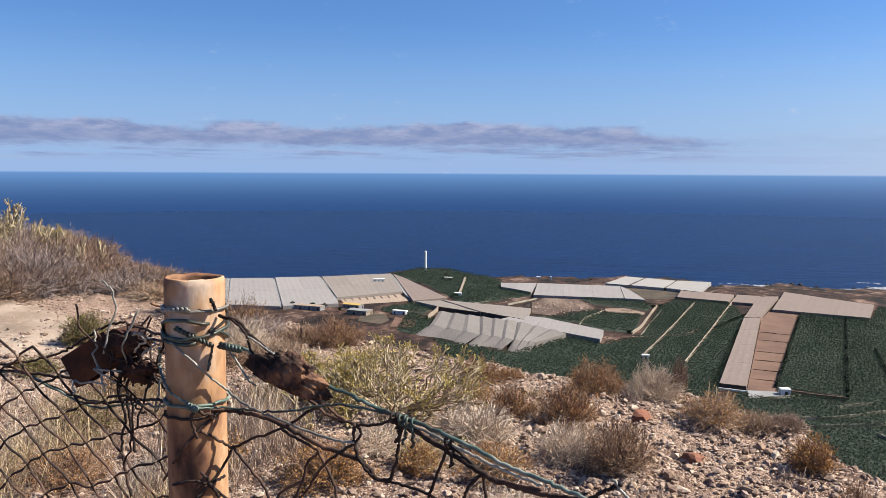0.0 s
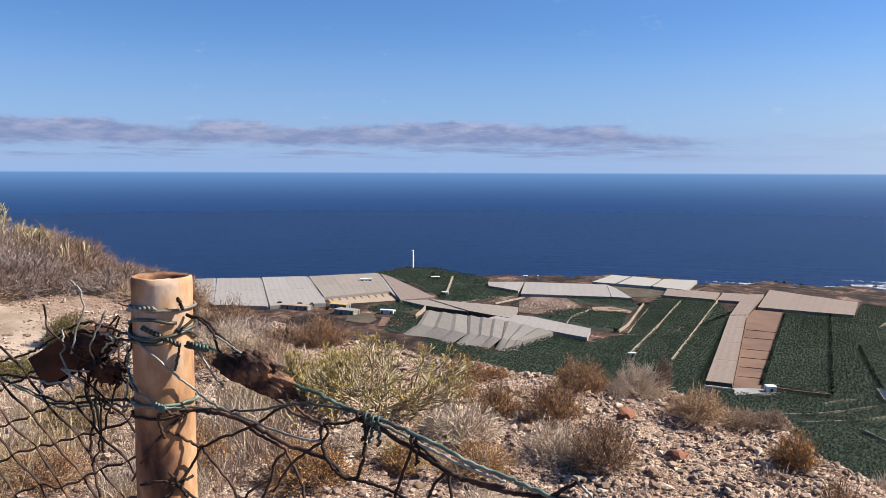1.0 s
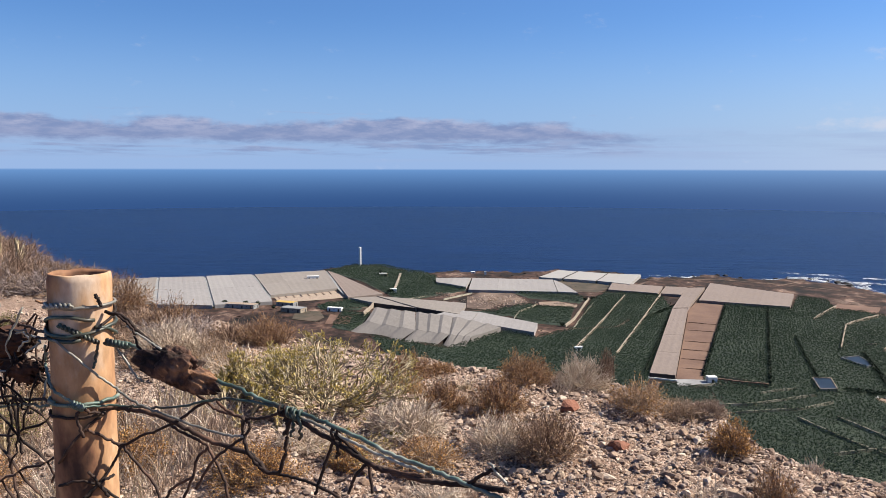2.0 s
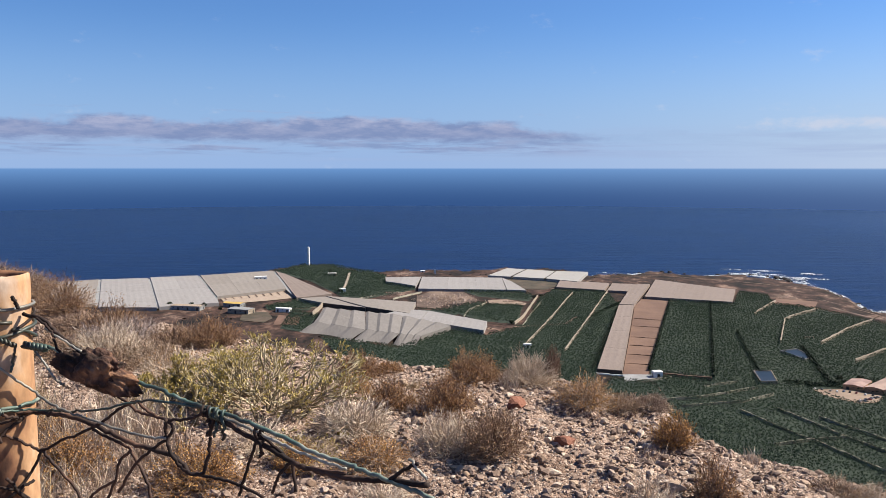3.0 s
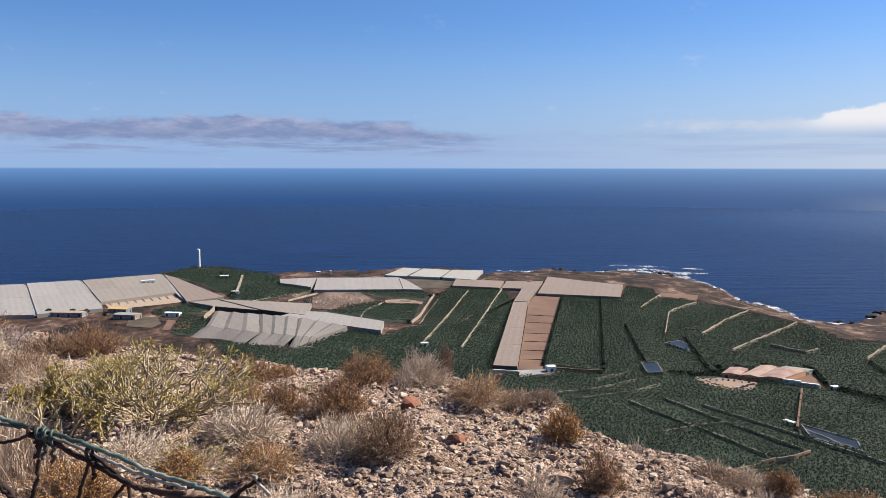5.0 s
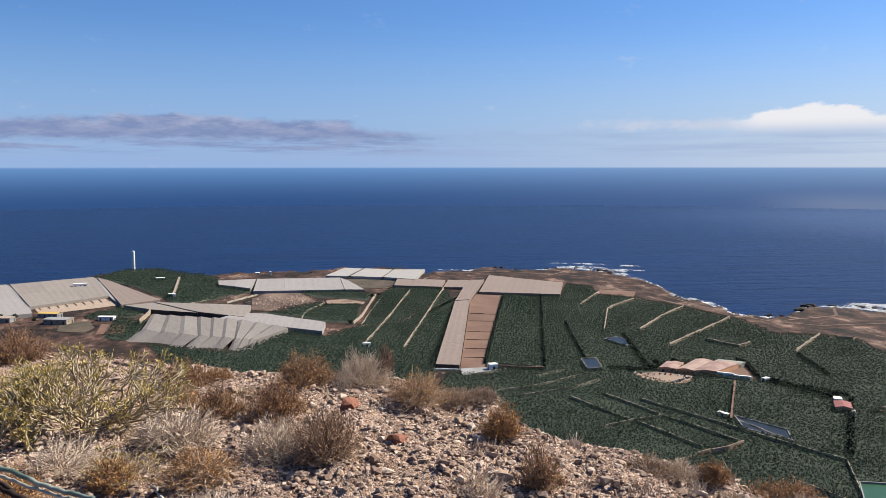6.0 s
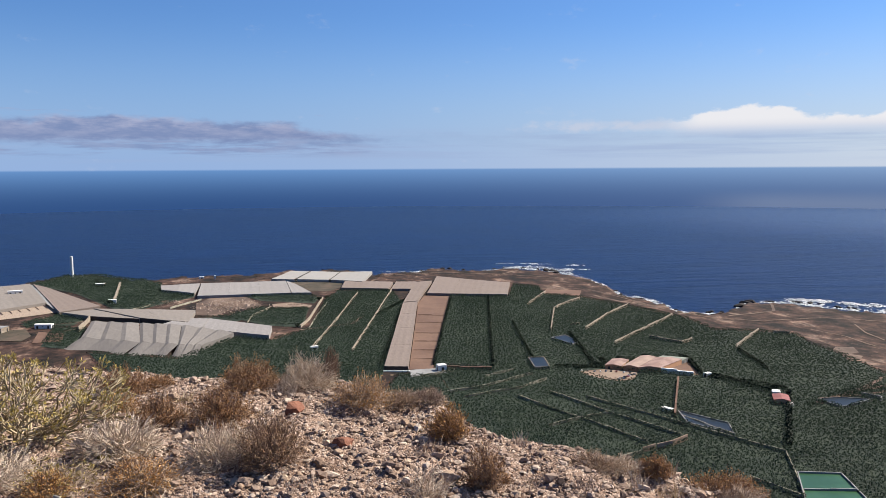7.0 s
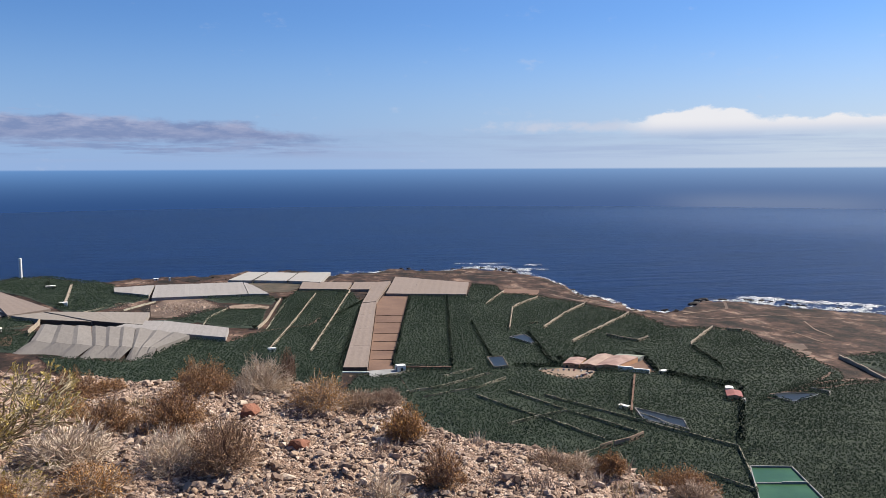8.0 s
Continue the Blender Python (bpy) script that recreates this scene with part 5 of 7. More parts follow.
for poly, spacing in BANANAS:
    bananas(poly, spacing)
scrub(16000)


# ---- the shore ----
def surf():
    """Broken white water: small flat flakes of foam where the swell meets the rocks."""
    b = np.radians(np.arange(-46, 6, 0.05))
    r = np.arange(1250, 1960, 2.2)
    B, R = np.meshgrid(b, r)
    X, Y = -np.sin(B) * R, np.cos(B) * R
    deg = np.degrees(B)
    c = np.interp(deg, [p[0] for p in COAST], [p[1] for p in COAST])
    off = R - c
    wide = np.interp(deg, [-46, -42, -36, -33.5, -31.5, -30, -27.5, -26, -22, -20.5, -18, -15.5, -14, -12, -9, -7.5, -5.5, -4.5, 6], [40, 40, 38, 34, 8, 0, 0, 24, 26, 20, 70, 75, 0, 0, 0, 34, 30, 0, 0])
    n = 0.55 * fbm(deg * 1.5 + 50, R * 0.03, 71, 4) + 0.45 * fbm(deg * 7 + 50, R * 0.13, 77, 3)
    want = np.where((off > -12) & (off < wide), 0.455 + 0.17 * np.clip(off / (wide + 1), 0, 1), 2)
    # breakers over the reefs off the headlands: bearing, distance, half length, half depth
    for pb, pr, pl, pd in ((-14.9, 1915, 26, 9), (-16.7, 1915, 34, 11), (-16.2, 1850, 44, 9), (-19.1, 1895, 30, 10), (-19.5, 1815, 34, 10), (-6.7, 1775, 30, 9), (-18.7, 1790, 22, 9), (-36.0, 1490, 60, 14), (-39.5, 1480, 70, 16)):
        e = ((deg - pb) * np.pi / 180 * pr / pl) ** 2 + ((R - pr) / pd) ** 2
        want = np.minimum(want, np.where(e < 1.6, 0.43 + 0.10 * e, 2))
    keep = (n > want) & (land_z(X, Y) < SEA_Z + 0.5)
    h = SEA_Z + 0.35 + 1.3 * np.clip(n - want, 0, 1) * 4
    x, y, z = X[keep], Y[keep], h[keep]
    k = len(x)
    s = rng.uniform(0.5, 1.7, (k, 4, 1))
    a = rng.uniform(0, 6.28, (k, 1)) + np.arange(4) * 1.57
    q = np.stack((x, y, z), 1)[:, None] + np.stack((np.cos(a), np.sin(a), rng.normal(0, 0.12, (k, 4))), -1) * s
    f = np.arange(k * 4).reshape(-1, 4)
    ob = new("surf", big_mesh("surf", q.reshape(-1, 3), f, M_FOAM, False))
    tagged(ob, "white breaking surf along black lava rocks", "surf", kind="stuff")


surf()


def boulder(name, at, size, material, label, category, group, seed, turn=0.0, squash=0.65):
    """A weathered block: a rounded lump with flat breaks."""
    bm = bmesh.new()
    bmesh.ops.create_icosphere(bm, subdivisions=2, radius=1)
    for v in bm.verts:
        d = v.co.normalized()
        k = 1 + 0.38 * (noise.noise(d * 1.7 + Vector((seed * 3.1, seed, 0))) + 0.5 * noise.noise(d * 4.1 + Vector((seed, 0, seed))))
        v.co = d * k
    planes = random.Random(seed)
    for _ in range(5):
        n = Vector((planes.gauss(0, 1), planes.gauss(0, 1), planes.gauss(0, 0.8))).normalized()
        lim = planes.uniform(0.55, 0.85)
        for v in bm.verts:
            e = v.co.dot(n) - lim
            if e > 0:
                v.co -= n * e * 0.9
    for v in bm.verts:
        v.co = Vector((v.co.x * size[0], v.co.y * size[1], v.co.z * size[2] * squash))
    me = bpy.data.meshes.new(name)
    bm.to_mesh(me)
    bm.free()
    me.materials.append(material)
    ob = new(name, me)
    ob.location = at
    ob.rotation_euler[2] = turn
    return tagged(ob, label, category, group)


for i in range(46):
    deg = [-31.3, -31, -30.7, -18.2, -18, -17.8, -17.5][i] if i < 7 else -41 + 37 * rng.random()
    c = np.interp(deg, [p[0] for p in COAST], [p[1] for p in COAST]) + (rng.uniform(-6, 6) if i < 7 else rng.uniform(-4, 26))
    s = rng.uniform(4, 9) if i < 7 else rng.uniform(1.8, 5)
    boulder("lava_rock", (-math.sin(radians(deg)) * c, math.cos(radians(deg)) * c, SEA_Z + 0.2), (s * 1.6, s, s), M_LAVA, "black lava rock standing in white surf", "rock", "lava rocks in the surf", i + 100, rng.uniform(0, 3))

# ---- the hillside: stones ----
def gz(x, y):
    return float(hill_z(np.array([float(x)]), np.array([float(y)]))[0])


OCTA = np.array([(1, 0, 0), (-1, 0, 0), (0, 1, 0), (0, -1, 0), (0, 0, 1), (0, 0, -1)], float)
OCTA_F = np.array([(0, 2, 4), (2, 1, 4), (1, 3, 4), (3, 0, 4), (2, 0, 5), (1, 2, 5), (3, 1, 5), (0, 3, 5)])
G = (1 + 5 ** 0.5) / 2
ICO = np.array([(-1, G, 0), (1, G, 0), (-1, -G, 0), (1, -G, 0), (0, -1, G), (0, 1, G), (0, -1, -G), (0, 1, -G), (G, 0, -1), (G, 0, 1), (-G, 0, -1), (-G, 0, 1)]) / 1.9
ICO_F = np.array([(0, 11, 5), (0, 5, 1), (0, 1, 7), (0, 7, 10), (0, 10, 11), (1, 5, 9), (5, 11, 4), (11, 10, 2), (10, 7, 6), (7, 1, 8), (3, 9, 4), (3, 4, 2), (3, 2, 6), (3, 6, 8), (3, 8, 9), (4, 9, 5), (2, 4, 11), (6, 2, 10), (8, 6, 7), (9, 8, 1)])


def scatter_stones(name, n, smallest, spread, shape, faces, label, bounds):
    """Loose stones strewn over the shoulder of the hill, thickest on its bare right flank."""
    b0, b1, r0, r1 = bounds
    b = np.radians(rng.uniform(b0, b1, n))
    r = r0 + (r1 - r0) * rng.random(n) ** 0.75
    x, y = -np.sin(b) * r, np.cos(b) * r
    edge = np.interp(np.degrees(b), BEARING, SHOULDER)
    dens = np.clip(0.35 + 1.4 * vnoise(x * 1.3, y * 1.3, 91) - 0.35 * np.clip(-x - 1.2, 0, 1.2), 0.05, 1)
    ok = (r < edge + 1.6) & (rng.random(n) < dens)
    x, y = x[ok], y[ok]
    n = len(x)
    s = smallest * (1 + np.minimum(rng.exponential(spread, n), 3.2))
    z = hill_z(x, y) + s * 0.25
    k = len(shape)
    v = shape[None] * rng.uniform(0.62, 1.25, (n, k, 1)) + rng.normal(0, 0.10, (n, k, 3))
    v = v * np.stack((rng.uniform(0.8, 1.5, n), rng.uniform(0.7, 1.1, n), rng.uniform(0.45, 0.8, n)), 1)[:, None]
    a = rng.uniform(0, 6.28, n)
    ca, sa = np.cos(a)[:, None], np.sin(a)[:, None]
    v = np.stack((v[..., 0] * ca - v[..., 1] * sa, v[..., 0] * sa + v[..., 1] * ca, v[..., 2]), -1) * s[:, None, None]
    v += np.stack((x, y, z), 1)[:, None]
    f = (np.arange(n)[:, None, None] * k + faces[None]).reshape(-1, 3)
    ob = new(name, big_mesh(name, v.reshape(-1, 3), f, M_STONE, False))
    tagged(ob, label, "stones", kind="stuff")


scatter_stones("gravel", 82000, 0.0046, 0.8, OCTA, OCTA_F, "loose tan gravel strewn over dry hillside soil", (-46, 48, 2.3, 9.0))
scatter_stones("gravel", 5000, 0.008, 0.6, ICO, ICO_F, "loose gravel beside a sandy path", (25, 47, 5.0, 12.5))
scatter_stones("stones", 21000, 0.0078, 0.95, ICO, ICO_F, "loose broken tan stones on dry hillside soil", (-46, 46, 2.3, 9.5))

scatter_stones("stones", 220, 0.013, 0.5, ICO, ICO_F, "larger broken brown stones on dry hillside soil", (-40, 16, 3.2, 6.6))

ROCKS = [
    # x, y, half width, material, label
    (0.06, 5.25, 0.16, M_REDROCK, "reddish volcanic rock half sunk in stony soil"),
    (0.02, 3.95, 0.060, M_ROCK, "pale tan stone lying on gravel"),
    (1.60, 4.30, 0.065, M_ROCK, "pale flat stone at the edge of the slope"),
    (1.70, 4.24, 0.075, M_ROCK, "pale flat stone at the edge of the slope"),
    (1.50, 4.42, 0.050, M_ROCK, "pale flat stone at the edge of the slope"),
    (1.36, 4.50, 0.055, M_ROCK, "pale tan stone at the edge of the slope"),
    (0.33, 4.50, 0.15, M_REDROCK, "flat reddish-brown rock in stony soil"),
    (0.30, 4.30, 0.060, M_ROCK, "brown stone lying on gravel"),
    (0.62, 5.05, 0.060, M_ROCK, "grey-brown stone on stony soil"),
    (0.75, 4.95, 0.070, M_ROCK, "dark brown stone on stony soil"),
    (0.95, 5.10, 0.060, M_ROCK, "pale stone below a dry shrub"),
    (1.00, 4.15, 0.075, M_ROCK, "dark stone standing among gravel"),
    (0.85, 4.55, 0.045, M_ROCK, "pale upright stone among gravel"),
    (-0.78, 5.75, 0.085, M_ROCK, "flat greyish-pink stone on the soil"),
    (-0.25, 6.45, 0.080, M_ROCK, "brown stone on the crest of the slope"),
    (0.10, 6.55, 0.070, M_ROCK, "tan stone on the crest of the slope"),
    (-0.55, 6.70, 0.085, M_ROCK, "tan stone on the crest of the slope"),
    (-0.95, 6.90, 0.075, M_ROCK, "reddish stone on the crest of the slope"),
    (-2.15, 6.75, 0.085, M_ROCK, "cream-coloured stone behind a shrub"),
    (-3.9, 5.9, 0.09, M_ROCK, "pale stone beside a sandy path"),
    (-2.45, 3.95, 0.075, M_ROCK, "cream stone behind the wire fence"),
    (1.15, 3.75, 0.055, M_ROCK, "tan stone lying on gravel"),
    (0.55, 3.70, 0.050, M_ROCK, "tan stone lying on gravel"),
    (0.20, 3.55, 0.055, M_ROCK, "pale stone lying on gravel"),
    (-0.35, 3.60, 0.050, M_ROCK, "pale stone lying on gravel"),
    (-0.95, 3.75, 0.060, M_ROCK, "pale stone lying on gravel"),
    (1.95, 4.55, 0.060, M_ROCK, "pale stone at the edge of the slope"),
    (2.20, 3.85, 0.055, M_ROCK, "tan stone at the edge of the slope"),
    (1.75, 3.70, 0.050, M_ROCK, "tan stone lying on gravel"),
    (0.48, 5.85, 0.060, M_ROCK, "dark stone beside a dry shrub"),
]
for i, (x, y, s, m, label) in enumerate(ROCKS):
    boulder("rock", (x, y, gz(x, y) + s * 0.12), (s * 0.6, s * 0.44, s * 0.52), m, label, "rock", "rocks on the hillside", i + 3, rng.uniform(0, 6))


# single loose stones nearest the eye
KINDS = []
for k in range(9):
    ob = boulder("stone", (0, 0, -0.4), (1.1, 0.85, 0.9), M_ROCK, "", "", "", k + 60)
    KINDS.append(ob.data)
    bpy.data.objects.remove(ob)
for i in range(260):
    b, r = rng.uniform(-36, 14), rng.uniform(3.25, 6.0)
    x, y = -math.sin(radians(b)) * r, math.cos(radians(b)) * r
    if r > float(np.interp(b, BEARING, SHOULDER)):
        continue
    s = float(0.012 + rng.exponential(0.009))
    ob = new("stone", KINDS[i % 9])
    ob.location, ob.scale = (x, y, gz(x, y) + s * 0.2), (s, s, s)
    ob.rotation_euler = (rng.uniform(-0.4, 0.4), rng.uniform(-0.4, 0.4), rng.uniform(0, 6.28))
    tagged(ob, "small broken tan stone lying on dry gravel", "stone", "loose stones on the hillside")


# the sandy path across the shoulder
def path_patch():
    u, v = np.meshgrid(np.linspace(0, 1, 40), np.linspace(0, 1, 14), indexing="ij")
    cx, cy = -9.5 + 5.2 * u, 8.0 - 2.0 * u
    wid = 1.1 + 0.9 * (1 - u) + 0.5 * (fbm(u * 6, v * 0 + 2, 15) - 0.5)
    wid = wid * np.clip((1 - u) * 6, 0.05, 1)
    x, y = cx + (v - 0.5) * wid * 0.4, cy + (v - 0.5) * wid
    z = hill_z(x, y) + 0.012 * np.sin(np.pi * v) + 0.002
    n = 14
    f = np.array([(i * n + j, i * n + j + 1, (i + 1) * n + j + 1, (i + 1) * n + j)[::-1] for i in range(39) for j in range(13)])
    ob = new("path", big_mesh("path", np.stack((x, y, z), -1).reshape(-1, 3), f, M_PATH))
    tagged(ob, "pale trodden sandy path across the hillside", "path", kind="structure")


path_patch()


# ---- the hillside: shrubs ----
def tubes(P, R, sides=3):
    """Many thin branches at once: P holds each one's points, R its radii."""
    n, k, _ = P.shape
    d = np.gradient(P, axis=1)
    d /= np.linalg.norm(d, axis=2, keepdims=True) + 1e-9
    ref = np.where(abs(d[..., 2:3]) > 0.9, np.array((1.0, 0, 0)), np.array((0, 0, 1.0)))
    a = np.cross(d, ref)
    a /= np.linalg.norm(a, axis=2, keepdims=True) + 1e-9
    b = np.cross(d, a)
    th = np.arange(sides) * 2 * np.pi / sides
    v = P[:, :, None] + R[:, :, None, None] * (a[:, :, None] * np.cos(th)[:, None] + b[:, :, None] * np.sin(th)[:, None])
    i, j = np.meshgrid(np.arange(k - 1), np.arange(sides), indexing="ij")
    q = np.stack((i * sides + j, i * sides + (j + 1) % sides, (i + 1) * sides + (j + 1) % sides, (i + 1) * sides + j), -1).reshape(-1, 4)
    f = (np.arange(n)[:, None, None] * (k * sides) + q[None]).reshape(-1, 4)
    return v.reshape(-1, 3), f


def flakes(C, length, width, up=0.3):
    """Small leaves at the points C: bent kites with a random lie."""
    n = len(C)
    d = rng.normal(0, 1, (n, 3))
    d[:, 2] += up
    d /= np.linalg.norm(d, axis=1)[:, None]
    s = np.cross(d, rng.normal(0, 1, (n, 3)))
    s /= np.linalg.norm(s, axis=1)[:, None] + 1e-9
    ln, wd = (length * rng.uniform(0.6, 1.3, n))[:, None], (width * rng.uniform(0.6, 1.3, n))[:, None]
    v = np.stack((C, C + d * ln * 0.5 + s * wd / 2, C + d * ln, C + d * ln * 0.5 - s * wd / 2), 1)
    return v.reshape(-1, 3), np.arange(n * 4).reshape(-1, 4)


def twig_shrub(name, x, y, w, h, twig_m, leaf_m, label, leafy=1.0, dense=1.0, lean=(0.0, 0.0), thick=1.0, spread=1.0, category="shrub"):
    """A dome of fine wiry twigs from one root, with or without small dry leaves."""
    z0 = gz(x, y)
    h = 0.87 * h
    g = thing(name, label, category, at=(x, y, z0 - 0.01))
    size = (w + h) / 2
    n = int((130 + 260 * size) * dense)
    th = rng.uniform(0, 6.28, n)
    el = np.arccos(rng.uniform(0.05, 1, n)) * spread
    lump = 0.72 + 0.42 * vnoise(th * 1.3 + x * 9, el * 3 + y * 7, 13) + rng.normal(0, 0.07, n)
    end = np.stack((np.sin(el) * np.cos(th) * w / 2, np.sin(el) * np.sin(th) * w / 2, np.cos(el) * h + 0.02 * h), 1) * lump[:, None]
    end[:, 0] += lean[0] * end[:, 2]
    end[:, 1] += lean[1] * end[:, 2]
    st = rng.normal(0, 0.10, (n, 3)) * (w, w, 0)
    t = np.linspace(0, 1, 5)
    mid = st * 0.4 + end * 0.5 + rng.normal(0, 0.09, (n, 3)) * size
    mid[:, 2] = np.maximum(mid[:, 2] * 0.72, 0.012)
    P = st[:, None] * ((1 - t) ** 2)[None, :, None] + mid[:, None] * (2 * t * (1 - t))[None, :, None] + end[:, None] * (t ** 2)[None, :, None]
    P[:, 1:-1] += rng.normal(0, 0.035, (n, 3, 3)) * size
    R = np.linspace(0.0034, 0.0012, 5)[None] * rng.uniform(0.6, 1.3, (n, 1)) * thick * (0.7 + 0.5 * size)
    # side twigs
    m = n * 5
    who = rng.integers(0, n, m)
    tt = rng.uniform(0.42, 0.98, m)
    fi = tt * 4
    i0 = fi.astype(int)
    root = P[who, i0] + (P[who, np.minimum(i0 + 1, 4)] - P[who, i0]) * (fi - i0)[:, None]
    way = P[who, 4] - P[who, 2]
    way = way / (np.linalg.norm(way, axis=1)[:, None] + 1e-9) + rng.normal(0, 0.75, (m, 3))
    way[:, 2] += 0.25
    way /= np.linalg.norm(way, axis=1)[:, None]
    ln = size * rng.uniform(0.10, 0.26, m)
    tip = root + way * ln[:, None]
    tip[:, 2] = np.maximum(tip[:, 2], 0.01)
    P2 = np.stack((root, tip), 1)
    R2 = np.array((0.0015, 0.0008))[None] * rng.uniform(0.7, 1.3, (m, 1)) * thick * (0.7 + 0.5 * size)
    v1, f1 = tubes(P, R)
    v2, f2 = tubes(P2, R2)
    me = big_mesh("branchwork", np.concatenate((v1, v2)), np.concatenate((f1, f2 + len(v1))), twig_m, False)
    part("branchwork", me, None, g)
    if leafy > 0:
        k = int(m * 3.3 * leafy)
        who = rng.integers(0, m, k)
        c = P2[who, 0] + (P2[who, 1] - P2[who, 0]) * rng.uniform(0.2, 1.1, (k, 1)) + rng.normal(0, 0.004, (k, 3))
        v, f = flakes(c, 0.012 * (0.75 + 0.5 * size), 0.0075 * (0.75 + 0.5 * size))
        part("foliage", big_mesh("foliage", v, f, leaf_m, False), None, g, "small dry leaves")
    return g


def spurge(x, y, w, h, label, levels=4, first=30, tips=True, stem=1.0, name="spurge_bush", lush=1.0, green=1.0):
    """A candelabra spurge: pale fleshy stems that sweep out and turn up, fork again and again, with leaf tufts at the ends."""
    g = thing(name, label, "shrub", at=(x, y, gz(x, y) - 0.02))
    th = rng.uniform(0, 6.28, first)
    el = np.arccos(rng.uniform(0.05, 0.85, first))
    way = np.stack((np.sin(el) * np.cos(th), np.sin(el) * np.sin(th), np.cos(el)), 1)
    root = np.stack((np.cos(th), np.sin(th), np.zeros(first)), 1) * rng.uniform(0, 0.14, (first, 1)) * w
    reach = np.array((w / 2, w / 2, h))
    length = np.full(first, 0.44)
    rad = np.full(first, 0.0125)
    VS, FS, base = [], [], 0
    TIP, WAY = [], []
    for lv in range(levels):
        n = len(root)
        ln = length * rng.uniform(0.7, 1.3, n)
        tip = root + way * ln[:, None] * reach
        tip[:, 2] = np.maximum(tip[:, 2], 0.03)
        bend = rng.normal(0, 0.09, (n, 3)) * reach * ln[:, None]
        bend[:, 2] -= 0.13 * h * ln
        t = np.linspace(0, 1, 4)
        mid = (root + tip) / 2 + bend
        P = root[:, None] * ((1 - t) ** 2)[None, :, None] + mid[:, None] * (2 * t * (1 - t))[None, :, None] + tip[:, None] * (t ** 2)[None, :, None]
        R = rad[:, None] * np.linspace(1, 0.85, 4)[None] * stem * rng.uniform(0.8, 1.2, (n, 1))
        v, f = tubes(P, R, 5)
        VS.append(v)
        FS.append(f + base)
        base += len(v)
        if lv >= levels - 2:
            keep = rng.random(n) < (1.0 if lv == levels - 1 else 0.25)
            TIP.append(tip[keep])
            WAY.append((tip - mid)[keep])
        if lv == levels - 1:
            break
        kids = rng.integers(2, 4, n)
        who = np.repeat(np.arange(n), kids)
        nw = way[who] + rng.normal(0, 0.48, (len(who), 3))
        nw[:, 2] += 0.2
        nw /= np.linalg.norm(nw, axis=1)[:, None]
        root, way = tip[who], nw
        length = length[who] * 0.66
        rad = rad[who] * 0.80
    me = big_mesh("branchwork", np.concatenate(VS), np.concatenate(FS), M_STEM, True)
    part("branchwork", me, None, g, "pale forked stems")
    if tips:
        c, wv = np.concatenate(TIP), np.concatenate(WAY)
        wv = wv / (np.linalg.norm(wv, axis=1)[:, None] + 1e-9)
        # leaves come thicker on the sunny crown than low on the flanks
        keep = rng.random(len(c)) < np.clip(green * (0.25 + 0.9 * c[:, 2] / h), 0, 1)
        c, wv = c[keep], wv[keep]
        k = max(3, int(9 * lush))
        cc = np.repeat(c, k, 0)
        d = np.repeat(wv, k, 0) + rng.normal(0, 0.5, (len(cc), 3))
        d /= np.linalg.norm(d, axis=1)[:, None]
        s = np.cross(d, rng.normal(0, 1, d.shape))
        s /= np.linalg.norm(s, axis=1)[:, None]
        ln, wd = rng.uniform(0.014, 0.034, (len(cc), 1)), rng.uniform(0.0025, 0.005, (len(cc), 1))
        cc = cc - np.repeat(wv, k, 0) * rng.uniform(0, 0.02, (len(cc), 1))
        v = np.stack((cc, cc + d * ln * 0.55 + s * wd, cc + d * ln, cc + d * ln * 0.55 - s * wd), 1).reshape(-1, 3)
        part("foliage", big_mesh("foliage", v, np.arange(len(v)).reshape(-1, 4), M_TIPS, False), None, g, "yellow-green narrow leaf tufts")
    return g


GRASS = {}


def grass(x, y, w, h, material, n=220):
    """A tuft of dry blades, kept with the others of its colour."""
    z0 = gz(x, y)
    th, rr = rng.uniform(0, 6.28, n), w / 2 * np.sqrt(rng.random(n))
    st = np.stack((x + np.cos(th) * rr, y + np.sin(th) * rr, np.full(n, z0 - 0.005)), 1)
    hh = h * rng.uniform(0.4, 1.1, n)
    tip = st + np.stack((rng.normal(0, 0.35, n) * hh, rng.normal(0, 0.35, n) * hh, hh), 1)
    mid = (st + tip) / 2 + np.stack((np.zeros(n), np.zeros(n), 0.12 * hh), 1)
    GRASS.setdefault(material, []).append(tubes(np.stack((st, mid, tip), 1), np.array((0.0018, 0.0014, 0.0005))[None] * rng.uniform(0.7, 1.3, (n, 1))))


spurge(-1.53, 5.16, 1.04, 0.44, "large pale-stemmed spurge bush with yellow-green leaf tufts", 5, 38, lush=0.6, stem=0.58, green=0.9)
spurge(-2.02, 5.10, 0.60, 0.40, "yellow-green spurge bush beside a larger one", 5, 12, lush=0.7, stem=0.6, green=0.8)
spurge(-2.36, 5.10, 0.42, 0.25, "low fresh yellow-green spurge among dry twigs", 4, 10, lush=1.8, stem=0.6)
spurge(-1.97, 4.66, 0.45, 0.30, "small fresh yellow-green spurge on forked stems", 3, 10, lush=1.8, stem=0.7)
spurge(-1.68, 4.62, 0.28, 0.22, "few bare forked spurge stems with fresh tips", 3, 5, lush=1.4, stem=0.7)
spurge(-0.98, 4.45, 0.16, 0.08, "tiny fresh green spurge seedling on gravel", 2, 8, lush=2.0, stem=0.5)
spurge(-1.20, 4.30, 0.20, 0.10, "tiny fresh green spurge seedling on gravel", 2, 8, lush=2.0, stem=0.5)
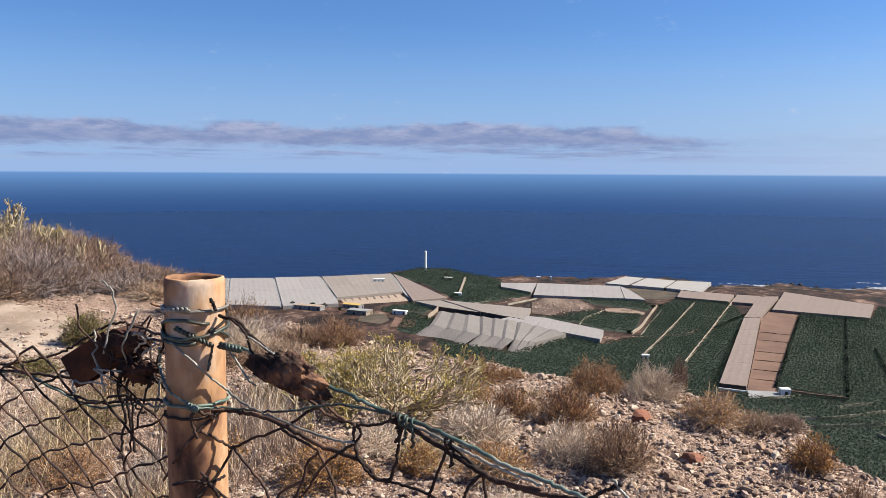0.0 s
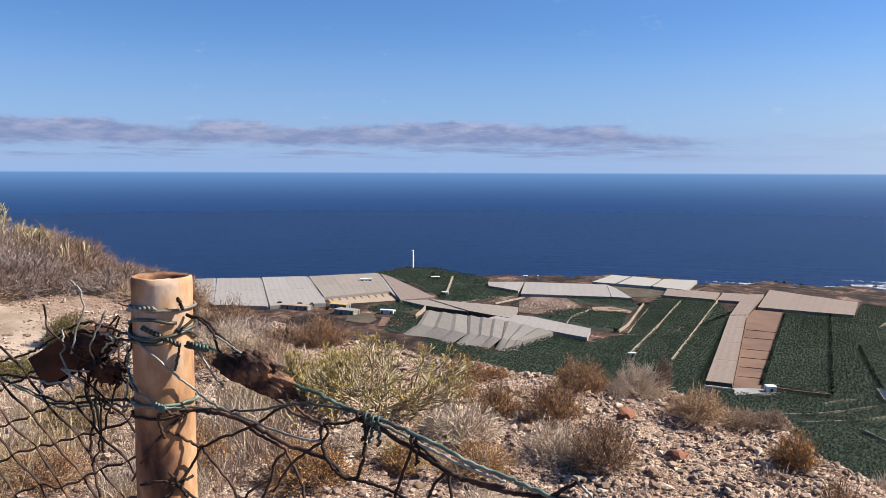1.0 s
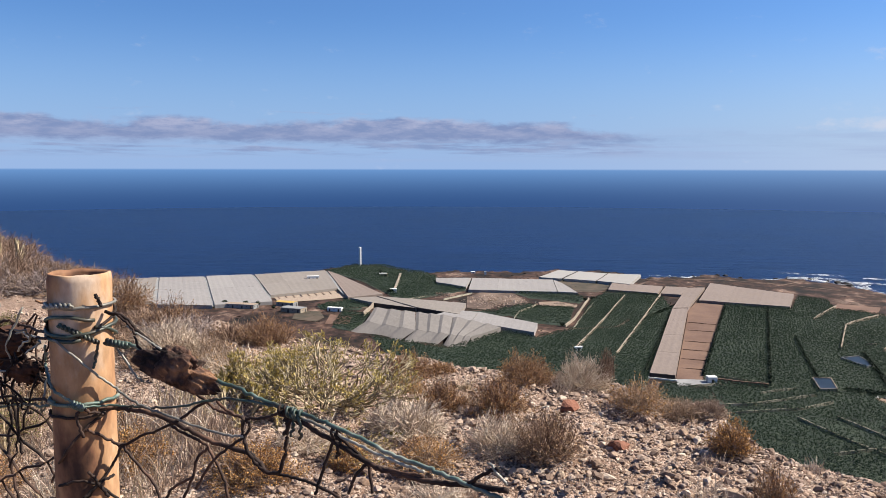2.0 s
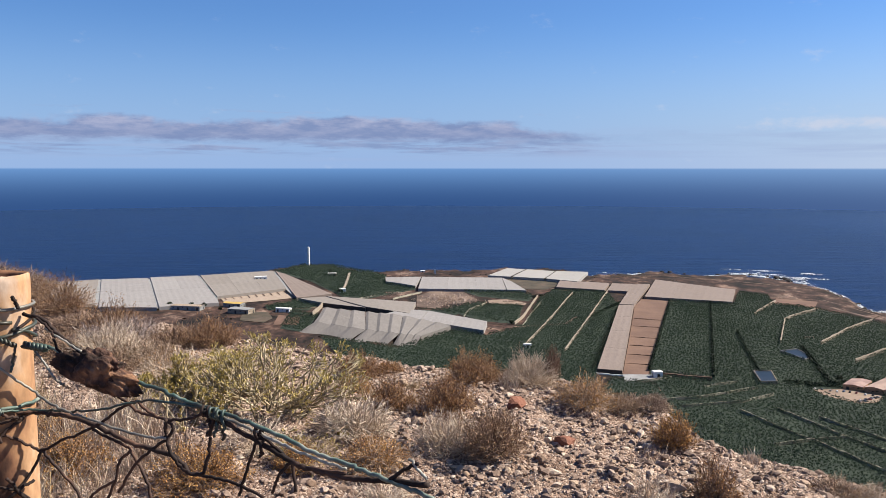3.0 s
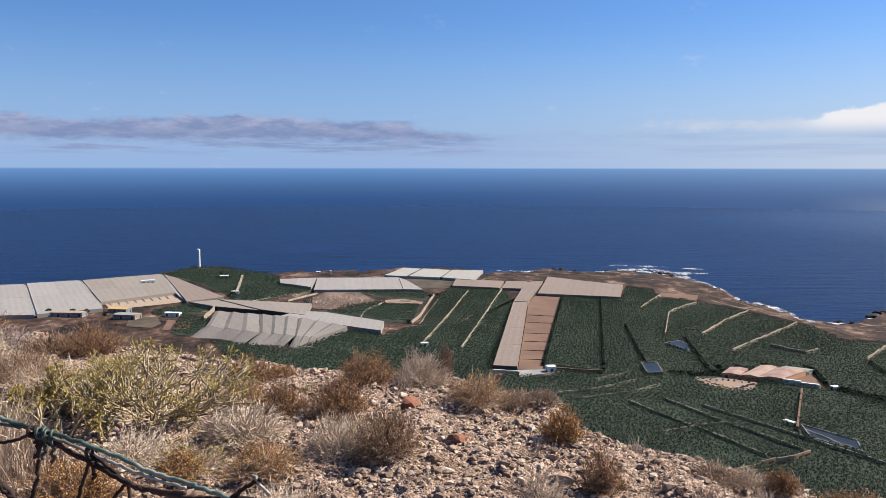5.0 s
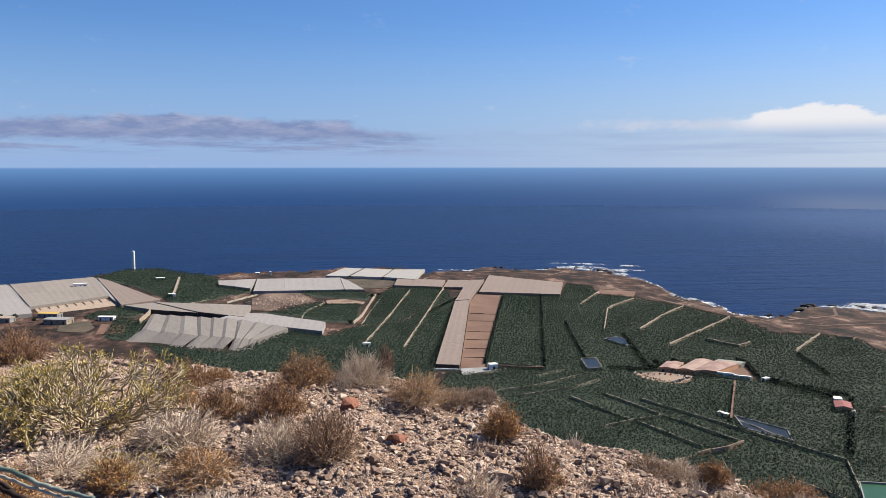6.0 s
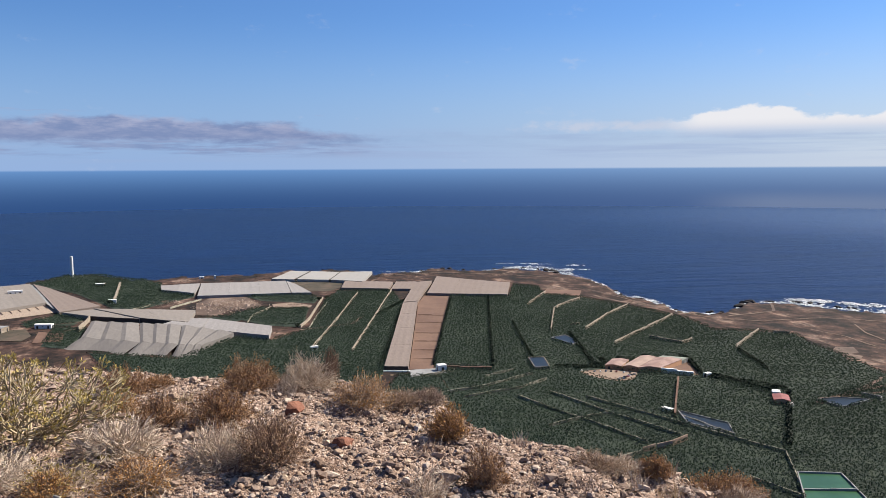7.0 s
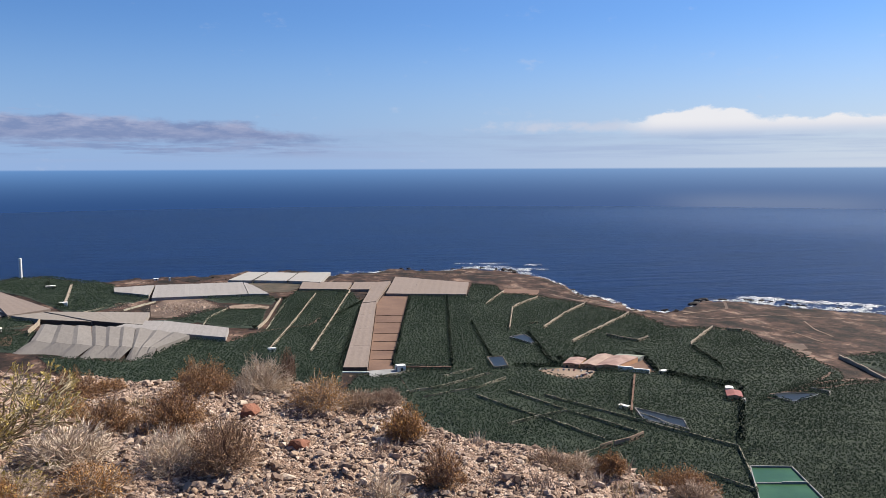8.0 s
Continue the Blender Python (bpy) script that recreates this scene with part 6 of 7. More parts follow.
spurge(-7.72, 10.0, 0.68, 0.55, "bare pale-limbed spurge tree on the mound", 4, 7, False, 1.9, "bare_spurge_tree")
for b, r, w in ((43.6, 14.6, 1.0), (42.6, 15.5, 1.3), (41.6, 15.6, 1.0), (40.0, 15.0, 0.9), (39.0, 14.2, 0.8)):
    spurge(-math.sin(radians(b)) * r, math.cos(radians(b)) * r, w, w * 0.6, "yellow-green spurge bush on top of the mound", 4, 16, lush=0.8, stem=1.1, green=0.8)
twig_shrub("shrub", -0.39, 5.12, 0.42, 0.27, M_BROWNTWIG, M_RUSTLEAF, "dense rust-brown dry shrub on stony soil", 1.7)
twig_shrub("shrub", -0.79, 5.20, 0.34, 0.23, M_BROWNTWIG, M_RUSTLEAF, "rust-brown dry shrub beside a denser one", 1.0)
twig_shrub("shrub", -2.72, 6.98, 0.56, 0.33, M_BROWNTWIG, M_RUSTLEAF, "dark rust-brown shrub on the crest", 1.2)
twig_shrub("shrub", -3.79, 7.28, 0.62, 0.38, M_BROWNTWIG, M_RUSTLEAF, "rust-brown shrub with grey twigs on the crest", 0.9)
twig_shrub("shrub", -4.95, 8.30, 0.75, 0.48, M_BROWNTWIG, M_RUSTLEAF, "rust-brown shrub at the foot of the mound", 1.0)
twig_shrub("shrub", -0.26, 5.80, 0.46, 0.25, M_BROWNTWIG, M_RUSTLEAF, "low rust-brown shrub on the crest", 1.5)
twig_shrub("shrub", 0.15, 5.84, 0.46, 0.25, M_PALETWIG, M_BROWNLEAF, "silver-grey wiry dry shrub on the crest", 0.15, 1.4)
twig_shrub("shrub", 0.33, 5.90, 0.16, 0.30, M_BROWNTWIG, M_MAUVELEAF, "thin dark upright bush on the crest", 0.4, 0.5, spread=0.6)
twig_shrub("shrub", 0.51, 5.34, 0.42, 0.23, M_TWIG, M_ORANGELEAF, "tan-brown dry shrub at the edge of the slope", 0.8)
twig_shrub("shrub", 0.80, 5.40, 0.34, 0.15, M_TWIG, M_BROWNLEAF, "low grey wiry shrub at the edge of the slope", 0.3, 1.2)
twig_shrub("shrub", 0.98, 5.40, 0.26, 0.13, M_TWIG, M_MAUVELEAF, "low dark grey shrub at the edge of the slope", 0.8, 1.2)
twig_shrub("dead_shrub", -0.91, 4.62, 0.50, 0.24, M_PALETWIG, None, "bleached dead shrub of bare pale twigs", 0, 1.1, (0.25, -0.2), 1.5)
twig_shrub("shrub", -0.32, 4.26, 0.40, 0.23, M_PALETWIG, M_BROWNLEAF, "pale grey wiry dry shrub on gravel", 0.15, 1.2)
twig_shrub("shrub", -0.05, 4.13, 0.37, 0.29, M_BROWNTWIG, M_BROWNLEAF, "brown dry shrub beside a grey one", 0.9, 1.0)
twig_shrub("shrub", 0.97, 4.62, 0.27, 0.21, M_BROWNTWIG, M_ORANGELEAF, "small orange-brown shrub at the edge of the slope", 1.2)
twig_shrub("shrub", 1.02, 3.87, 0.25, 0.24, M_BROWNTWIG, M_RUSTLEAF, "small rust-brown shrub with upright twigs", 0.7, 0.8)
twig_shrub("shrub", -1.50, 3.68, 0.50, 0.22, M_BROWNTWIG, M_ORANGELEAF, "low orange-brown shrub behind the wire fence", 1.4)
twig_shrub("shrub", -2.20, 3.72, 0.45, 0.22, M_BROWNTWIG, M_ORANGELEAF, "low orange-brown shrub behind the wire fence", 1.3)
twig_shrub("shrub", -1.08, 3.95, 0.24, 0.15, M_BROWNTWIG, M_ORANGELEAF, "small yellowish-brown shrub behind the wire fence", 1.3)
twig_shrub("shrub", -3.42, 6.50, 0.70, 0.34, M_PALETWIG, M_BROWNLEAF, "wide pale grey dry shrub", 0.2, 1.2)
twig_shrub("shrub", -2.98, 6.35, 0.60, 0.24, M_TWIG, M_BROWNLEAF, "pinkish-brown dry shrub behind a spurge", 0.9, 1.0)
twig_shrub("shrub", -2.50, 5.75, 0.55, 0.24, M_PALETWIG, M_ORANGELEAF, "pale dry shrub beside a spurge", 0.5)
twig_shrub("shrub", -0.95, 6.20, 0.24, 0.11, M_BROWNTWIG, M_RUSTLEAF, "small rust-brown shrub on the crest", 1.0)
twig_shrub("shrub", -0.72, 4.15, 0.26, 0.13, M_BROWNTWIG, M_RUSTLEAF, "small rust-brown shrub on gravel", 0.9)
twig_shrub("shrub", -1.16, 6.02, 0.36, 0.24, M_BROWNTWIG, M_RUSTLEAF, "rust-brown shrub behind a spurge bush", 1.0)
twig_shrub("shrub", -1.10, 5.60, 0.26, 0.20, M_TWIG, M_ORANGELEAF, "tan dry shrub beside a spurge bush", 0.9)
twig_shrub("shrub", 1.74, 4.24, 0.30, 0.10, M_TWIG, M_BROWNLEAF, "low grey dry shrub at the edge of the slope", 0.3)
twig_shrub("shrub", 1.90, 4.20, 0.26, 0.10, M_PALETWIG, M_BROWNLEAF, "low pale dry shrub at the edge of the slope", 0.3)
twig_shrub("shrub", 2.08, 4.16, 0.18, 0.13, M_BROWNTWIG, M_RUSTLEAF, "small rust-brown shrub at the edge of the slope", 1.1)
twig_shrub("shrub", 2.42, 3.98, 0.42, 0.15, M_BROWNTWIG, M_RUSTLEAF, "wide rust-brown shrub at the edge of the slope", 1.5, 1.2)
twig_shrub("shrub", 2.36, 3.72, 0.30, 0.11, M_TWIG, M_BROWNLEAF, "bleached grey shrub before a rust-brown one", 0.1)
twig_shrub("shrub", 0.70, 3.78, 0.27, 0.20, M_PALETWIG, M_BROWNLEAF, "sparse grey twiggy shrub on gravel", 0.1, 0.6)
twig_shrub("shrub", -0.66, 3.98, 0.40, 0.17, M_TWIG, M_ORANGELEAF, "low tan-brown scrub on gravel", 1.0)
twig_shrub("shrub", -1.05, 4.05, 0.40, 0.14, M_TWIG, M_TIPS, "low yellowish scrub on gravel", 0.5)
twig_shrub("dead_shrub", -1.40, 4.25, 0.42, 0.18, M_PALETWIG, None, "bleached dead shrub of bare twigs", 0, 0.7)
twig_shrub("dead_shrub", -0.55, 3.55, 0.36, 0.12, M_PALETWIG, None, "low bleached dead twigs on gravel", 0, 0.5)
twig_shrub("shrub", -4.98, 6.42, 0.42, 0.34, M_BROWNTWIG, M_GREENLEAF, "olive-green shrub beside a sandy path", 3.5, 1.2)
twig_shrub("shrub", -4.6, 5.3, 0.35, 0.18, M_BROWNTWIG, M_GREENLEAF, "small olive-green shrub beside a sandy path", 2.8)
for x, y, w, h, leaf, label in ((-2.75, 3.35, 0.5, 0.20, M_RUSTLEAF, "low rust-brown shrub among dry grass"), (-3.2, 4.1, 0.55, 0.22, M_GREENLEAF, "low olive shrub among dry grass"), (-2.6, 4.2, 0.4, 0.18, M_ORANGELEAF, "small orange-brown shrub among dry grass"), (-3.6, 4.9, 0.5, 0.2, M_BROWNLEAF, "low brown shrub beside a sandy path"), (-2.05, 3.1, 0.4, 0.18, M_BROWNLEAF, "low brown shrub behind the wire fence")):
    twig_shrub("shrub", x, y, w, h, M_BROWNTWIG, leaf, label, 1.1, 0.8)
# dry grass behind the fence and among the stones
for i in range(30):
    x, y = rng.uniform(-4.2, -1.7), rng.uniform(2.7, 5.4)
    grass(x, y, rng.uniform(0.3, 0.6), rng.uniform(0.12, 0.26), (M_STRAW, M_PALETWIG, M_TWIG)[i % 3], 200)
for i in range(40):
    b, r = rng.uniform(-38, 24), rng.uniform(3.3, 6.4)
    grass(-math.sin(radians(b)) * r, math.cos(radians(b)) * r, rng.uniform(0.08, 0.22), rng.uniform(0.04, 0.10), (M_STRAW, M_TWIG, M_PALETWIG)[i % 3], 50)
for m, label in ((M_STRAW, "dry straw-coloured grass on the hillside"), (M_PALETWIG, "bleached dry stalks on the hillside"), (M_TWIG, "grey dry stalks among stones")):
    vs, fs, k = [], [], 0
    for v, f in GRASS[m]:
        vs.append(v)
        fs.append(f + k)
        k += len(v)
    tagged(new("dry_grass", big_mesh("dry_grass", np.concatenate(vs), np.concatenate(fs), m, False)), label, "grass", kind="stuff")
# scrub on the mound
MOUND = [(M_GREYTWIG, M_MAUVELEAF, 0.35, "purplish-grey dry shrub on the mound"), (M_BROWNTWIG, M_MAUVELEAF, 0.9, "dark mauve-brown dry shrub on the mound"), (M_GREYTWIG, M_MAUVELEAF, 0.15, "pale grey bare-twigged shrub on the mound"), (M_BROWNTWIG, M_BROWNLEAF, 0.6, "brown dry shrub on the mound"), (M_TWIG, M_ORANGELEAF, 0.6, "tan dry shrub on the mound")]
for i in range(46):
    b = rng.uniform(33, 47)
    edge = float(np.interp(b, BEARING, SHOULDER))
    r = max(11.0, edge - 3.0) + rng.uniform(0.0, 1.0) * (edge - max(11.0, edge - 3.0) + 0.4) if i % 2 else 11.2 + rng.uniform(0.0, 1.0) * max(0.4, edge - 11.0)
    x, y = -math.sin(radians(b)) * r, math.cos(radians(b)) * r
    tw, lf, leafy, label = MOUND[i % 5]
    twig_shrub("shrub", x, y, rng.uniform(0.7, 1.4), rng.uniform(0.28, 0.55) * (0.55 if b < 37 else 1), tw, lf, label, leafy, 0.5, thick=1.5)
for b, r, w, h, k in ((41.2, 11.4, 1.5, 0.80, 0), (39.0, 11.5, 1.2, 0.40, 1), (43.5, 11.2, 1.5, 0.72, 3), (37.0, 11.8, 1.2, 0.5, 1), (35.3, 11.2, 0.9, 0.34, 2), (33.8, 10.6, 0.6, 0.2, 4), (29.5, 8.6, 0.8, 0.2, 1), (27.0, 7.9, 0.8, 0.22, 2), (23.5, 7.7, 0.7, 0.2, 3), (31.0, 7.6, 0.7, 0.2, 3), (28.5, 6.9, 0.7, 0.2, 3)):
    tw, lf, leafy, label = MOUND[k]
    twig_shrub("shrub", -math.sin(radians(b)) * r, math.cos(radians(b)) * r, w, h, tw, lf, label.replace("on the mound", "beside the path"), leafy, 0.8, thick=1.6)


# ---- the fence ----
def smooth(pts, n=10):
    """A smooth line through the given points."""
    p = np.array(pts, float)
    p = np.concatenate((2 * p[:1] - p[1:2], p, 2 * p[-1:] - p[-2:-1]))
    out = []
    for i in range(1, len(p) - 2):
        t = np.linspace(0, 1, n, endpoint=False)[:, None]
        a, b, c, d = p[i - 1:i + 3]
        out.append(0.5 * (2 * b + (c - a) * t + (2 * a - 5 * b + 4 * c - d) * t ** 2 + (3 * b - a - 3 * c + d) * t ** 3))
    return np.concatenate(out + [p[-2:-1]])


def wobbly(pts, n=10, amp=0.0012):
    p = smooth(pts, n)
    p[1:-1] += rng.normal(0, amp, (len(p) - 2, 3))
    return p


POST = np.array((-0.347, 0.580))
TOP = 1.516
fence = thing("wire_fence", "rusty sagging chain-link fence patched with green wire", "fence", at=(POST[0], POST[1], gz(*POST)))
FB = np.array((POST[0], POST[1], gz(*POST)))


def strand(name, pts, r, material, label="", parent=None, n=10, amp=0.0012, sides=7):
    b = Build()
    b.tube(wobbly(pts, n, amp) - FB, r, sides)
    return part(name, b, material, parent or fence, label, True)


def fence_post():
    """A steel pipe post, open at the top, with a worn rim."""
    z0 = gz(*POST) - 0.25
    g = new("fence_post")
    g.location = (*POST, gz(*POST))
    tagged(g, "sun-faded orange rusty steel pipe fence post", "post")
    b = Build()
    th = np.arange(40) * 2 * np.pi / 40
    prof = [(0.0236, z0), (0.0236, 0.6), (0.0236, 1.1), (0.0238, 1.3), (0.0236, TOP - 0.045), (0.0239, TOP - 0.006), (0.0234, TOP - 0.001), (0.0224, TOP), (0.0212, TOP - 0.003), (0.0208, TOP - 0.05), (0.0208, 1.0)]
    vs = []
    for k, (r, z) in enumerate(prof):
        rr = r * (1 + 0.012 * np.sin(th * 3 + k) + (0.02 * (hashed(np.arange(40), k, 3) - 0.5) if 4 <= k <= 8 else 0))
        zz = z + (0.0016 * (vnoise(np.cos(th) * 4 + 9, np.sin(th) * 4 + 9, 4) - 0.6) if 4 < k < 9 else 0 * th)
        vs.append(np.stack((rr * np.cos(th), rr * np.sin(th), zz - gz(*POST)), 1))
    f = [(i * 40 + j, i * 40 + (j + 1) % 40, (i + 1) * 40 + (j + 1) % 40, (i + 1) * 40 + j) for i in range(len(prof) - 1) for j in range(40)]
    b.add(np.concatenate(vs), f)
    part("pipe", b, M_PIPE, g, "", True)
    b = Build()
    b.box((0, 0, 0.02), (0.22, 0.20, 0.10), 0.4, 0.8)
    part("footing", b, M_CONC, g, "rough concrete footing")


fence_post()


def coil(z, turns, r, material, label, start=0.0, climb=0.004, lift=0.0):
    """Wire wound round the post."""
    n = int(26 * turns)
    a = start + np.linspace(0, 2 * np.pi * turns, n)
    rr = 0.0240 + r + 0.0007 * np.sin(a * 5)
    zz = z + climb * np.linspace(0, turns, n) + lift * np.sin(a) + rng.normal(0, 0.0005, n)
    b = Build()
    b.tube(np.stack((POST[0] + rr * np.cos(a), POST[1] + rr * np.sin(a), zz), 1) - FB, r, 7)
    part("binding_wire", b, material, fence, label, True)


coil(1.491, 1.05, 0.0013, M_GREYWIRE, "grey binding wire", -2.5, 0.001)
coil(1.476, 1.3, 0.0015, M_GREENWIRE, "green binding wire", -2.9, -0.004, 0.006)
coil(1.470, 1.0, 0.0014, M_GREENWIRE, "green binding wire", -0.6, 0.004, -0.010)
coil(1.479, 0.8, 0.0012, M_RUSTWIRE, "rusty binding wire", -1.2, 0.003, 0.012)
coil(1.415, 1.1, 0.0014, M_GREENWIRE, "green binding wire", -2.6, 0.001)
coil(1.408, 0.8, 0.0012, M_RUSTWIRE, "rusty binding wire", -2.6, -0.002, 0.003)


def twist(a, b, r, turns, material, label):
    """Two wires twisted together between a and b."""
    a, b = np.array(a, float), np.array(b, float)
    d = (b - a) / np.linalg.norm(b - a)
    s = np.cross(d, (0, 0, 1.0))
    s /= np.linalg.norm(s)
    u = np.cross(d, s)
    n = int(turns * 14)
    t = np.linspace(0, 1, n)
    for ph in (0, np.pi):
        an = ph + t * turns * 2 * np.pi
        p = a + (b - a) * t[:, None] + r * 0.95 * (np.cos(an)[:, None] * s + np.sin(an)[:, None] * u)
        bb = Build()
        bb.tube(p - FB, r, 6)
        part("wire_twist", bb, material, fence, label, True)


twist((-0.362, 0.556, 1.492), (-0.337, 0.554, 1.493), 0.0013, 3, M_GREYWIRE, "twisted grey wire")
twist((-0.350, 0.555, 1.478), (-0.322, 0.562, 1.464), 0.0012, 5, M_GREENWIRE, "twisted green wire")
twist((-0.318, 0.566, 1.464), (-0.300, 0.567, 1.461), 0.0017, 3, M_GREENWIRE, "twisted green wire")
twist((-0.341, 0.554, 1.417), (-0.331, 0.554, 1.414), 0.0018, 2, M_GREENWIRE, "twisted green wire")
# right of the post: tension wires, hanging ends and netting pulled out of shape
strand("tension_wire", [(-0.317, 0.571, 1.463), (-0.303, 0.568, 1.463), (-0.292, 0.565, 1.461), (-0.282, 0.562, 1.455), (-0.271, 0.559, 1.450)], 0.001368, M_GREENWIRE, "green coated tension wire", amp=0.0004, n=8)
strand("tension_wire", [(-0.227, 0.549, 1.445), (-0.200, 0.543, 1.438), (-0.181, 0.538, 1.433), (-0.162, 0.533, 1.429), (-0.155, 0.530, 1.428), (-0.135, 0.521, 1.426), (-0.117, 0.513, 1.423), (-0.096, 0.505, 1.418), (-0.076, 0.496, 1.413), (-0.056, 0.487, 1.411), (-0.038, 0.478, 1.408), (-0.017, 0.469, 1.405), (0.006, 0.458, 1.401)], 0.001444, M_GREENWIRE, "green coated tension wire", amp=0.0004, n=8)
strand("tension_wire", [(-0.160, 0.533, 1.425), (-0.137, 0.523, 1.422), (-0.117, 0.514, 1.418), (-0.096, 0.505, 1.413), (-0.076, 0.496, 1.409), (-0.053, 0.486, 1.407)], 0.001064, M_GREYWIRE, "galvanised grey wire", amp=0.0004, n=8)
strand("tension_wire", [(-0.354, 0.553, 1.467), (-0.331, 0.556, 1.448), (-0.315, 0.570, 1.427), (-0.293, 0.564, 1.417), (-0.271, 0.559, 1.412), (-0.239, 0.551, 1.406), (-0.209, 0.543, 1.403), (-0.196, 0.540, 1.404)], 0.000988, M_GREYWIRE, "galvanised grey wire", amp=0.0004, n=8)
strand("cable", [(-0.341, 0.555, 1.416), (-0.322, 0.573, 1.409), (-0.303, 0.569, 1.410), (-0.278, 0.563, 1.409), (-0.251, 0.556, 1.403), (-0.230, 0.551, 1.396), (-0.205, 0.545, 1.392), (-0.191, 0.541, 1.390), (-0.179, 0.538, 1.379)], 0.001824, M_RUSTWIRE, "thick rusty wire", amp=0.0004, n=8)
strand("cable", [(-0.167, 0.535, 1.425), (-0.144, 0.526, 1.420), (-0.119, 0.515, 1.412), (-0.096, 0.505, 1.404), (-0.083, 0.500, 1.401), (-0.060, 0.489, 1.401), (-0.038, 0.479, 1.403), (-0.017, 0.470, 1.406), (0.002, 0.461, 1.408)], 0.001824, M_RUSTWIRE, "thick rusty wire", amp=0.0004, n=8)
strand("tension_wire", [(-0.334, 0.555, 1.415), (-0.316, 0.571, 1.412), (-0.288, 0.564, 1.414), (-0.260, 0.557, 1.417), (-0.229, 0.549, 1.426), (-0.209, 0.544, 1.430), (-0.185, 0.538, 1.430), (-0.162, 0.532, 1.429)], 0.000912, M_GREENWIRE, "thin green wire", amp=0.0004, n=8)
strand("loose_wire", [(-0.318, 0.570, 1.465), (-0.303, 0.566, 1.452), (-0.293, 0.563, 1.440), (-0.285, 0.562, 1.434)], 0.000912, M_GREYWIRE, "loose grey wire", amp=0.0004, n=8)
strand("loose_wire", [(-0.238, 0.553, 1.430), (-0.220, 0.549, 1.420), (-0.200, 0.544, 1.417), (-0.191, 0.541, 1.412), (-0.197, 0.543, 1.402)], 0.00114, M_RUSTWIRE, "rusty loose wire", amp=0.0004, n=8)
strand("loose_wire", [(-0.388, 0.592, 1.453), (-0.388, 0.592, 1.433), (-0.356, 0.554, 1.428), (-0.345, 0.552, 1.422), (-0.334, 0.555, 1.415)], 0.00114, M_GREENWIRE, "loose green wire", amp=0.0004, n=8)
strand("loose_wire", [(-0.322, 0.574, 1.486), (-0.304, 0.569, 1.483), (-0.288, 0.565, 1.472), (-0.272, 0.561, 1.462), (-0.266, 0.560, 1.455)], 0.001444, M_RUSTWIRE, "rusty loose wire", amp=0.0004, n=8)
strand("loose_wire", [(-0.308, 0.568, 1.484), (-0.294, 0.564, 1.475), (-0.289, 0.563, 1.462), (-0.280, 0.561, 1.454)], 0.000988, M_RUSTWIRE, "rusty loose wire", amp=0.0004, n=8)
strand("loose_wire", [(-0.300, 0.566, 1.477), (-0.283, 0.562, 1.469), (-0.267, 0.558, 1.461)], 0.00076, M_GREYWIRE, "loose grey wire", amp=0.0004, n=8)
strand("loose_wire", [(-0.322, 0.563, 1.465), (-0.324, 0.562, 1.453), (-0.325, 0.560, 1.444)], 0.000988, M_GREENWIRE, "cut green wire end", amp=0.0004, n=8)
strand("loose_wire", [(-0.334, 0.555, 1.415), (-0.337, 0.554, 1.406), (-0.333, 0.556, 1.390)], 0.001292, M_RUSTWIRE, "rusty cut wire end", amp=0.0004, n=8)
strand("loose_wire", [(-0.334, 0.554, 1.415), (-0.328, 0.558, 1.410), (-0.322, 0.566, 1.406)], 0.00114, M_RUSTWIRE, "rusty cut wire end", amp=0.0004, n=8)
strand("loose_wire", [(-0.330, 0.555, 1.363), (-0.325, 0.560, 1.352), (-0.321, 0.567, 1.339)], 0.001216, M_RUSTWIRE, "rusty wire barb", amp=0.0004, n=8)
strand("loose_wire", [(-0.318, 0.571, 1.356), (-0.326, 0.560, 1.351), (-0.335, 0.554, 1.341)], 0.001216, M_RUSTWIRE, "rusty wire barb", amp=0.0004, n=8)
strand("loose_wire", [(-0.321, 0.567, 1.492), (-0.322, 0.565, 1.497), (-0.323, 0.563, 1.501)], 0.001368, M_RUSTWIRE, "rusty cut wire end", amp=0.0004, n=8)
strand("loose_wire", [(-0.354, 0.554, 1.493), (-0.387, 0.593, 1.487), (-0.398, 0.596, 1.489)], 0.000988, M_PIPE, "rusty cut wire end", amp=0.0002, n=8)
strand("loose_wire", [(-0.024, 0.473, 1.405), (-0.014, 0.468, 1.414), (-0.004, 0.464, 1.420)], 0.001216, M_RUSTWIRE, "bent rusty wire barb", amp=0.0004, n=8)
strand("loose_wire", [(-0.010, 0.467, 1.422), (-0.005, 0.464, 1.417), (0.001, 0.462, 1.411)], 0.000988, M_GREYWIRE, "cut wire end", amp=0.0004, n=8)
strand("mesh_wire", [(-0.323, 0.570, 1.406), (-0.334, 0.558, 1.395), (-0.351, 0.554, 1.373), (-0.389, 0.594, 1.336)], 0.00114, M_RUSTWIRE, amp=0.0003, n=7)
strand("mesh_wire", [(-0.334, 0.558, 1.396), (-0.323, 0.569, 1.386), (-0.311, 0.571, 1.380), (-0.289, 0.566, 1.391), (-0.267, 0.560, 1.401), (-0.251, 0.556, 1.410), (-0.235, 0.552, 1.422), (-0.222, 0.549, 1.428)], 0.00114, M_RUSTWIRE, amp=0.0003, n=7)
strand("mesh_wire", [(-0.311, 0.571, 1.380), (-0.321, 0.573, 1.362), (-0.327, 0.563, 1.350), (-0.337, 0.556, 1.337)], 0.00114, M_RUSTWIRE, amp=0.0003, n=7)
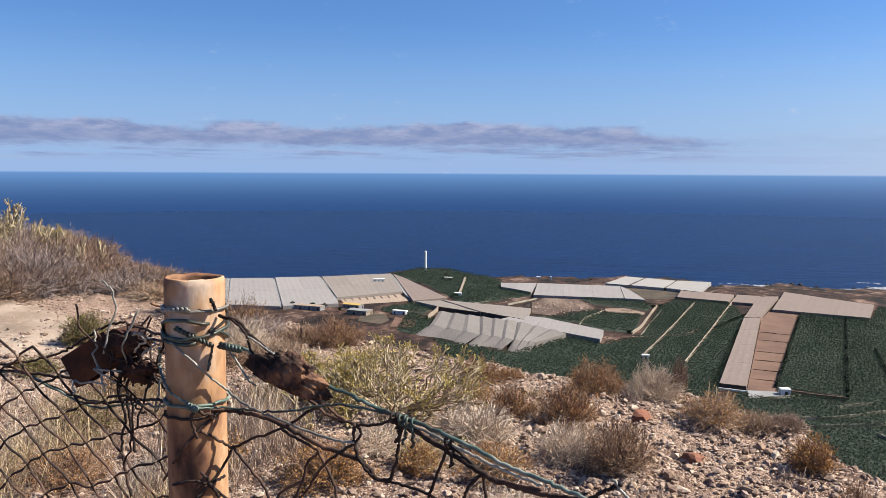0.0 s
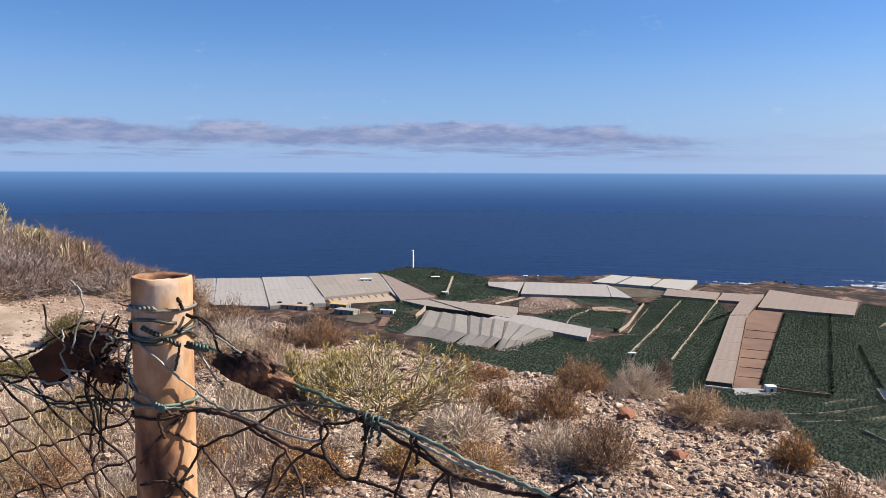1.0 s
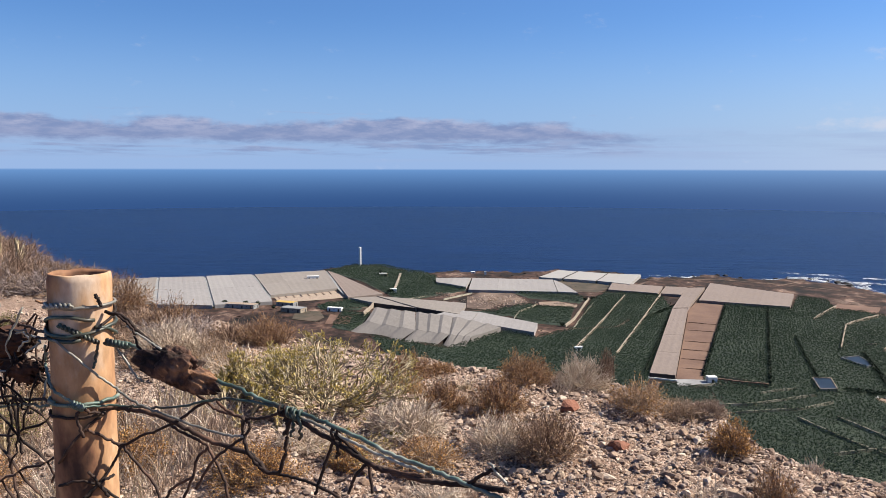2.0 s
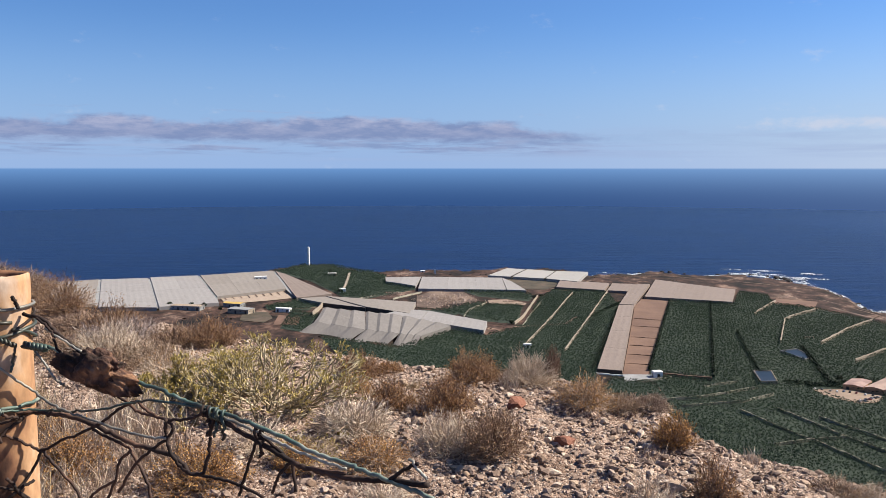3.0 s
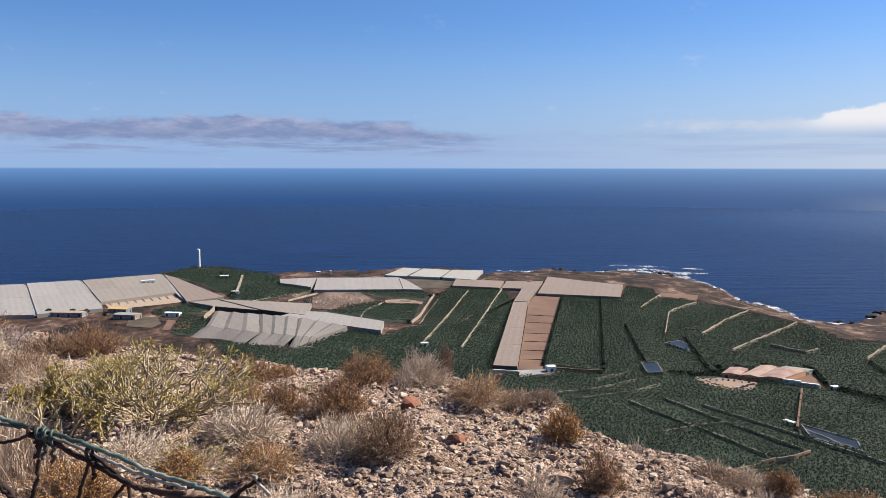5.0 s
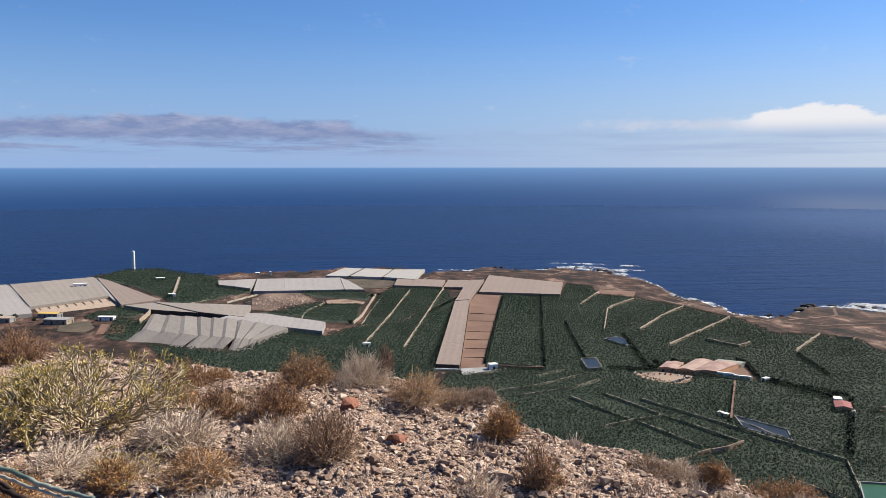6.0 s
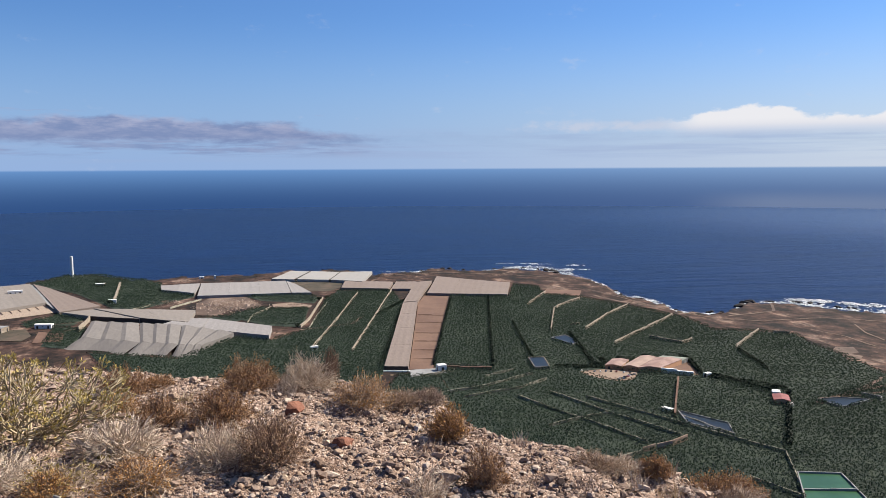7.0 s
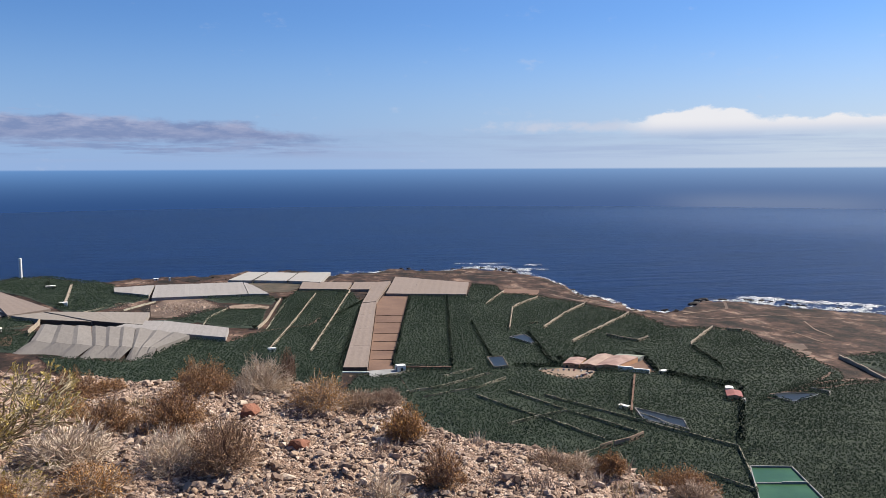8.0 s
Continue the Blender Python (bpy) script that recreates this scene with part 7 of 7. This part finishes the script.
strand("mesh_wire", [(-0.311, 0.571, 1.380), (-0.295, 0.567, 1.367), (-0.281, 0.564, 1.354), (-0.273, 0.562, 1.339)], 0.00114, M_RUSTWIRE, amp=0.0003, n=7)
strand("mesh_wire", [(-0.327, 0.563, 1.350), (-0.319, 0.573, 1.336), (-0.304, 0.569, 1.328)], 0.00114, M_RUSTWIRE, amp=0.0003, n=7)
strand("mesh_wire", [(-0.356, 0.556, 1.350), (-0.338, 0.555, 1.355), (-0.327, 0.563, 1.350)], 0.00114, M_RUSTWIRE, amp=0.0003, n=7)
strand("mesh_wire", [(-0.262, 0.559, 1.402), (-0.241, 0.554, 1.395), (-0.229, 0.551, 1.390), (-0.238, 0.553, 1.381), (-0.243, 0.554, 1.365), (-0.254, 0.557, 1.343)], 0.00114, M_RUSTWIRE, amp=0.0003, n=7)
strand("mesh_wire", [(-0.229, 0.551, 1.390), (-0.216, 0.547, 1.371), (-0.211, 0.546, 1.352)], 0.00114, M_RUSTWIRE, amp=0.0003, n=7)
strand("mesh_wire", [(-0.222, 0.549, 1.428), (-0.210, 0.546, 1.420), (-0.198, 0.543, 1.417), (-0.179, 0.538, 1.419), (-0.163, 0.534, 1.426)], 0.00114, M_RUSTWIRE, amp=0.0003, n=7)
strand("mesh_wire", [(-0.197, 0.543, 1.402), (-0.210, 0.546, 1.393), (-0.226, 0.550, 1.378), (-0.241, 0.554, 1.356)], 0.00114, M_RUSTWIRE, amp=0.0003, n=7)
strand("mesh_wire", [(-0.179, 0.538, 1.379), (-0.153, 0.530, 1.379), (-0.135, 0.522, 1.378), (-0.117, 0.514, 1.374)], 0.00114, M_RUSTWIRE, amp=0.0003, n=7)
strand("mesh_wire", [(-0.119, 0.515, 1.418), (-0.124, 0.517, 1.405), (-0.130, 0.520, 1.390), (-0.137, 0.523, 1.371)], 0.00114, M_RUSTWIRE, amp=0.0003, n=7)
strand("mesh_wire", [(-0.119, 0.515, 1.418), (-0.106, 0.510, 1.410), (-0.094, 0.505, 1.403), (-0.075, 0.496, 1.402), (-0.053, 0.486, 1.404)], 0.00114, M_RUSTWIRE, amp=0.0003, n=7)
strand("mesh_wire", [(-0.094, 0.505, 1.403), (-0.104, 0.509, 1.392), (-0.110, 0.512, 1.378)], 0.00114, M_RUSTWIRE, amp=0.0003, n=7)
strand("mesh_wire", [(-0.094, 0.505, 1.403), (-0.091, 0.503, 1.383)], 0.00114, M_RUSTWIRE, amp=0.0003, n=7)
strand("mesh_wire", [(-0.273, 0.562, 1.339), (-0.262, 0.559, 1.353), (-0.243, 0.554, 1.365)], 0.00114, M_RUSTWIRE, amp=0.0003, n=7)
strand("loose_wire", [(-0.197, 0.541, 1.418), (-0.196, 0.541, 1.403), (-0.190, 0.539, 1.389), (-0.179, 0.537, 1.380), (-0.168, 0.534, 1.381), (-0.162, 0.532, 1.394), (-0.159, 0.530, 1.412), (-0.155, 0.529, 1.426)], 0.001444, M_RUSTWIRE, "rusty hanging wire loop", amp=0.0004, n=8)
# left of the post
strand("tension_wire", [(-0.361, 0.558, 1.470), (-0.412, 0.602, 1.466), (-0.438, 0.611, 1.468), (-0.465, 0.620, 1.460), (-0.495, 0.628, 1.444), (-0.527, 0.636, 1.429), (-0.576, 0.649, 1.415), (-0.648, 0.668, 1.401), (-0.760, 0.700, 1.380)], 0.00114, M_RUSTWIRE, "rusty wire", amp=0.0006, n=8)
strand("tension_wire", [(-0.361, 0.556, 1.467), (-0.402, 0.596, 1.458), (-0.421, 0.603, 1.451), (-0.444, 0.611, 1.453), (-0.459, 0.616, 1.455)], 0.00114, M_RUSTWIRE, "rusty wire", amp=0.0006, n=8)
strand("tension_wire", [(-0.366, 0.563, 1.415), (-0.422, 0.606, 1.402), (-0.468, 0.621, 1.391), (-0.506, 0.631, 1.392), (-0.560, 0.645, 1.402), (-0.610, 0.658, 1.409), (-0.706, 0.685, 1.400)], 0.001292, M_RUSTWIRE, "rusty wire", amp=0.0006, n=8)
strand("tension_wire", [(-0.366, 0.562, 1.412), (-0.429, 0.607, 1.396), (-0.479, 0.623, 1.385), (-0.527, 0.635, 1.395), (-0.575, 0.648, 1.404), (-0.666, 0.673, 1.396)], 0.001064, M_GREENWIRE, "green wire", amp=0.0006, n=8)
strand("tension_wire", [(-0.493, 0.628, 1.411), (-0.528, 0.637, 1.407), (-0.568, 0.647, 1.406), (-0.611, 0.658, 1.403), (-0.728, 0.691, 1.382)], 0.001444, M_RUSTWIRE, "rusty wire", amp=0.0006, n=8)
strand("loose_wire", [(-0.399, 0.598, 1.463), (-0.421, 0.605, 1.436), (-0.433, 0.609, 1.408), (-0.429, 0.608, 1.373), (-0.424, 0.606, 1.354)], 0.001292, M_RUSTWIRE, "rusty hanging wire", amp=0.0005, n=8)
strand("loose_wire", [(-0.439, 0.611, 1.433), (-0.444, 0.613, 1.407), (-0.436, 0.610, 1.382), (-0.443, 0.613, 1.350), (-0.432, 0.609, 1.311)], 0.001216, M_RUSTWIRE, "rusty hanging wire", amp=0.0005, n=8)


def rust_lump(a, b, w, seed, material, label):
    """A wire strainer rusted to a flaking lump."""
    a, b = Vector(a), Vector(b)
    d = b - a
    bm = bmesh.new()
    bmesh.ops.create_icosphere(bm, subdivisions=5, radius=1)
    for v in bm.verts:
        n = v.co.normalized()
        k = 1 + 0.07 * noise.noise(n * 26 + Vector((seed, seed, 0))) + 0.30 * noise.noise(n * 1.9 + Vector((seed, 0, 0))) + 0.22 * noise.noise(n * 4.0 + Vector((0, seed, 0))) + 0.09 * noise.noise(n * 10 + Vector((0, 0, seed)))
        box = max(abs(n.x), abs(n.y), abs(n.z)) ** -0.3
        v.co = Vector((n.x * d.length / 2, n.y * w / 2 * 0.75, n.z * w / 2)) * k * box
    me = bpy.data.meshes.new("rust_lump")
    bm.to_mesh(me)
    bm.free()
    me.materials.append(material)
    me.polygons.foreach_set("use_smooth", [True] * len(me.polygons))
    ob = new("strainer", me)
    ob.parent = fence
    mid = (a + b) / 2 - Vector(FB)
    ob.matrix_basis = Matrix.Translation(mid) @ d.to_track_quat("X", "Z").to_matrix().to_4x4()
    return tagged(ob, label)


rust_lump((-0.286, 0.562, 1.454), (-0.222, 0.546, 1.438), 0.021, 4, M_RUST, "rusted wire strainer, brown and flaking")
rust_lump((-0.266, 0.555, 1.454), (-0.234, 0.548, 1.445), 0.027, 9, M_RUST, "rusted wire strainer, brown and flaking")
# the rusted tensioner left of the post: a bent plate box with a ratchet drum, its shade in the colour
g = new("tensioner")
g.parent = fence
b = Build()
m = np.array((-0.474, 0.616, 1.432)) - FB
tilt = Matrix.Rotation(-0.55, 3, "Y")
for c, size in (((0, 0, 0), (0.052, 0.0025, 0.030)), ((0.002, 0.018, -0.001), (0.050, 0.0025, 0.030)), ((-0.026, 0.009, 0.0), (0.004, 0.020, 0.031))):
    q = Build()
    q.box(c, size, 0.06, 0.97)
    b.add([tuple(tilt @ Vector(v)) for v in np.concatenate(q.v)] + m, q.f)
part("plate", b, M_SHADERUST, g, "bent rusted plate")
b = Build()
b.tube([m + (0.030, -0.006, 0.020), m + (0.032, 0.024, 0.020)], 0.010, 14)
part("drum", b, M_SHADERUST, g, "rusted drum")
tagged(g, "rusted wire tensioner with shade painted in dark")
rust_lump((-0.452, 0.612, 1.448), (-0.405, 0.598, 1.452), 0.020, 15, M_SHADERUST, "rusted tangle of wire and plate with shade painted in dark")
rust_lump((-0.436, 0.608, 1.430), (-0.396, 0.596, 1.428), 0.020, 19, M_SHADERUST, "rusted tangle of wire and plate with shade painted in dark")
for i in range(26):
    a = np.array((-0.418, 0.602, 1.432)) + rng.normal(0, (0.017, 0.006, 0.016), 3)
    c = a + rng.normal(0, (0.018, 0.006, 0.020), 3)
    d = c + rng.normal(0, (0.016, 0.006, 0.018), 3)
    strand("tangled_wire", [a, c, d], 0.0009, (M_RUSTWIRE, M_RUSTWIRE, M_GREYWIRE)[i % 3], n=5)
# binding knots on the sagging top wire
for x, y, z, m in ((-0.156, 0.529, 1.427, M_GREENWIRE), (-0.150, 0.527, 1.426, M_GREENWIRE), (-0.119, 0.514, 1.419, M_RUSTWIRE), (-0.163, 0.533, 1.427, M_RUSTWIRE)):
    a = np.linspace(0, 3 * np.pi, 40)
    p = np.stack((x + 0.003 * np.linspace(-1, 1, 40) + 0.001 * np.cos(a), y + 0.0028 * np.cos(a), z + 0.0034 * np.sin(a)), 1)
    b = Build()
    b.tube(p - FB, 0.0010, 6)
    part("knot", b, m, fence, "", True)
    strand("knot_end", [(x, y, z), (x + 0.003, y - 0.003, z - 0.008), (x + 0.001, y - 0.002, z - 0.017)], 0.0012, m, n=5)


def netting(a, b, top_z, pitch, rows, sagging, seed):
    """Chain-link: zigzag wires hooked into their neighbours, pulled out of shape."""
    a, b = np.array(a, float), np.array(b, float)
    L = np.hypot(*(b - a))
    cols = int(L / pitch)
    for i in range(cols):
        pts = []
        for j in range(rows + 1):
            u = (i + 0.5 + (0.5 if (i + j) % 2 else -0.5)) * pitch
            v = j * pitch * 0.62
            du = pitch * sagging * (fbm(np.array([u * 9 + seed]), np.array([v * 9.0]), seed, 2)[0] - 0.5) * 2.2
            dv = pitch * sagging * (fbm(np.array([u * 9 + seed + 40]), np.array([v * 9.0]), seed, 2)[0] - 0.5) * 2.2
            s = (u + du) / L
            p = a + (b - a) * s
            z = float(np.interp(s, [q[0] for q in top_z], [q[1] for q in top_z])) - v + dv
            out = (0.0016 if j % 2 else -0.0016) + 0.012 * (vnoise(np.array([u * 6.0]), np.array([v * 6.0]), seed + 5)[0] - 0.5)
            nrm = np.array((b[1] - a[1], a[0] - b[0])) / L
            pts.append((p[0] + nrm[0] * out, p[1] + nrm[1] * out, z))
        bld = Build()
        bld.tube(smooth(pts, 3) - FB, 0.00125, 5)
        part("mesh_wire", bld, M_RUSTWIRE, fence, "", True)


netting((-0.372, 0.590), (-0.83, 0.722), [(0, 1.412), (0.15, 1.415), (0.3, 1.432), (0.6, 1.435), (1, 1.42)], 0.030, 20, 0.4, 3)
